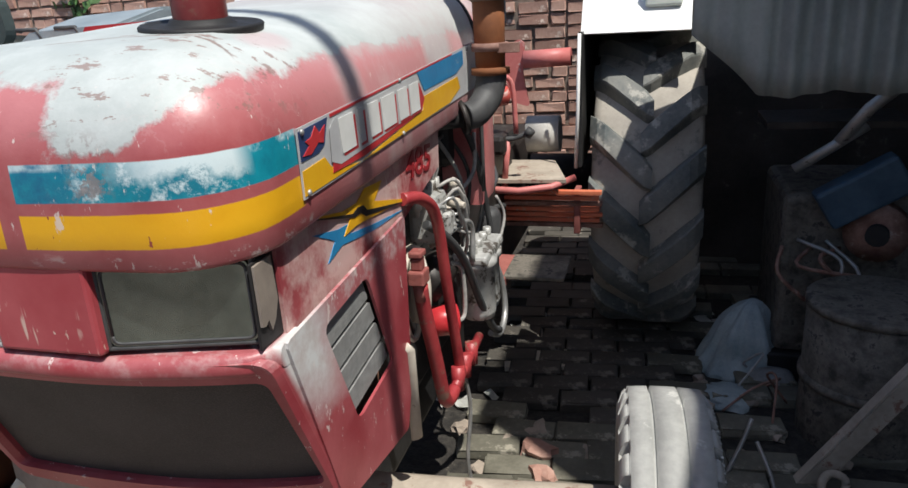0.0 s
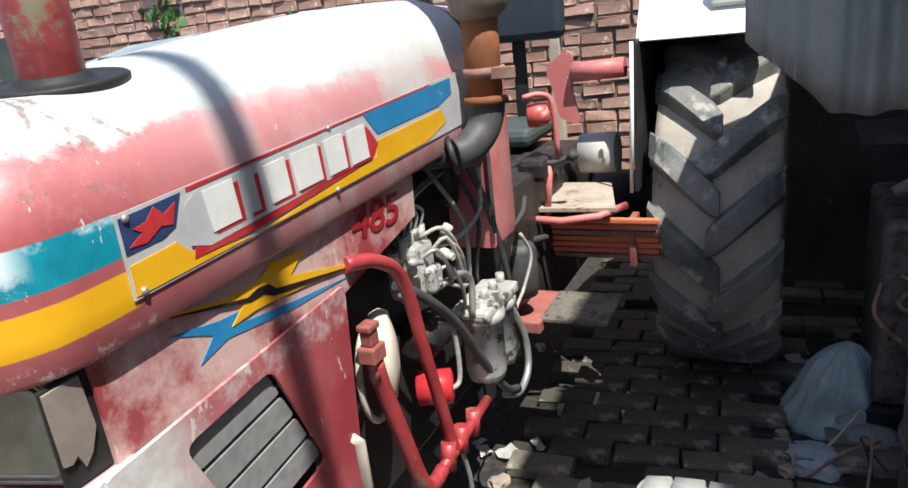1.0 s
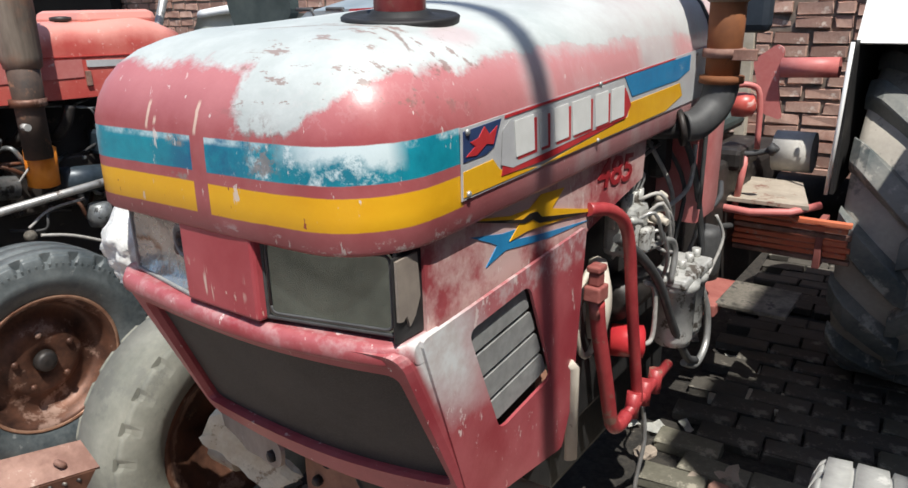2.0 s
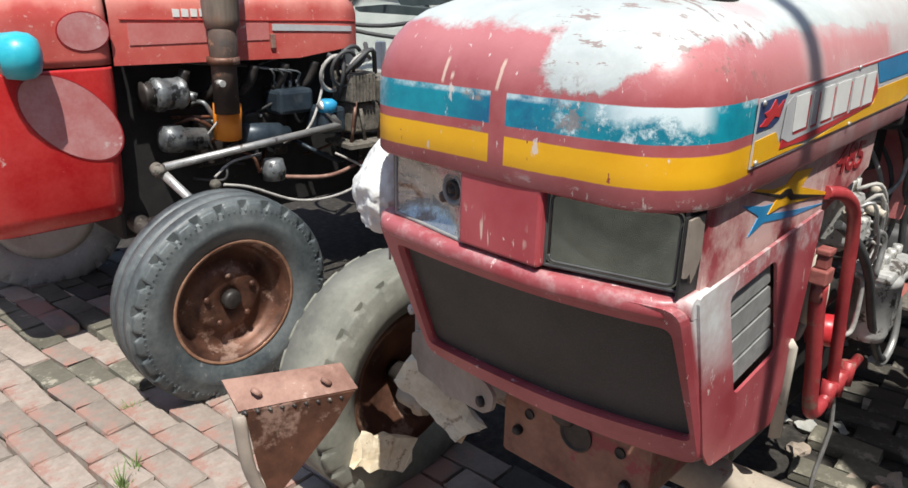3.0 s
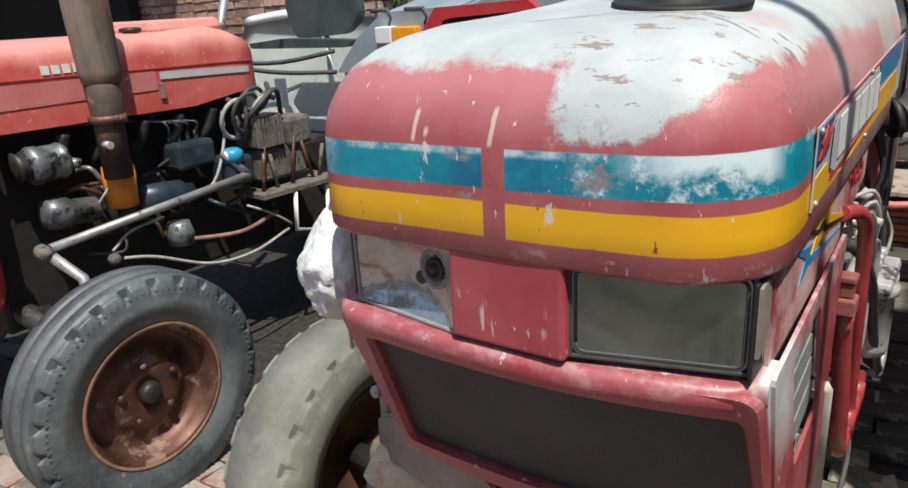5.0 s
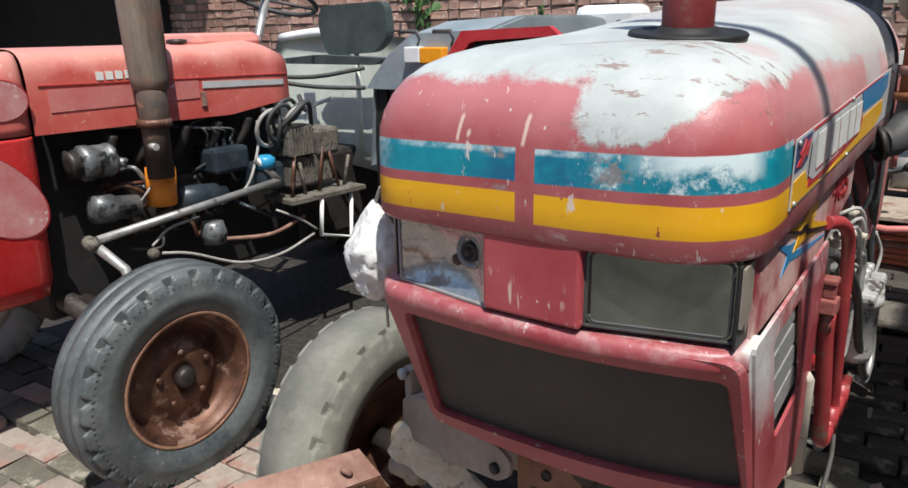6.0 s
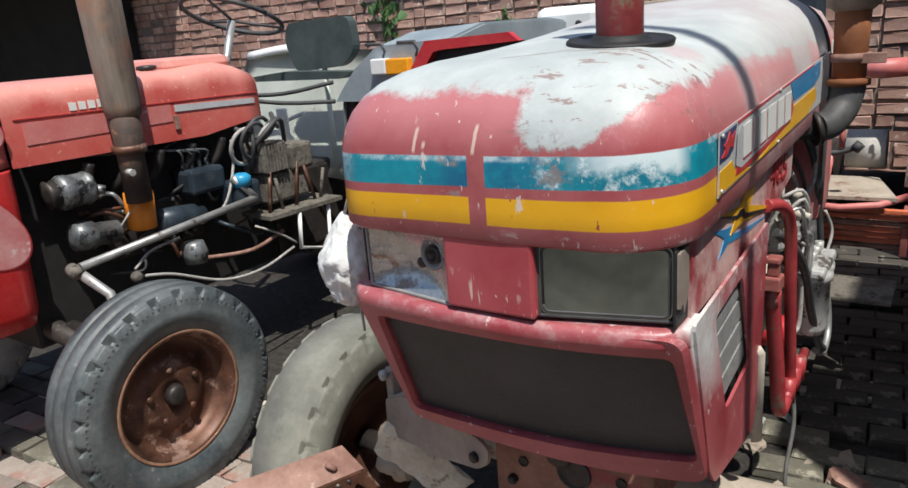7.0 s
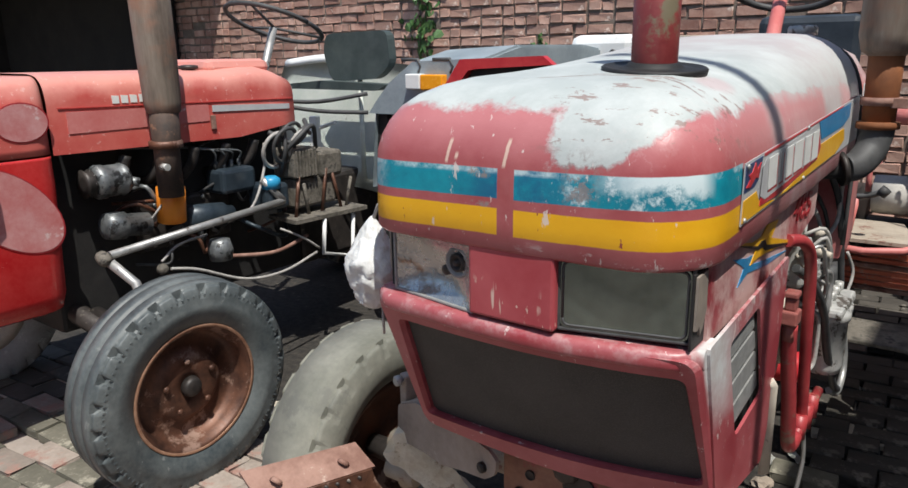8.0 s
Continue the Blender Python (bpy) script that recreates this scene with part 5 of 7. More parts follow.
part("exhaust_muffler", lathe([(0.042, 0.0), (0.06, 0.015), (0.068, 0.05), (0.068, 0.75), (0.05, 0.8)], 24, m=Matrix.Translation((*EX, 1.545)) @ Matrix.Rotation(-math.pi / 2, 4, "Y")), M["silencer"], t1, "dark rusted silencer")
part("pipe_flange", lathe([(0.038, 0.0), (0.05, 0.002), (0.05, 0.018), (0.038, 0.02)], 20, m=Matrix.Translation((*EX, 1.365)) @ Matrix.Rotation(-math.pi / 2, 4, "Y")), M["orust"], t1)
clamp = lathe([(0.039, 0.0), (0.047, 0.0), (0.047, 0.02), (0.039, 0.02)], 20, m=Matrix.Translation((*EX, 1.425)) @ Matrix.Rotation(-math.pi / 2, 4, "Y"))
box(0.412, 0.467, 1.12, 1.135, 1.42, 1.445, 0.002, clamp)
part("pipe_clamp", clamp, M["rust"], t1)

# engine side: guard loop, pump, filter, hoses
part("guard_bar", tube([(0.31, 0.63, 1.175), (0.33, 0.70, 1.158), (0.335, 0.775, 1.09), (0.335, 0.825, 0.90), (0.335, 0.885, 0.68), (0.335, 0.90, 0.635)], 0.0135, 12, curve=6), M["crimson"], t1, "bent red guard tube")
part("guard_bar", tube([(0.33, 0.645, 0.985), (0.33, 0.66, 0.92), (0.335, 0.70, 0.78), (0.335, 0.745, 0.655), (0.335, 0.79, 0.628), (0.335, 0.83, 0.632)], 0.0165, 12, curve=6), M["crimson"], t1)
part("foot_rail", tube([(0.335, 0.80, 0.63), (0.335, 1.10, 0.648)], 0.013, 10), M["crimson"], t1)
for y in (0.86, 0.93, 1.0):
    part("rail_clip", tube([(0.335, y, 0.612), (0.335, y + 0.012, 0.672)], 0.018, 8), M["crimson"], t1)
bm = box(0.312, 0.348, 0.618, 0.662, 0.99, 1.022, 0.004)
box(0.318, 0.342, 0.626, 0.654, 1.022, 1.05, 0.004, bm)
box(0.315, 0.345, 0.622, 0.658, 1.05, 1.064, 0.004, bm)
tube([(0.33, 0.64, 0.95), (0.33, 0.64, 0.99)], 0.012, 8, bm)
part("drain_cap", bm, M["redrust"], t1)
part("fan_belt_cover", lathe([(0.03, -0.02), (0.085, -0.018), (0.092, 0.0), (0.085, 0.018), (0.03, 0.03)], 26, m=Matrix.Translation((0.285, 0.745, 0.945)) @ Matrix.Rotation(0.5, 4, "Z")), M["cream"], t1, "dusty cream pulley cover")
part("belt", tube([(0.29 , 0.70 + 0.055 * math.cos(a), 0.93 + 0.10 * math.sin(a)) for a in (2 * math.pi * i / 24 for i in range(25))], 0.007, 6), M["cream"], t1)
bm = box(0.22, 0.30, 0.90, 0.99, 0.985, 1.11, 0.015)
for i in range(4):
    tube([(0.27, 0.905 + 0.028 * i, 1.09), (0.27, 0.905 + 0.028 * i, 1.135)], 0.011, 8, bm)
box(0.30, 0.325, 0.92, 0.97, 1.0, 1.06, 0.01, bm)
part("injection_pump", bm, M["alu"], t1, "dirty cast aluminium injection pump")
for i in range(4):
    y = 0.905 + 0.028 * i
    part("fuel_pipe", tube([(0.27, y, 1.13), (0.275, y + 0.01, 1.165), (0.25, y + 0.03, 1.19), (0.20, 0.85 + 0.2 * i, 1.20)], 0.0045, 6, curve=4), M["steel"], t1)
bm = lathe([(0.02, 0.0), (0.045, 0.01), (0.05, 0.03), (0.05, 0.16), (0.058, 0.165), (0.058, 0.185), (0.02, 0.195)], 22, m=Matrix.Translation((0.33, 1.13, 0.69)) @ Matrix.Rotation(-math.pi / 2, 4, "Y"))
lathe([(0.02, 0.0), (0.045, 0.01), (0.05, 0.03), (0.05, 0.16), (0.058, 0.165), (0.058, 0.185), (0.02, 0.195)], 22, m=Matrix.Translation((0.32, 1.235, 0.68)) @ Matrix.Rotation(-math.pi / 2, 4, "Y"), bm=bm)
part("fuel_filter", bm, M["alu"], t1, "pair of grey fuel filter bowls")
bm = box(0.27, 0.375, 1.07, 1.29, 0.865, 0.895, 0.01)
for y in (1.10, 1.16, 1.22, 1.27):
    tube([(0.33, y, 0.89), (0.33, y, 0.918)], 0.012, 8, bm)
part("filter_head", bm, M["alu"], t1)
part("oil_filter", lathe([(0.026, -0.04), (0.04, -0.036), (0.04, 0.04), (0.026, 0.045)], 18, m=Matrix.Translation((0.28, 0.94, 0.765)) @ Matrix.Rotation(0.4, 4, "Z")), M["decal_red"], t1, "bright red oil filter")
part("starter", lathe([(0.02, -0.09), (0.05, -0.085), (0.05, 0.06), (0.03, 0.09)], 18, m=Matrix.Translation((0.24, 1.02, 0.86)) @ Matrix.Rotation(math.pi / 2, 4, "Z")), M["grease"], t1)
part("hose", tube([(0.30, 0.80, 1.07), (0.33, 0.86, 1.02), (0.345, 0.96, 0.92), (0.35, 1.07, 0.77), (0.36, 1.17, 0.645), (0.36, 1.25, 0.60)], 0.011, 10, curve=6), M["hose"], t1)
part("hose", tube([(0.35, 1.18, 0.62), (0.36, 1.26, 0.585), (0.36, 1.34, 0.62), (0.35, 1.35, 0.72), (0.33, 1.30, 0.83)], 0.010, 10, curve=6), M["steel"], t1)
part("fuel_pipe", tube([(0.31, 0.97, 1.0), (0.33, 1.04, 1.005), (0.335, 1.08, 0.97), (0.335, 1.07, 0.885)], 0.008, 8, curve=5), M["steel"], t1)
part("fuel_pipe", tube([(0.32, 0.93, 0.93), (0.335, 0.96, 0.90), (0.335, 0.965, 0.78), (0.32, 0.93, 0.765)], 0.006, 8, curve=5), M["wire"], t1)
part("cable", tube([(0.28, 1.22, 1.24), (0.31, 1.25, 1.14), (0.32, 1.32, 0.97), (0.33, 1.35, 0.80), (0.33, 1.36, 0.64)], 0.009, 8, curve=5), M["hose"], t1)
part("cable", tube([(0.27, 1.10, 1.06), (0.29, 1.16, 1.06), (0.31, 1.23, 1.10), (0.31, 1.25, 1.20)], 0.006, 8, curve=5), M["wire"], t1)
part("cable", tube([(0.30, 1.35, 1.04), (0.30, 1.42, 0.98), (0.30, 1.55, 0.99), (0.26, 1.70, 1.0)], 0.008, 8, curve=5), M["hose"], t1)
part("cable", tube([(0.31, 1.50, 0.95), (0.33, 1.52, 0.88), (0.32, 1.47, 0.80), (0.31, 1.40, 0.74), (0.30, 1.38, 0.60)], 0.005, 8, curve=5), M["wire"], t1)
part("skirt_strap", tube([(0.32, 0.545, 0.885), (0.325, 0.56, 0.87), (0.325, 0.565, 0.66)], 0.014, 8, flat=0.4), M["cream"], t1)
part("chain", tube([(0.335, 0.93, 0.62), (0.34, 0.95, 0.50), (0.33, 0.93, 0.35), (0.34, 0.95, 0.2), (0.33, 0.94, 0.02)], 0.006, 6, curve=4), M["steel"], t1)
part("engine_cover", box(-0.19, 0.19, 0.9, 1.28, 1.2, 1.33, 0.03), M["black"], t1)
part("sump", box(-0.16, 0.16, 0.75, 1.6, 0.34, 0.56, 0.04), M["black"], t1)

rnd = random.Random(21)
for i in range(16):
    y, z = rnd.uniform(0.86, 1.06), rnd.uniform(0.96, 1.12)
    x = rnd.uniform(0.24, 0.32)
    r = rnd.uniform(0.007, 0.014)
    turn = Euler((rnd.uniform(0, 3), rnd.uniform(0, 3), rnd.uniform(0, 3))).to_matrix().to_4x4()
    part("union_nut", lathe([(r, -r), (r, r), (r * 0.6, r * 1.1), (r * 0.6, r * 2.4)], 6, m=Matrix.Translation((x, y, z)) @ turn), M["alu"] if i % 3 else M["cream"], t1)
for i in range(7):
    y, z = rnd.uniform(0.88, 1.0), rnd.uniform(1.0, 1.12)
    part("fuel_pipe", tube([(0.28, y, z), (0.32 + 0.02 * rnd.random(), y + 0.03, z + rnd.uniform(-0.04, 0.05)), (0.33, y + 0.08, z - 0.05), (0.30, y + 0.12, z - rnd.uniform(0.05, 0.16))], 0.005, 6, curve=4), M["steel"] if i % 2 else M["wire"], t1)
for i in range(3):
    y = 1.15 + 0.09 * i
    part("cable", tube([(0.22, y, 1.22), (0.28, y + 0.04, 1.08), (0.27, y + rnd.uniform(0, 0.15), 0.92), (0.24, y + 0.1, 0.78)], 0.006, 6, curve=4), M["hose"] if i % 2 else M["wire"], t1)


# ---- the orange-red tractor beside it ----
t2 = thing("tractor", "orange-red farm tractor with open engine side and stripped decals", "tractor", m=pose(-0.05, 0, 0))
CX = -2.60
HX = -2.265


def hood2():
    bm = bmesh.new()
    sec = []
    hw = CX - HX
    for a in range(0, 19):
        t = a / 18
        ang = math.pi * t
        c, s_ = math.cos(ang), math.sin(ang)
        x = -hw * (abs(c) ** 0.28) * (1 if c > 0 else -1)
        z = 0.30 * (abs(s_) ** 0.32) if 0 < a < 18 else -0.15
        sec.append((x, z))
    rings = []
    for i in range(15):
        y = 0.36 + 1.235 * i / 14
        top = 1.0 if i < 9 else 1.0 + 0.06 * math.sin(min(1, (i - 9) / 3) * math.pi / 2)
        k = 1.0 if i < 13 else (0.93 if i == 13 else 0.80)
        rings.append([bm.verts.new((CX + x * (1 - 0.02 * (1 - k)), y - 0.0, 1.245 - 0.015 * (y - 0.4) + z * (k * top * (0.88 + 0.03 * i / 14) if z > 0 else max(0.0, 0.32 - 0.32 * max(0, i - 10) / 4)))) for x, z in sec])
    for a, b in zip(rings, rings[1:]):
        for j in range(len(a) - 1):
            bm.faces.new((a[j], a[j + 1], b[j + 1], b[j])).smooth = True
    bm.faces.new(rings[-1])
    return bm


h2 = part("bonnet", hood2(), M["bleached"], t2, "faded orange-red bonnet, top painted lighter as if sunlit")
part("decal_strip", prism([(0.43, 1.275), (1.08, 1.275), (1.08, 1.35), (0.43, 1.36)], "x", HX - 0.002, HX + 0.003), M["pinkred"], h2, "ghost of a stripped decal")
part("decal_strip", prism([(1.10, 1.315), (1.56, 1.30), (1.56, 1.325), (1.10, 1.345)], "x", HX - 0.002, HX + 0.004), M["decal_silver"], h2, "silver stripe")
part("decal_strip", prism([(0.40, 1.374), (1.585, 1.348), (1.585, 1.352), (0.40, 1.378)], "x", HX - 0.002, HX + 0.0035), M["red"], h2)
for i in range(4):
    y = 0.625 + i * 0.040
    part("letter_bar", prism([(y, 1.382), (y + 0.029, 1.381), (y + 0.029, 1.412), (y, 1.415)], "x", HX - 0.012, HX + 0.002), M["decal_white"], h2, "plain white bar of the maker's lettering")
part("filler_cap", lathe([(0.03, 0.0), (0.03, 0.02), (0.045, 0.022), (0.045, 0.038), (0.02, 0.042)], 18, m=Matrix.Translation((-2.42, 1.10, 1.485)) @ Matrix.Rotation(-math.pi / 2, 4, "Y")), M["grease"], h2)
part("tank_hump", box(-2.80, -2.36, 1.16, 1.54, 1.47, 1.55, 0.037), M["bleached"], h2)
part("latch", box(HX - 0.002, HX + 0.01, 1.085, 1.11, 1.235, 1.30, 0.003), M["rust"], h2)


def nose2():
    """Upper and lower halves of the nose cowl."""
    out = []
    for z0, z1, lo in ((1.205, 1.50, False), (0.55, 1.197, True)):
        bm = bmesh.new()
        plan = rounded([(CX - 0.36, 0.37), (CX - 0.36, -0.22), (CX + 0.36, -0.22), (CX + 0.36, 0.37)], 0.10, 6)
        levels = [(z0, 0.10 if lo else 0.0), (z0 + 0.03, 0.03 if lo else 0.0), (z0 + 0.1, 0.0), (z1 - 0.12, 0.0), (z1 - 0.04, 0.0 if lo else 0.02), (z1 - 0.012, 0.0 if lo else 0.045), (z1, 0.0 if lo else 0.09)]
        rings = []
        for z, d in levels:
            k = 1 - d / 0.36
            rings.append([bm.verts.new((CX + (x - CX) * k, 0.0 + (y - 0.37) * (1 - d / 0.5) + 0.37 - (0.0 if not lo else 0.10 * max(0.0, 0.85 - z)), z)) for x, y in plan])
        for a, b in zip(rings, rings[1:]):
            for j in range(len(a)):
                bm.faces.new((a[j], a[(j + 1) % len(a)], b[(j + 1) % len(a)], b[j])).smooth = True
        bm.faces.new(rings[0][::-1])
        bm.faces.new(rings[-1])
        out.append(bm)
    return out


up, low = nose2()
part("nose_top", up, M["bleached"], t2)
side = part("nose_side", low, M["gloss"], t2, "glossy red nose panel with a stripped oval badge")
nx = CX + 0.36
oval = [(0.165 + 0.20 * math.cos(a) * 0.93, 1.01 + 0.155 * math.sin(a) - 0.09 * math.cos(a)) for a in (2 * math.pi * i / 40 for i in range(40))]
part("badge_ghost", prism(oval, "x", nx - 0.002, nx + 0.003), M["number"], side, "pale oval where a badge was")
inner = [(0.165 + (y - 0.165) * 0.965, 1.01 + (z - 1.01) * 0.965) for y, z in oval]
part("badge_ghost", prism(inner, "x", nx + 0.003, nx + 0.0045), M["ghost"], side)
oval2 = [(0.25 + 0.10 * math.cos(a), 1.335 + 0.075 * math.sin(a)) for a in (2 * math.pi * i / 24 for i in range(24))]
part("badge_ghost", prism(oval2, "x", nx - 0.002, nx + 0.003), M["number"], side)
inner2 = [(0.25 + (y - 0.25) * 0.94, 1.335 + (z - 1.335) * 0.94) for y, z in oval2]
part("badge_ghost", prism(inner2, "x", nx + 0.003, nx + 0.0045), M["ghost"], side)
# teal marker lamp on the nose
part("marker_lamp", lathe([(0.070, -0.056), (0.080, -0.052), (0.086, 0.0), (0.08, 0.035), (0.06, 0.06), (0.02, 0.07)], 24, m=Matrix.Translation((-2.19, 0.005, 1.26)) @ Matrix.Rotation(1.15, 4, "Z")), M["teal"], t2, "round teal lamp shell")
part("lamp_glass", lathe([(0.074, -0.054), (0.066, -0.066), (0.04, -0.074), (0.01, -0.078)], 20, m=Matrix.Translation((-2.19, 0.005, 1.26)) @ Matrix.Rotation(1.15, 4, "Z")), M["alu"], t2)
# engine side
part("engine_block", box(CX - 0.2, CX + 0.2, 0.35, 1.7, 0.42, 1.22, 0.02), M["black"], t2)
part("gearbox", box(CX - 0.2, CX + 0.2, 1.7, 2.7, 0.40, 0.90, 0.03), M["grease"], t2)
part("head_cover", box(CX - 0.16, CX + 0.16, 0.45, 1.5, 1.15, 1.26, 0.02), M["black"], t2)
bm = lathe([(0.02, -0.085), (0.06, -0.075), (0.072, -0.06), (0.072, -0.035), (0.066, -0.03), (0.066, 0.04), (0.07, 0.045), (0.06, 0.065), (0.02, 0.07)], 24, m=Matrix.Translation((-2.27, 0.575, 1.068)) @ Matrix.Rotation(math.pi / 2, 4, "Z"))
tube([(-2.24, 0.64, 1.06), (-2.22, 0.675, 1.05)], 0.02, 8, bm)
part("alternator", bm, M["cast"], t2, "grey cast alternator")
for i in range(9):
    a = 2 * math.pi * i / 9
    part("cooling_slot", lathe([(0.009, -0.002), (0.009, 0.006), (0.003, 0.007)], 8, m=Matrix.Translation((-2.27 + 0.050 * math.cos(a), 0.492, 1.068 + 0.050 * math.sin(a))) @ Matrix.Rotation(-math.pi / 2, 4, "Z")), M["decal_black"], t2)
part("pulley", lathe([(0.02, -0.015), (0.06, -0.015), (0.045, 0.0), (0.06, 0.015), (0.02, 0.015)], 20, m=Matrix.Translation((-2.27, 0.475, 1.068)) @ Matrix.Rotation(math.pi / 2, 4, "Z")), M["grease"], t2)
part("dynamo", lathe([(0.02, -0.11), (0.055, -0.10), (0.06, -0.07), (0.06, -0.02), (0.05, -0.015), (0.05, 0.09), (0.03, 0.10)], 22, m=Matrix.Translation((-2.26, 0.62, 0.87)) @ Matrix.Rotation(math.pi / 2, 4, "Z") @ Matrix.Rotation(0.12, 4, "Y")), M["cast"], t2)
part("oil_filter", lathe([(0.04, -0.085), (0.062, -0.08), (0.062, 0.075), (0.045, 0.085), (0.015, 0.09)], 24, m=Matrix.Translation((-2.22, 0.81, 0.935)) @ Matrix.Rotation(-math.pi / 2 + 0.12, 4, "Y")), M["orange"], t2, "bright orange oil filter can")
part("starter", lathe([(0.03, -0.13), (0.06, -0.12), (0.06, 0.08), (0.045, 0.085), (0.045, 0.13), (0.02, 0.135)], 22, m=Matrix.Translation((-2.28, 1.03, 0.83)) @ Matrix.Rotation(math.pi / 2, 4, "Z") @ Matrix.Rotation(0.1, 4, "Y")), M["blueblack"], t2)
part("lift_pump", lathe([(0.02, -0.05), (0.05, -0.045), (0.058, 0.0), (0.045, 0.05), (0.02, 0.055)], 18, m=Matrix.Translation((-2.12, 0.97, 0.70)) @ Matrix.Rotation(-math.pi / 2, 4, "Y")), M["cast"], t2)
part("drag_link", tube([(-2.08, 0.43, 0.805), (-2.12, 1.36, 0.865)], 0.017, 12), M["steel"], t2, "long grey steering drag link")
part("ball_joint", lathe([(0.012, -0.04), (0.03, -0.03), (0.035, 0.0), (0.03, 0.03), (0.012, 0.04)], 14, m=Matrix.Translation((-2.07, 0.40, 0.80)) @ Matrix.Rotation(0.4, 4, "Y") @ Matrix.Scale(0.8, 4)), M["box"], t2)
part("steering_arm", tube([(-2.06, 0.42, 0.78), (-2.0, 0.48, 0.69), (-1.90, 0.46, 0.55)], 0.02, 10), M["steel"], t2)
part("drop_arm", tube([(-2.12, 1.36, 0.865), (-2.16, 1.27, 0.98)], 0.018, 8), M["steel"], t2)
part("ball_joint", lathe([(0.012, -0.03), (0.034, -0.02), (0.04, 0.0), (0.03, 0.03), (0.012, 0.035)], 14, m=Matrix.Translation((-2.09, 0.655, 0.69)) @ Matrix.Scale(0.65, 4)), M["box"], t2)
part("blue_cap", lathe([(0.02, -0.03), (0.045, -0.025), (0.048, 0.02), (0.03, 0.035)], 18, m=Matrix.Translation((-2.16, 1.32, 0.955)) @ Matrix.Rotation(-math.pi / 2, 4, "Y")), M["blue"], t2, "bright blue plastic cap")
part("hydraulic_pump", box(-2.30, -2.14, 1.28, 1.42, 0.82, 0.95, 0.02), M["blueblack"], t2)
for pts, r, mm in (
    ([(-2.10, 0.70, 0.68), (-2.08, 0.82, 0.65), (-2.06, 1.05, 0.55), (-2.06, 1.28, 0.53), (-2.08, 1.52, 0.57)], 0.007, "wire"),
    ([(-2.2, 1.08, 0.80), (-2.16, 1.20, 0.86), (-2.18, 1.30, 1.02), (-2.2, 1.33, 1.15)], 0.007, "wire"),
    ([(-2.1, 0.66, 0.72), (-2.12, 0.76, 0.77), (-2.14, 0.92, 0.78)], 0.006, "wire"),
    ([(-2.2, 1.36, 1.2), (-2.12, 1.45, 1.14), (-2.1, 1.52, 1.2), (-2.2, 1.60, 1.24)], 0.012, "hose"),
    ([(-2.2, 1.40, 1.05), (-2.1, 1.45, 1.16), (-2.1, 1.56, 1.22), (-2.15, 1.62, 1.1)], 0.012, "hose"),
    ([(-2.2, 1.42, 0.98), (-2.13, 1.40, 1.1), (-2.15, 1.42, 1.22)], 0.010, "hose"),
    ([(-2.15, 1.35, 0.72), (-2.1, 1.45, 0.66), (-2.1, 1.56, 0.58)], 0.006, "wire"),
    ([(-2.2, 0.98, 0.66), (-2.14, 1.1, 0.64), (-2.12, 1.3, 0.62), (-2.12, 1.5, 0.66)], 0.010, "rust"),
    ([(-2.24, 0.70, 0.86), (-2.2, 0.74, 0.93), (-2.24, 0.80, 0.96)], 0.005, "wire"),
):
    part("cable", tube(pts, r, 8, curve=5), M[mm], t2)
bb = part("battery_box", box(-2.28, -2.12, 1.44, 1.60, 0.96, 1.11, 0.012), M["box"], t2, "ribbed oily box behind the engine")
for i in range(7):
    part("rib", box(-2.122, -2.110, 1.45 + 0.021 * i, 1.462 + 0.021 * i, 0.965, 1.10, 0.002), M["box"], bb)
part("rear_box", box(-2.30, -2.12, 1.62, 1.78, 0.94, 1.08, 0.02), M["box"], t2)
part("lower_box", box(-2.29, -2.14, 1.46, 1.74, 0.80, 0.955, 0.015), M["box"], t2)
for y0, y1, z1 in ((1.44, 1.47, 0.97), (1.53, 1.50, 0.93), (1.62, 1.66, 0.99), (1.76, 1.70, 0.96), (1.80, 1.84, 0.92)):
    part("pillar", tube([(-2.13, y0, 0.765), (-2.125, y1, z1)], 0.009, 8), M["rim"] if z1 > 0.95 else M["box"], t2)
part("foot_plate", prism([(-2.30, 1.40), (-2.06, 1.38), (-2.03, 1.86), (-2.30, 1.88)], "z", 0.745, 0.765), M["box"], t2, "bare rusty footboard")
bm = tube([(-2.06, 1.57, 0.745), (-2.06, 1.55, 0.56), (-2.06, 1.76, 0.50), (-2.06, 1.78, 0.74)], 0.011, 8)
part("step_frame", bm, M["white"], t2, "white painted hanging step")
part("exhaust_pipe", tube([(-2.16, 0.78, 0.98), (-2.16, 0.78, 1.18), (-2.16, 0.785, 1.20), (-2.16, 0.785, 1.36)], [0.054, 0.054, 0.058, 0.062], 20), M["shaded_iron"], t2, "rusty exhaust pipe, darkened for the shade on it")
part("silencer", lathe([(0.058, 0.0), (0.070, 0.01), (0.076, 0.05), (0.081, 0.25), (0.083, 0.505), (0.074, 0.52), (0.045, 0.525), (0.045, 0.66)], 28, m=Matrix.Translation((-2.165, 0.79, 1.33)) @ Matrix.Rotation(-math.pi / 2 - 0.03, 4, "Y")), M["silencer"], t2, "tall rusty silencer beside the bonnet")
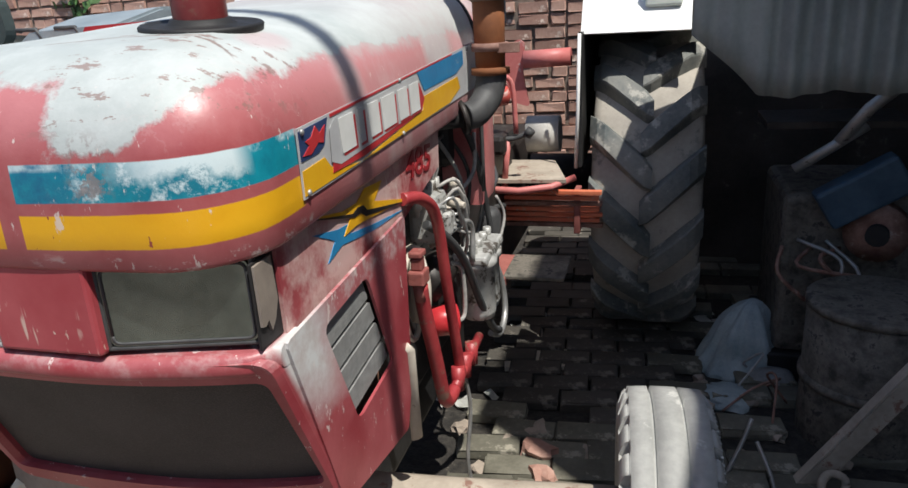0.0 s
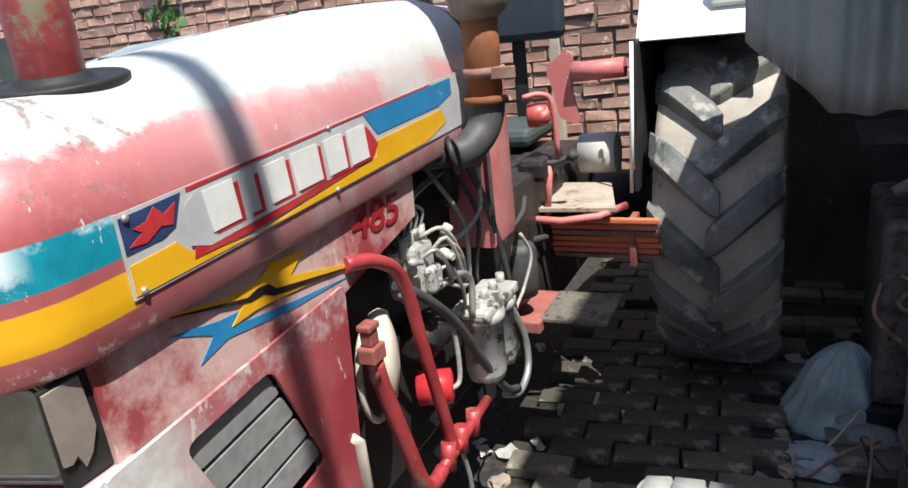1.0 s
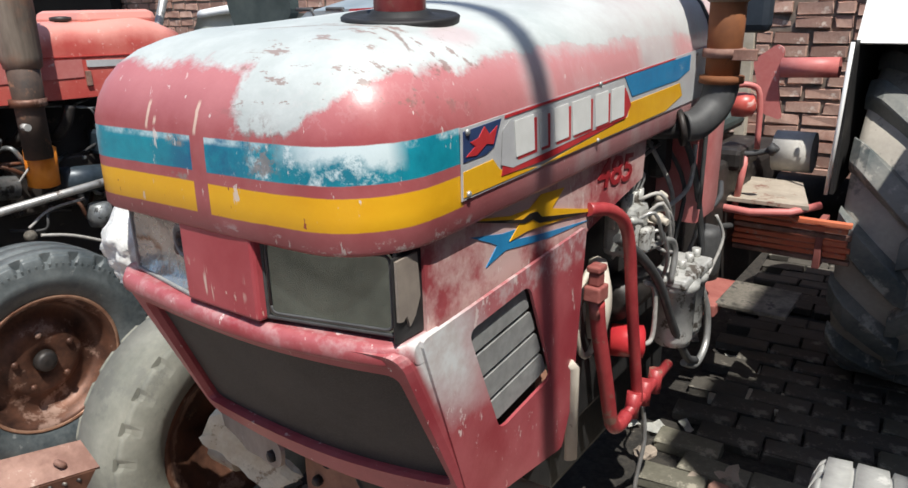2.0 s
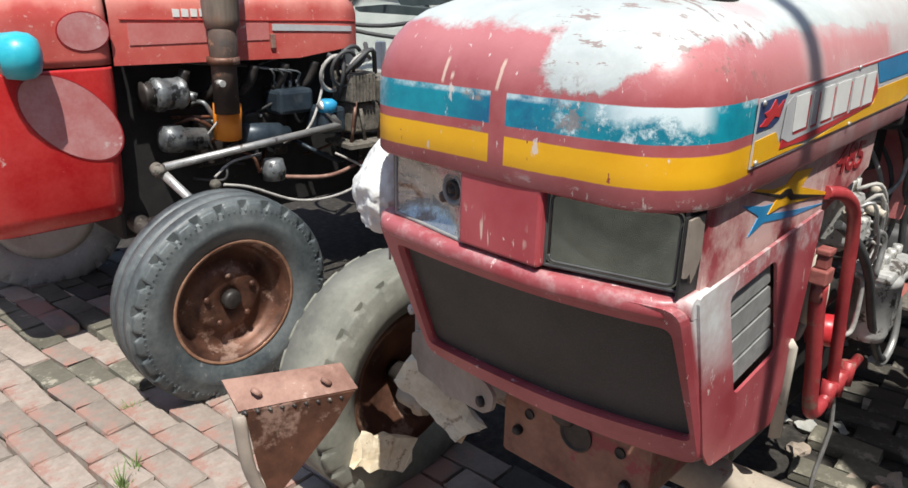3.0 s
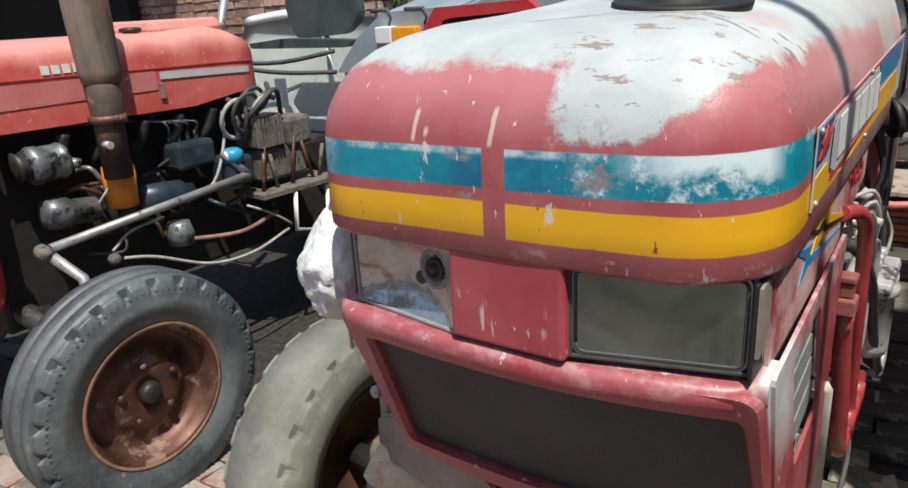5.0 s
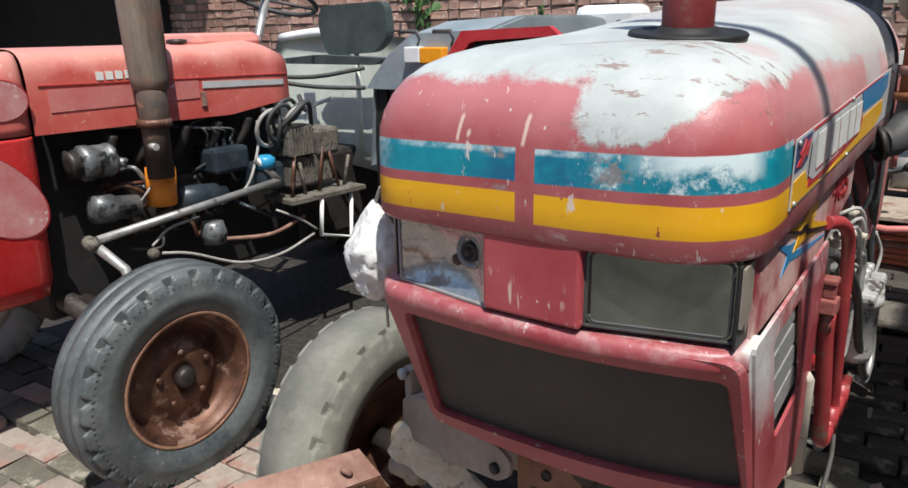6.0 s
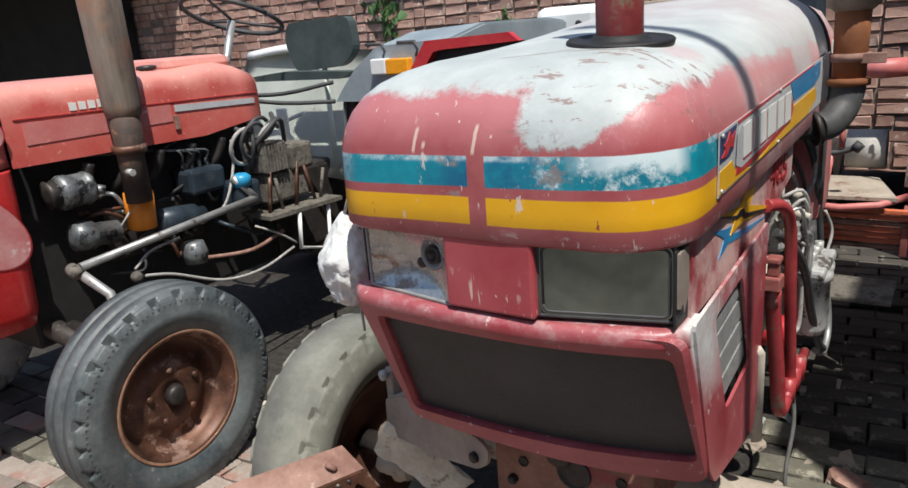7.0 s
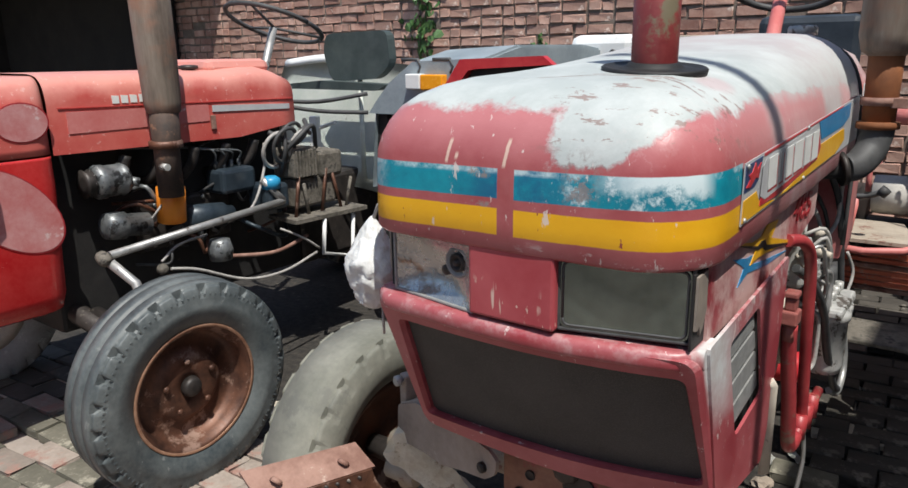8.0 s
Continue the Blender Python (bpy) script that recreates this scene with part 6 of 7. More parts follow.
part("flange", lathe([(0.05, 0), (0.07, 0.002), (0.07, 0.03), (0.05, 0.032)], 20, m=Matrix.Translation((-2.16, 0.78, 1.19)) @ Matrix.Rotation(-math.pi / 2, 4, "Y")), M["rim"], t2)
part("flange_bolt", lathe([(0.012, -0.02), (0.015, 0.0), (0.015, 0.03)], 8, m=Matrix.Translation((-2.10, 0.72, 1.12))), M["alu"], t2)
# wheels
HUB = (-1.590, 0.395, 0.402)
w2 = part("front_wheel", tube([(-2.3, 0.45, 0.5), (-2.0, 0.44, 0.48), (-1.75, 0.40, 0.42), (HUB[0], HUB[1], HUB[2])], 0.04, 12), M["grease"], t2)
front_wheel(w2, Matrix.Translation(HUB) @ Matrix.Rotation(radians(0), 4, "Z") @ Matrix.Rotation(radians(3), 4, "Y"), 0.406, 0.20, M["rubber"], M["rim"], notch=0.021)
w3 = part("front_wheel", tube([(-2.9, 0.3, 0.45), (-3.2, 0.27, 0.40)], 0.04, 12), M["grease"], t2)
front_wheel(w3, Matrix.Translation((-3.20, 0.27, 0.40)) @ Matrix.Rotation(math.pi + radians(-10), 4, "Z"), 0.40, 0.20, M["pale_lit"], M["cream"])
part("front_axle", tube([(-3.3, 0.25, 0.44), (-2.6, 0.42, 0.52), (-1.9, 0.42, 0.44)], 0.045, 12), M["grease"], t2)
for sx in (-0.62, 0.62):
    rw = part("rear_wheel", tube([(CX, 2.95, 0.70), (CX + sx, 2.95, 0.70)], 0.07, 16), M["grease"], t2)
    rear_wheel(rw, Matrix.Translation((CX + sx, 2.95, 0.70)), 0.70, 0.36)
# fenders, seat, steering
bm = bmesh.new()
front = [(-2.05, 0.86), (-2.0, 1.32), (-1.90, 1.42), (-1.74, 1.525), (-1.30, 1.54), (-1.30, 0.86)]
back = [(-2.05, 0.86), (-2.03, 1.40), (-1.92, 1.50), (-1.76, 1.58), (-1.30, 1.60), (-1.30, 0.86)]
rings = [[bm.verts.new((x, y, z)) for x, z in sec] for sec, y in ((front, 1.90), (back, 2.2), (back, 2.9), (front, 3.5))]
for a, b in zip(rings, rings[1:]):
    for k in range(len(a) - 1):
        bm.faces.new((a[k], a[k + 1], b[k + 1], b[k]))
bmesh.ops.bevel(bm, geom=[e for e in bm.edges if not e.is_boundary], offset=0.012, segments=2, affect="EDGES")
prism([(-2.05, 1.26), (-2.0, 1.32), (-1.90, 1.42), (-1.74, 1.525), (-1.30, 1.54), (-1.30, 1.26)], "y", 1.895, 1.905, bm)
f2 = part("fender", bm, M["fender"], t2, "blue-grey rear mudguard with an indicator lamp")
f2.location = (0.03, 0.0, 0.0)
part("side_lamp", box(-1.755, -1.662, 1.85, 1.90, 1.392, 1.466, 0.006), M["white"], f2)
part("side_lamp", box(-1.659, -1.525, 1.85, 1.90, 1.390, 1.464, 0.006), M["amber"], f2, "amber indicator lens")
for x in (-1.76, -1.56):
    part("grab_handle", tube([(x - 0.06, 1.93, 1.53), (x - 0.05, 1.90, 1.535), (x + 0.05, 1.90, 1.535), (x + 0.07, 1.90, 1.50), (x + 0.055, 1.90, 1.47)], 0.009, 8), M["hose"], f2)
part("inner_post", box(-2.04, -1.95, 1.93, 1.97, 0.55, 1.26, 0.01), M["black"], f2)
rr = part("red_rim", prism([(-1.515, 1.385), (-1.40, 1.535), (-0.96, 1.548), (-0.91, 1.51), (-1.31, 1.492), (-1.355, 1.485), (-1.44, 1.385)], "y", 1.83, 1.87), M["decal_red"], f2, "bright red mudguard rim")
part("rim_inside", prism([(-1.52, 1.2), (-1.50, 1.37), (-1.37, 1.49), (-0.91, 1.51), (-0.91, 1.2)], "y", 1.872, 1.885), M["black"], f2)
bm = bmesh.new()
grid = [[bm.verts.new((-3.30 + 1.26 * i / 12, 2.10 + 0.34 * j / 6 + 0.05 * math.sin(i / 12 * 3.0), 0.80 + 0.72 * j / 6 - 0.10 * (i / 12 - 0.4) ** 2)) for j in range(7)] for i in range(13)]
for a, b in zip(grid, grid[1:]):
    for j in range(6):
        bm.faces.new((a[j], b[j], b[j + 1], a[j + 1])).smooth = True
bmesh.ops.solidify(bm, geom=bm.faces[:], thickness=0.02)
f3 = part("rear_panel", bm, M["pale_green"], t2, "pale green sheet panel behind the seat")
part("panel_rib", box(-2.72, -2.66, 2.10, 2.14, 0.90, 1.20, 0.006), M["white"], f3)
part("panel_rail", tube([(-2.95, 2.15, 1.05), (-2.52, 2.13, 1.17)], 0.012, 8), M["white"], f3)
part("panel_ledge", tube([(-3.25, 2.42, 1.51), (-2.9, 2.42, 1.54), (-2.6, 2.42, 1.53)], 0.03, 8, curve=5, flat=0.7), M["white"], f3)
part("seat_back", prism(rounded([(-2.50, 1.41), (-2.14, 1.43), (-2.04, 1.51), (-2.06, 1.69), (-2.53, 1.68), (-2.56, 1.58)], 0.05), "y", 2.10, 2.16), M["seat"], t2, "dark vinyl seat back")
part("seat_pan", prism(rounded([(-2.80, 1.395), (-2.5, 1.42), (-1.99, 1.405), (-2.06, 1.37), (-2.74, 1.37)], 0.015), "y", 2.0, 2.09), M["seat"], t2, "dark worn seat pan")
part("seat_mount", tube([(-2.30, 2.13, 0.85), (-2.30, 2.13, 1.43)], 0.014, 10), M["pale_green"], t2)
part("dash_panel", box(-2.84, -2.36, 1.60, 1.68, 1.05, 1.42, 0.02), M["pale_green"], t2)
part("steering_column", tube([(-2.62, 1.62, 1.25), (-2.64, 1.81, 1.71)], 0.022, 10), M["steel"], t2)
ring = [(-2.64 + 0.265 * math.cos(a), 1.82 + 0.25 * math.sin(a), 1.735 - 0.10 * math.sin(a)) for a in (2 * math.pi * i / 40 for i in range(41))]
bm = tube(ring, 0.013, 8)
for k in range(3):
    a = 2 * math.pi * k / 3 + 0.9
    tube([(-2.64, 1.82, 1.71), (-2.64 + 0.265 * math.cos(a), 1.82 + 0.25 * math.sin(a), 1.735 - 0.10 * math.sin(a))], 0.008, 6, bm)
part("steering_wheel", bm, M["hose"], t2, "thin black steering wheel")
for dz in (0.0, 0.05):
    part("lever", tube([(-2.50, 1.62, 1.33 - dz * 0.3), (-2.28, 1.78, 1.32 - dz), (-2.05, 1.92, 1.36 - dz * 2)], 0.011, 8, curve=4), M["hose"], t2)

for i in range(5):
    c = V(-2.16 + 0.02 * (i % 2), 1.36 + 0.05 * i, 1.15 + 0.02 * (i % 3))
    part("hose", tube([c + V(0.02 * math.sin(a), 0.07 * math.cos(a), 0.065 * math.sin(a) - 0.012 * a) for a in (0.5 + 0.42 * j for j in range(12))], 0.010, 8, curve=2), M["hose"] if i % 3 else M["wire"], t2)
# clutter on the engine side
rnd = random.Random(8)
for i in range(5):
    y = 0.62 + 0.17 * i
    part("manifold_port", tube([(CX + 0.18, y, 1.02), (CX + 0.25, y, 1.03), (CX + 0.29, y + 0.03, 1.09), (CX + 0.30, y + 0.05, 1.16)], 0.026, 10, curve=4), M["grease"], t2)
part("side_cover", box(CX + 0.19, CX + 0.235, 0.72, 1.22, 0.70, 0.93, 0.015), M["grease"], t2)
for i in range(8):
    y, z = 0.75 + 0.063 * i, (0.72, 0.91)[i % 2]
    part("cover_bolt", lathe([(0.011, 0.0), (0.011, 0.008), (0.006, 0.011)], 6, m=Matrix.Translation((CX + 0.235, y, z))), M["cast"], t2)
part("injection_pump", box(CX + 0.22, CX + 0.36, 1.10, 1.30, 0.92, 1.04, 0.02), M["blueblack"], t2, "blue-black injection pump")
for i in range(4):
    y = 1.12 + 0.045 * i
    part("delivery_union", tube([(CX + 0.29, y, 1.03), (CX + 0.29, y, 1.075)], 0.011, 8), M["cast"], t2)
    part("fuel_pipe", tube([(CX + 0.29, y, 1.07), (CX + 0.32, y - 0.02, 1.12), (CX + 0.30, y - 0.08 - 0.05 * i, 1.15), (CX + 0.22, 0.7 + 0.17 * i, 1.18)], 0.005, 6, curve=4), M["cast"], t2)
for i in range(10):
    y, z = rnd.uniform(0.5, 1.35), rnd.uniform(0.62, 1.0)
    part("hose", tube([(CX + 0.22, y, z), (CX + 0.34, y + rnd.uniform(0.02, 0.1), z + rnd.uniform(-0.08, 0.08)), (CX + 0.33, y + rnd.uniform(0.1, 0.22), z + rnd.uniform(-0.14, 0.12)), (CX + 0.24, y + rnd.uniform(0.2, 0.3), z + rnd.uniform(-0.1, 0.15))], rnd.uniform(0.006, 0.013), 8, curve=5), M[rnd.choice(("hose", "hose", "blueblack", "cast", "rim"))], t2)


# ---- loose things in the yard ----
# rusty angle-iron guard standing before the front wheel
guard = thing("angle_iron_guard", "rusty angle iron with a gusset and bent hoop", "scrap metal")
d = V(0.084, 0.192, -0.006).normalized()
n = V(d.y, -d.x, 0)
a0 = V(-0.324, -0.318, 0.880)
bm = bmesh.new()
flat = []
for s, z, o in ((0, 0, 0), (0.212, 0, 0), (0.232, -0.034, 0.042), (0.02, -0.042, 0.042)):
    flat.append(a0 + d * s + V(0, 0, z) + n * o)
top = [bm.verts.new(q) for q in flat]
bot = [bm.verts.new(q - V(0, 0, 0.006) - n * 0.004) for q in flat]
bm.faces.new(top)
bm.faces.new(bot[::-1])
for i in range(4):
    bm.faces.new((top[i], top[(i + 1) % 4], bot[(i + 1) % 4], bot[i]))
plate = part("plate", bm, M["rust"], guard)
bm = bmesh.new()
gus = [(0.03, -0.044), (0.225, -0.036), (0.185, -0.10), (0.11, -0.19), (0.065, -0.24), (0.045, -0.16)]
fr_ = [bm.verts.new(a0 + d * s + V(0, 0, z) + n * 0.046) for s, z in gus]
bk_ = [bm.verts.new(a0 + d * s + V(0, 0, z) + n * 0.040) for s, z in gus]
bm.faces.new(fr_)
bm.faces.new(bk_[::-1])
for i in range(len(gus)):
    bm.faces.new((fr_[i], fr_[(i + 1) % 6], bk_[(i + 1) % 6], bk_[i]))
part("gusset", bm, M["rim"], guard)
for s in (0.052, 0.175):
    c = a0 + d * s + V(0, 0, -0.022) + n * 0.028
    part("bolt_head", lathe([(0.0115, 0.0), (0.0115, 0.006), (0.008, 0.009)], 6, m=Matrix.Translation(c) @ Matrix.Rotation(-0.8, 4, "X") @ Matrix.Rotation(-math.pi / 2, 4, "Y")), M["rust"], guard)
for i in range(9):
    c = a0 + d * (0.03 + 0.021 * i) + V(0, 0, -0.046) + n * 0.042
    part("weld_bead", lathe([(0.002, -0.008), (0.006, 0.0), (0.002, 0.008)], 6, m=Matrix.Translation(c)), M["grease"], guard)
part("edge_strip", tube([a0 + d * 0.02 + V(0, 0, -0.05) + n * 0.04, a0 + d * 0.03 + V(0, 0, -0.16) + n * 0.045, a0 + d * 0.06 + V(0, 0, -0.26) + n * 0.045, a0 + d * 0.09 + V(0, 0, -0.45) + n * 0.03, a0 + d * 0.10 + V(0, 0, -0.885)], 0.013, 8, curve=5, flat=0.5), M["tab"], guard, "pale worn edge bar down to the ground")

# broken wood by the wheel, pale in place of sun patches there
def shard(name, c, size, mat, label, cat, seed, m=None):
    rnd = random.Random(seed)
    bm = bmesh.new()
    bmesh.ops.create_icosphere(bm, subdivisions=2, radius=1.0)
    for v in bm.verts:
        k = 0.75 + 0.5 * noise.noise(v.co * 1.6 + V(seed, 0, 0))
        v.co = V(max(-0.8, min(0.8, v.co.x)) * size[0] * k, max(-0.75, min(0.75, v.co.y)) * size[1] * k, max(-0.7, min(0.7, v.co.z)) * size[2] * k)
    return solid(name, bm, mat, label, cat, m=Matrix.Translation(c) @ Euler((rnd.uniform(-0.2, 0.2), rnd.uniform(-0.2, 0.2), rnd.uniform(0, 6.3))).to_matrix().to_4x4() if m is None else m)


def splintered(L, W, T, seed):
    bm = bmesh.new()
    cols = []
    for i in range(15):
        t = i / 14
        ring = []
        for k, (u, v) in enumerate(((-1, -1), (-0.3, -1.1), (0.4, -0.9), (1, -1), (1, 1), (0.3, 1.1), (-0.4, 0.9), (-1, 1))):
            end = 0.16 * L * (noise.noise(V(k * 3.1, seed, t * 2)) if i in (0, 14) else 0.0)
            w = 1 + 0.35 * noise.noise(V(t * 5, k * 2.0, seed))
            ring.append(bm.verts.new((L * (t - 0.5) + end, W * 0.5 * u * w, T * 0.5 * v * w)))
        cols.append(ring)
    for a, b in zip(cols, cols[1:]):
        for k in range(8):
            bm.faces.new((a[k], a[(k + 1) % 8], b[(k + 1) % 8], b[k]))
    bm.faces.new(cols[0][::-1])
    bm.faces.new(cols[-1])
    return bm


along = Matrix.Rotation(math.pi / 2, 4, "Y")
solid("broken_board", splintered(0.25, 0.085, 0.03, 1.0), M["split_wood"], "splintered board in the wheel rim, painted pale as if sunlit", "wood", m=pose(-0.46, 0.36, 0.485, 62, 38, 22))
solid("broken_board", splintered(0.19, 0.10, 0.03, 5.0), M["split_wood"], "splintered board low in the wheel rim, painted pale as if sunlit", "wood", m=pose(-0.66, 0.33, 0.235, 80, 24, 80))

# wrapped plastic bag hanging beside the lamp
bm = bmesh.new()
bmesh.ops.create_uvsphere(bm, u_segments=48, v_segments=40, radius=1.0)
for v in bm.verts:
    c = v.co.copy()
    w = 0.35 + 0.65 * min(1.0, max(0.0, (1.0 - c.z) * 1.1))
    k = 1 + 0.22 * noise.noise(c * 3.0) + 0.26 * abs(noise.noise(c * 6.0)) + 0.12 * noise.noise(c * 13.0)
    v.co = V(c.x * 0.054 * k * w, c.y * 0.058 * k * w, c.z * 0.104)
for f in bm.faces:
    f.smooth = True
bag = solid("plastic_bag", bm, M["poly"], "crumpled white polythene bag tied beside the lamp", "bag", m=pose(-0.412, 0.13, 1.130))
part("string", tube([(0.0, 0.0, 0.09), (0.02, 0.0, 0.13), (0.06, 0.0, 0.14)], 0.004, 6), M["wire"], bag)
part("string", tube([(0.02, 0.0, -0.09), (0.022, 0.0, -0.16)], 0.003, 6), M["wire"], bag)

# ivy on the wall
ivy = thing("ivy", "green creeper hanging over the brick wall", "plant")
rnd = random.Random(4)
part("stem", tube([(-3.85, 4.58, 2.4), (-3.80, 4.57, 2.0), (-3.86, 4.57, 1.7), (-3.80, 4.57, 1.52)], 0.007, 6, curve=4), M["leaf"], ivy)
for i in range(90):
    z = 1.50 + 0.9 * rnd.random() ** 0.8
    x = -3.82 + rnd.gauss(0, 0.09 + 0.03 * (z - 1.5))
    y = 4.56 - 0.06 * rnd.random()
    r = rnd.uniform(0.025, 0.055)
    bm = bmesh.new()
    lf = [bm.verts.new(q) for q in ((0, 0, 0), (r * 0.8, 0.01, -r * 0.3), (r * 0.7, 0.012, -r * 1.1), (0, 0.0, -r * 1.9), (-r * 0.7, 0.012, -r * 1.1), (-r * 0.8, 0.01, -r * 0.3))]
    bm.faces.new((lf[0], lf[1], lf[2], lf[3]))
    bm.faces.new((lf[0], lf[3], lf[4], lf[5]))
    bmesh.ops.transform(bm, matrix=Matrix.Translation((x, y, z)) @ Euler((rnd.uniform(-0.6, 0.3), rnd.uniform(-0.8, 0.8), rnd.uniform(-0.7, 0.7))).to_matrix().to_4x4(), verts=bm.verts)
    part("leaf", bm, M["leaf"], ivy)
small = thing("wall_plant", "small green sprig in a gap of the brick wall", "plant")
for i in range(14):
    r = rnd.uniform(0.02, 0.035)
    bm = bmesh.new()
    lf = [bm.verts.new(q) for q in ((0, 0, 0), (r * 0.7, 0.01, r * 0.6), (0, 0.0, r * 1.8), (-r * 0.7, 0.01, r * 0.6))]
    bm.faces.new(lf)
    bmesh.ops.transform(bm, matrix=Matrix.Translation((-2.58 + rnd.gauss(0, 0.03), 4.56, 1.62 + rnd.gauss(0, 0.05))) @ Euler((rnd.uniform(-0.6, 0.6), rnd.uniform(-1.5, 1.5), 0)).to_matrix().to_4x4(), verts=bm.verts)
    part("leaf", bm, M["leaf"], small)

# white can and planks behind the bonnet
can = thing("plastic_can", "white plastic can with dark holes on a stand", "can")
part("body", box(-1.53, -1.12, 3.10, 3.30, 1.28, 1.655, 0.05), M["white"], can)
part("stand", box(-1.42, -1.10, 3.05, 3.35, -0.02, 1.279, 0.01), M["black"], can)
for x in (-1.40, -1.24):
    part("hole", lathe([(0.022, 0.0), (0.022, 0.006), (0.01, 0.007)], 14, m=Matrix.Translation((x, 3.10, 1.55)) @ Matrix.Rotation(-math.pi / 2, 4, "Z")), M["decal_black"], can)
solid("plank", box(-1.3, 0.2, 3.75, 3.95, 1.62, 1.65, 0.004), M["plank"], "pale weathered plank on posts by the wall", "plank")
for x in (-1.2, -0.25):
    solid("post", box(x - 0.03, x + 0.03, 3.82, 3.88, -0.02, 1.618, 0.004), M["plank"], "rough wooden post under a plank", "post", group="plank posts")

# things in the dark lean-to
mot = thing("engine_unit", "oily broken engine with a blue cover and rusty pulley", "engine")
part("block", box(1.28, 1.75, 2.2, 2.75, 0.12, 0.78, 0.03), M["box"], mot)
part("stand", box(1.25, 1.8, 2.18, 2.8, -0.02, 0.12, 0.01), M["black"], mot)
part("cover", box(-0.15, 0.15, -0.05, 0.05, -0.075, 0.075, 0.012, turn=Matrix.Translation((1.53, 2.16, 0.81)) @ Matrix.Rotation(-0.55, 4, "Y")), M["dull_blue"], mot, "dull blue cover")
part("pulley", lathe([(0.03, -0.03), (0.11, -0.03), (0.085, -0.01), (0.085, 0.01), (0.11, 0.03), (0.03, 0.03)], 24, m=Matrix.Translation((1.59, 2.15, 0.66)) @ Matrix.Rotation(math.pi / 2 - 0.3, 4, "Z")), M["rust"], mot)
part("hub", lathe([(0.04, -0.05), (0.035, 0.05)], 14, m=Matrix.Translation((1.59, 2.13, 0.66)) @ Matrix.Rotation(math.pi / 2 - 0.3, 4, "Z")), M["black"], mot)
part("arm", tube([(1.30, 2.2, 0.88), (1.42, 2.18, 0.97), (1.52, 2.16, 1.05)], 0.02, 8), M["steel"], mot)
part("arm", tube([(1.42, 2.1, 1.0), (1.50, 2.08, 1.12), (1.62, 2.05, 1.24)], 0.022, 8), M["steel"], mot)
for i in range(5):
    part("pipe", tube([(1.28 + 0.05 * i, 2.18, 0.58 + 0.03 * (i % 2)), (1.26 + 0.07 * ((i * 3) % 5), 2.10, 0.50 + 0.03 * ((i * 2) % 3)), (1.36 + 0.05 * ((i * 2) % 5), 2.08, 0.40 + 0.05 * (i % 3))], 0.008, 6, curve=4), M["steel"] if i % 2 else M["rust"], mot)
part("shelf", box(1.20, 1.7, 2.25, 2.55, 1.02, 1.05, 0.004), M["grease"], mot)
drum = thing("oil_drum", "dusty oily drum on the yard floor", "drum", m=pose(1.55, 1.85, -0.02))
stand_up = Matrix.Translation((1.55, 1.85, -0.02)) @ Matrix.Rotation(-math.pi / 2, 4, "Y")
for name, prof in (("body", [(0.22, 0.0), (0.225, 0.02), (0.225, 0.50), (0.218, 0.505)]), ("hoop", [(0.226, 0.225), (0.236, 0.235), (0.236, 0.25), (0.226, 0.26)]), ("rim", [(0.218, 0.505), (0.232, 0.51), (0.232, 0.53), (0.222, 0.535)]), ("lid", [(0.216, 0.506), (0.214, 0.516), (0.02, 0.518)]), ("bung", [(0.03, 0.518), (0.03, 0.53), (0.02, 0.534)])):
    ob = part(name, lathe(prof, 32, m=stand_up if name != "bung" else Matrix.Translation((1.44, 1.79, -0.02)) @ Matrix.Rotation(-math.pi / 2, 4, "Y")), M["box"], drum)
    ob.matrix_parent_inverse = drum.matrix_world.inverted()
lean = look((1.45, 1.46, 0.25), (1.80, 1.50, 0.76)) @ Matrix.Rotation(math.pi / 2, 4, "Y")
bar = thing("steel_bar", "grey angle bar leaning on scrap", "metal bar", m=lean)
for name, bm in (("web", box(-0.36, 0.36, -0.035, 0.027, -0.004, 0.004, 0.002)), ("flange", box(-0.36, 0.36, 0.028, 0.036, -0.035, 0.004, 0.002))):
    part(name, bm, M["tan"], bar)
chainring = tube([(0.04 * math.cos(a), 0.034 * math.sin(a), 0.004 * math.sin(3 * a)) for a in (2 * math.pi * i / 20 for i in range(21))], 0.013, 8)
solid("steel_ring", chainring, M["tan"], "greasy steel ring with a bolt eye", "ring", m=pose(1.36, 1.40, 0.07, 60, 0, 20))
for pts, lab in (([(1.05, 1.45, 0.02), (1.10, 1.5, 0.12), (1.13, 1.53, 0.2)], 0), ([(1.14, 1.46, 0.16), (1.18, 1.4, 0.08), (1.20, 1.36, 0.0)], 0), ([(1.16, 1.32, 0.04), (1.22, 1.28, 0.06), (1.35, 1.36, 0.06), (1.55, 1.42, 0.05)], 1)):
    solid("wire_length", tube(pts, 0.007, 6, curve=4), M["steel"], "loose pale wire among scrap", "wire", group="scrap wires")

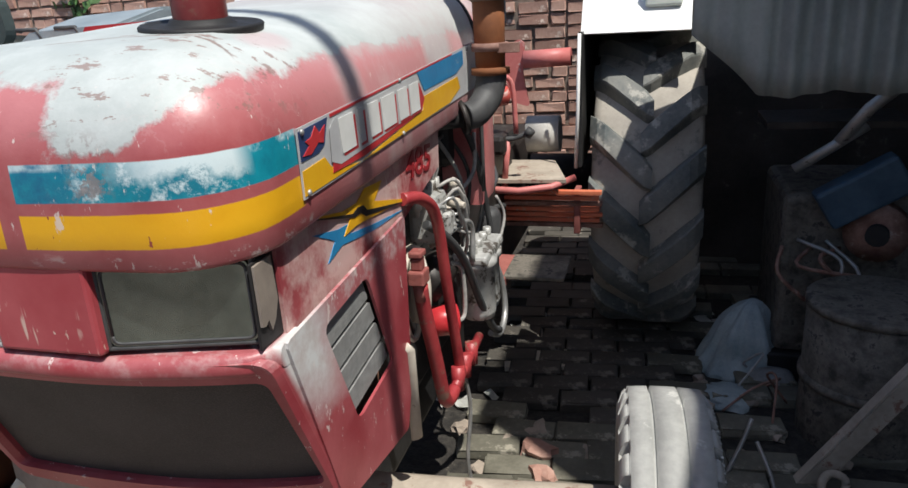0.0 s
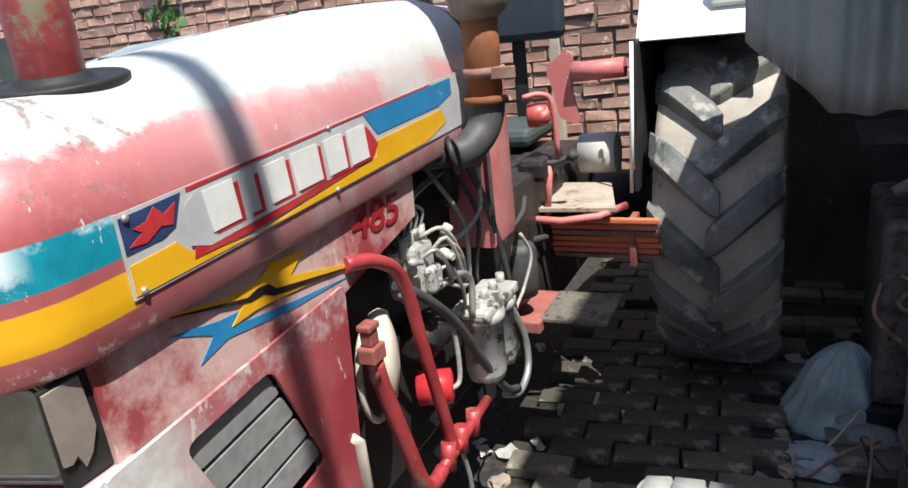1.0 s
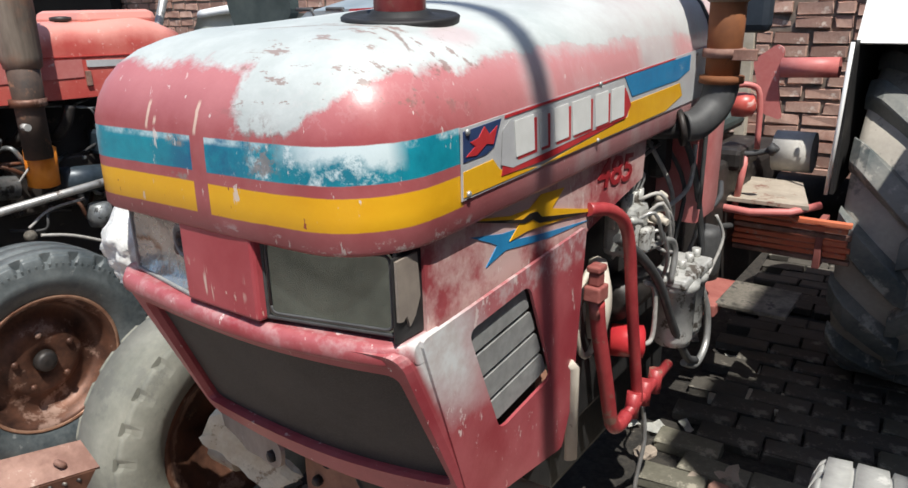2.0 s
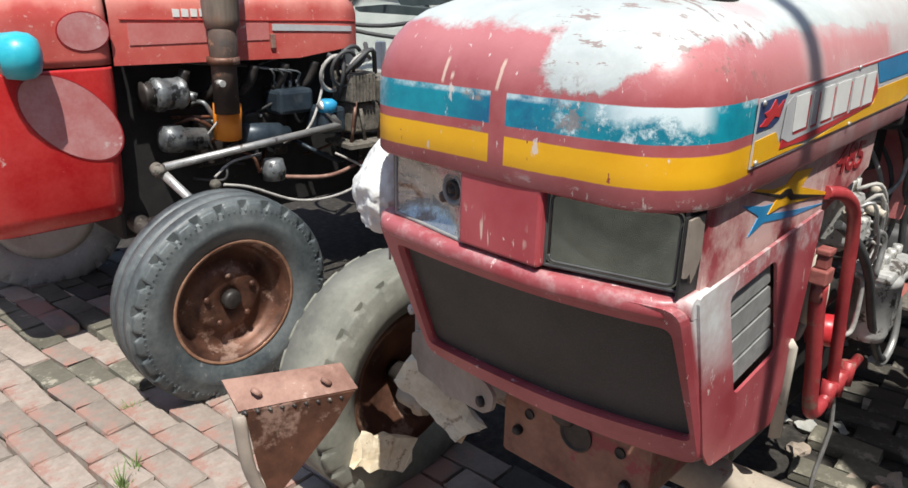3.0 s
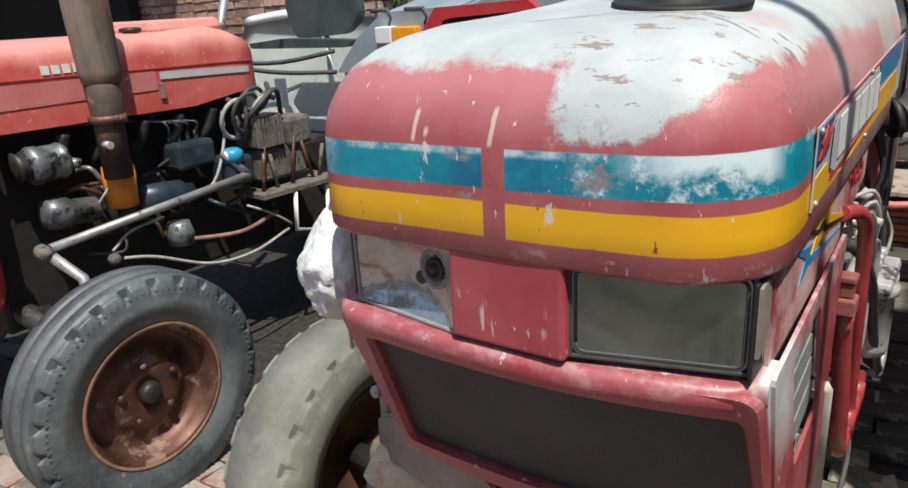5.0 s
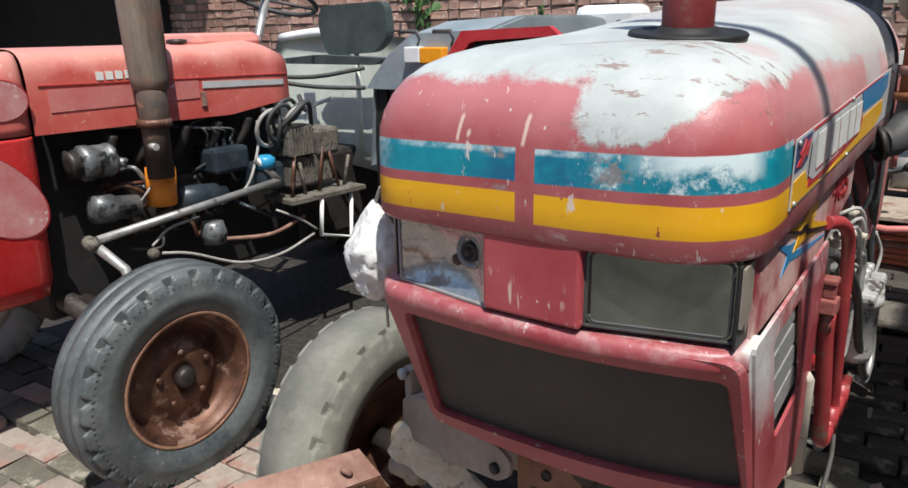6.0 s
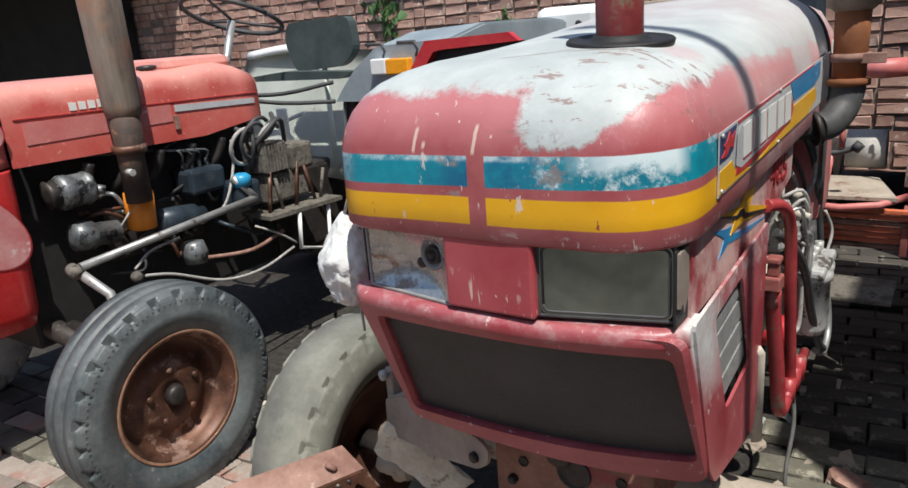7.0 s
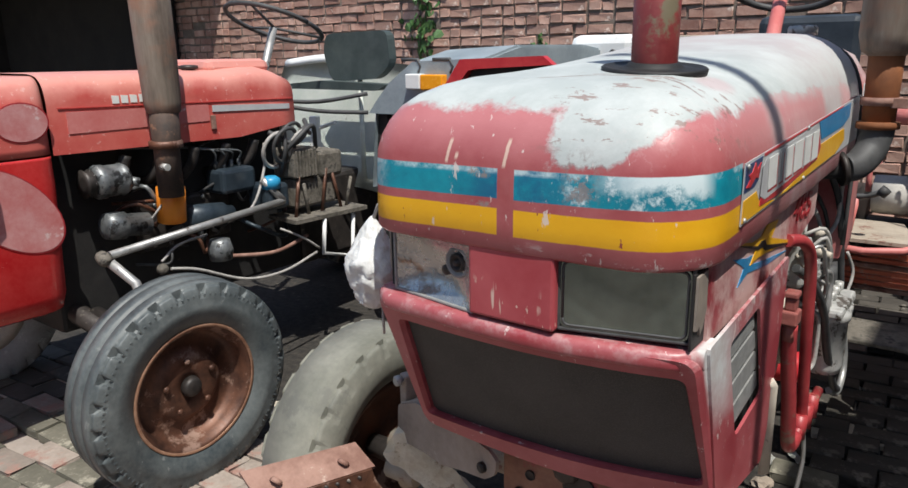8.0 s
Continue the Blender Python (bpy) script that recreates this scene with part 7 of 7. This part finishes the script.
# sacks, rags, rubble, litter
def heap(name, c, r, h, mat, label, cat, seed):
    bm = bmesh.new()
    n = 26
    verts = []
    for j in range(9):
        t = j / 8
        ring = []
        for i in range(n):
            a = 2 * math.pi * i / n
            fold = 1 + 0.22 * math.sin(a * 5 + seed) * (1 - t) + 0.18 * noise.noise(V(math.cos(a) * 2, math.sin(a) * 2, t * 3 + seed))
            rr = r * (1 - t ** 2.4) ** 0.55 * (0.62 + 0.38 * fold) * (1 + 0.34 * noise.noise(V(math.cos(a) * 3.5, math.sin(a) * 3.5, t * 5 + seed * 3))) + 0.004
            ring.append(bm.verts.new((rr * math.cos(a), rr * 0.8 * math.sin(a), h * t ** 0.9)))
        verts.append(ring)
    for a, b in zip(verts, verts[1:]):
        for i in range(n):
            bm.faces.new((a[i], a[(i + 1) % n], b[(i + 1) % n], b[i])).smooth = True
    bm.faces.new(verts[0][::-1])
    bm.faces.new(verts[-1])
    return solid(name, bm, mat, label, cat, m=Matrix.Translation(c))


def sack(m):
    """Slumped woven sack: a gathered neck over a pleated body, with a torn flap."""
    ob = thing("sack", "slumped blue-grey woven sack on the bricks", "sack", m=m)
    bm = bmesh.new()
    rings = []
    for j in range(15):
        t = j / 14
        ring = []
        for i in range(72):
            a = 2 * math.pi * i / 72
            pleat = 0.10 * math.sin(7 * a + 1.5 * math.sin(2 * a)) + 0.07 * math.sin(13 * a + 4 * t)
            lump = 0.30 * noise.noise(V(math.cos(a) * 1.6, math.sin(a) * 1.6, t * 2.2 + 4.0))
            r = 0.19 * (1 - t) ** 0.62 * (1 + lump + pleat * (0.35 + t)) + 0.018
            ring.append(bm.verts.new((r * math.cos(a) + 0.03 * t, 0.8 * r * math.sin(a), 0.31 * t ** 0.95)))
        rings.append(ring)
    for a, b in zip(rings, rings[1:]):
        for i in range(72):
            bm.faces.new((a[i], a[(i + 1) % 72], b[(i + 1) % 72], b[i])).smooth = True
    bm.faces.new(rings[0][::-1])
    bm.faces.new(rings[-1])
    for name, g, mat in (("body", bm, M["bluebag"]), ("neck_tie", tube([(0.03 + 0.034 * math.cos(a), 0.030 * math.sin(a), 0.285 + 0.004 * math.sin(2 * a)) for a in (2 * math.pi * i / 16 for i in range(17))], 0.005, 6), M["wire"])):
        part(name, g, mat, ob)


sack(pose(1.18, 2.30, -0.012, 0, 0, 25))
heap("rag", (1.10, 2.0, -0.022), 0.12, 0.07, M["bluebag"], "pale blue rag dropped on the floor bricks", "rag", 2.0)
heap("rag", (1.28, 2.15, -0.022), 0.10, 0.09, M["slat"], "grey greasy rag on the floor", "rag", 3.0)
rnd = random.Random(11)
shard("brick_piece", (0.44, 1.45, 0.035), (0.10, 0.07, 0.06), M["brick"], "broken pink brick lying by the wheel", "brick", 17)
shard("brick_piece", (0.47, 1.33, 0.03), (0.08, 0.06, 0.05), M["brick"], "broken pink brick lying by the wheel", "brick", 18)
spots = [(0.40, 1.60, 0.09), (0.60, 1.50, 0.07), (0.30, 1.52, 0.07), (0.25, 1.35, 0.06), (0.12, 1.6, 0.06), (1.05, 2.25, 0.06), (1.2, 2.3, 0.07), (1.0, 1.75, 0.06), (1.12, 1.6, 0.05), (1.25, 1.75, 0.06), (0.45, 1.25, 0.07), (1.3, 2.7, 0.08), (1.4, 2.0, 0.06), (0.95, 1.5, 0.06), (-0.05, 2.62, 0.05), (0.1, 2.6, 0.04), (1.42, 1.62, 0.06), (0.2, 1.15, 0.06), (0.5, 1.1, 0.05)]
for i, (x, y, r) in enumerate(spots):
    shard("rubble", (x, y, r * 0.3 - 0.01), (r, r * 0.75, r * 0.55), M["rubble"], "broken piece of dusty brick", "rubble", i + 20)
for i in range(30):
    x, y, q = rnd.uniform(0.88, 1.55), rnd.uniform(1.35, 2.75), rnd.uniform(0.02, 0.055)
    shard("rubble", (x, y, q * 0.3), (q, q * 0.75, q * 0.55), M["rubble"], "broken piece of dusty brick", "rubble", i + 60)
for i in range(9):
    x, y = rnd.uniform(1.15, 1.55), rnd.uniform(1.9, 2.6)
    pts = [(x, y, 0.01), (x + rnd.uniform(-0.1, 0.1), y - 0.06, rnd.uniform(0.06, 0.16)), (x + rnd.uniform(-0.15, 0.2), y - 0.1, rnd.uniform(0.05, 0.22)), (x + rnd.uniform(-0.2, 0.25), y - 0.2, 0.012)]
    solid("wire_length", tube(pts, 0.005, 6, curve=5), M["wire"] if i % 2 else M["rust"], "loose bent wire among scrap", "wire", group="scrap wires")
for i in range(34):
    x, y = rnd.choice(((0.12, 1.8), (0.92, 2.65), (0.25, 2.4), (-0.02, 2.2), (0.3, 1.3), (1.1, 2.7), (-1.6, 1.2), (-1.9, 0.9), (-1.1, 1.0), (0.34, 2.3), (0.98, 2.6)))
    x, y = x + rnd.gauss(0, 0.10), y + rnd.gauss(0, 0.13)
    w, h = rnd.uniform(0.02, 0.05), rnd.uniform(0.015, 0.035)
    bm = bmesh.new()
    g = [[bm.verts.new((w * (i2 - 1.5) / 1.5 * rnd.uniform(0.8, 1.2), h * (j2 - 1), 0.006 + 0.012 * rnd.random())) for j2 in range(3)] for i2 in range(4)]
    for a, b in zip(g, g[1:]):
        for j2 in range(2):
            bm.faces.new((a[j2], b[j2], b[j2 + 1], a[j2 + 1]))
    bmesh.ops.solidify(bm, geom=bm.faces[:], thickness=0.002)
    solid("litter", bm, M["paper_white"], "torn scrap of pale paper on the floor", "litter", m=pose(x, y, 0.004, 0, 0, rnd.uniform(0, 360)))
bm = box(0.0, 0.06, 0.0, 0.16, 0.0, 0.02, 0.003)
solid("wood_offcut", bm, M["plank"], "pale wood offcut lying on the bricks", "wood", m=pose(0.25, 2.36, 0.0, 0, 0, 8))
solid("plank", box(-0.17, 0.17, -0.08, 0.08, 0, 0.025, 0.004), M["plank"], "short pale plank on the floor bricks", "plank", m=pose(0.34, 2.18, 0.0, 0, 0, 12))
solid("plank", box(-0.45, 0.45, -0.11, 0.11, 0, 0.05, 0.006), M["plank"], "sunlit pale plank lying beside the front wheel", "plank", m=pose(0.28, 1.02, 0.0, 0, 0, 16))
solid("plank", box(-0.5, 0.5, -0.05, 0.05, 0, 0.03, 0.004), M["plank"], "weathered grey plank on the ground by the tractor", "plank", m=pose(-3.0, 0.20, 0.0, 0, 0, 68))
solid("plank", box(-0.4, 0.4, -0.06, 0.06, 0, 0.025, 0.004), M["plank"], "weathered plank lying between the tractors", "plank", m=pose(-1.55, 1.15, 0.0, 0, 0, 40))
solid("plank", box(-0.35, 0.35, -0.05, 0.05, 0, 0.02, 0.004), M["plank"], "weathered plank lying between the tractors", "plank", m=pose(-1.75, 1.0, 0.0, 0, 0, 34))

# weeds
for i, (x, y, k) in enumerate(((-1.30, -0.19, 1.5), (-1.36, -0.12, 1.2), (-1.26, -0.24, 1.1), (-1.72, 0.03, 0.9), (-0.98, 0.02, 0.8))):
    weed = thing("weed", "small tuft of green grass between bricks", "weed", m=pose(x, y, -0.015), group="weeds in the yard")
    for j in range(26):
        a, h = rnd.uniform(0, 6.3), rnd.uniform(0.03, 0.09) * k
        lean = rnd.uniform(0.01, 0.05)
        part("blade", tube([(0, 0, 0), (lean * 0.4 * math.cos(a), lean * 0.4 * math.sin(a), h * 0.6), (lean * math.cos(a), lean * math.sin(a), h)], [0.003, 0.001], 4, flat=0.4), M["weed"], weed)


# ---- bricks of the back wall and of the floor ----
def brick_mesh(name, L, H, D, mat, seed):
    rnd = random.Random(seed)
    bm = box(0, L, -D, 0.0, 0, H, 0.006)
    for v in bm.verts:
        v.co += V(rnd.uniform(-1, 1), rnd.uniform(-1, 1), rnd.uniform(-1, 1)) * 0.0045
    return mesh_of(name, bm, mat)


def wall_bricks():
    L, H = 0.208, 0.068
    px, pz = 0.232, 0.087
    full = [brick_mesh("brick", L, H, 0.03, M["brick"], i) for i in range(8)]
    half = [brick_mesh("brick", L * 0.48, H, 0.03, M["brick"], 20 + i) for i in range(4)]
    rnd = random.Random(7)
    near, rest = [], bmesh.new()
    for row in range(30):
        x = -9.8 + (0 if row % 2 else 0.116)
        z = 0.05 + row * pz
        i = 0
        while x < 2.2:
            header = rnd.random() < 0.3
            if rnd.random() > 0.012:
                m = pose(x + rnd.uniform(-0.004, 0.004), WALL_Y + 0.013 + rnd.uniform(-0.009, 0.007), z + rnd.uniform(-0.007, 0.007), rnd.uniform(-1.2, 1.2), rnd.uniform(-1.8, 1.8), rnd.uniform(-2.5, 2.5))
                me = rnd.choice(half if header else full)
                seen = (-4.6 < x < -1.7 and z > 1.45) or (-0.75 < x < 0.5 and z > 0.8)
                if seen and len(near) < 300:
                    near.append((me, m))
                else:
                    tmp = bmesh.new()
                    tmp.from_mesh(me)
                    bmesh.ops.transform(tmp, matrix=m, verts=tmp.verts)
                    k = len(rest.verts)
                    vs = [rest.verts.new(v.co) for v in tmp.verts]
                    for f in tmp.faces:
                        rest.faces.new([vs[v.index] for v in f.verts])
                    tmp.free()
            x += px * (0.5 if header else 1.0)
            i += 1
    for me, m in near:
        ob = new("brick", me)
        ob.parent = back_wall
        ob.matrix_world = m
    me = bpy.data.meshes.new("brick_rest")
    rest.to_mesh(me)
    rest.free()
    me.materials.append(M["brick_rest"])
    ob = new("brick_rest", me)
    ob.parent = back_wall
    tagged(ob, kind="stuff")


def floor_bricks():
    pale_set = [brick_mesh("floor_brick", 0.222, 0.108, 0.04, M["paver"], 50 + i) for i in range(8)]
    dark_set = [brick_mesh("floor_brick", 0.222, 0.108, 0.04, M["oily"], 70 + i) for i in range(8)]
    mid = [brick_mesh("floor_brick", 0.222, 0.108, 0.04, M["dim_brick"], 90 + i) for i in range(6)]
    lay = Matrix.Rotation(-math.pi / 2, 4, "X")
    rnd = random.Random(9)
    near, rests = [], (bmesh.new(), bmesh.new(), bmesh.new())
    turn = Matrix.Rotation(radians(4), 4, "Z")
    for row in range(92):
        for col in range(38):
            x = -6.6 + col * 0.232 + (0.116 if row % 2 else 0)
            y = -4.1 + row * 0.117
            if rnd.random() < 0.03 or (x > 1.0 and y > 1.0 and rnd.random() < 0.55) or (-2.6 < x < 0.15 and y > 0.75) or (x < -2.6 and y > 0.9) or y > 4.3:
                continue
            c = turn @ V(x, y, 0)
            m = Matrix.Translation((c.x, c.y, rnd.uniform(-0.006, 0.001))) @ turn @ pose(0, 0, 0, rnd.uniform(-0.7, 0.7), rnd.uniform(-0.7, 0.7), rnd.uniform(-2.5, 2.5)) @ lay @ Matrix.Translation((0, 0, 0))
            # bricks under, behind and left of the tractors darkened for shade and oil
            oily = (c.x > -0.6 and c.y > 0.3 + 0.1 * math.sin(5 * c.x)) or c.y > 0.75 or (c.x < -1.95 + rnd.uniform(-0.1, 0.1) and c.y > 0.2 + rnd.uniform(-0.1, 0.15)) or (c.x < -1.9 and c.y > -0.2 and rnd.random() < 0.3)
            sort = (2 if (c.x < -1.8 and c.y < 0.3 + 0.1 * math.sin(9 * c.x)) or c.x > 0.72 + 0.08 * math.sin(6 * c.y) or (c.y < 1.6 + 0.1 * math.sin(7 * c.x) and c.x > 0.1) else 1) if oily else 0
            me = rnd.choice((pale_set, dark_set, mid)[sort])
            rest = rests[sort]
            seen = (0.1 < c.x < 1.25 and 1.35 < c.y < 2.6) or (-2.5 < c.x < -1.0 and -0.5 < c.y < 0.62)
            if seen and len(near) < 300:
                near.append((me, m))
            else:
                tmp = bmesh.new()
                tmp.from_mesh(me)
                bmesh.ops.transform(tmp, matrix=m, verts=tmp.verts)
                vs = [rest.verts.new(v.co) for v in tmp.verts]
                for f in tmp.faces:
                    rest.faces.new([vs[v.index] for v in f.verts])
                tmp.free()
    for me, m in near:
        ob = new("floor_brick", me)
        ob.parent = yard
        ob.matrix_world = m
    for rest, mat in zip(rests, (M["paver_rest"], M["shade_oil_rest"], M["dim_brick_rest"])):
        me = bpy.data.meshes.new("floor_brick_rest")
        rest.to_mesh(me)
        rest.free()
        me.materials.append(mat)
        ob = new("floor_brick_rest", me)
        ob.parent = yard
        tagged(ob, kind="stuff")


wall_bricks()
floor_bricks()
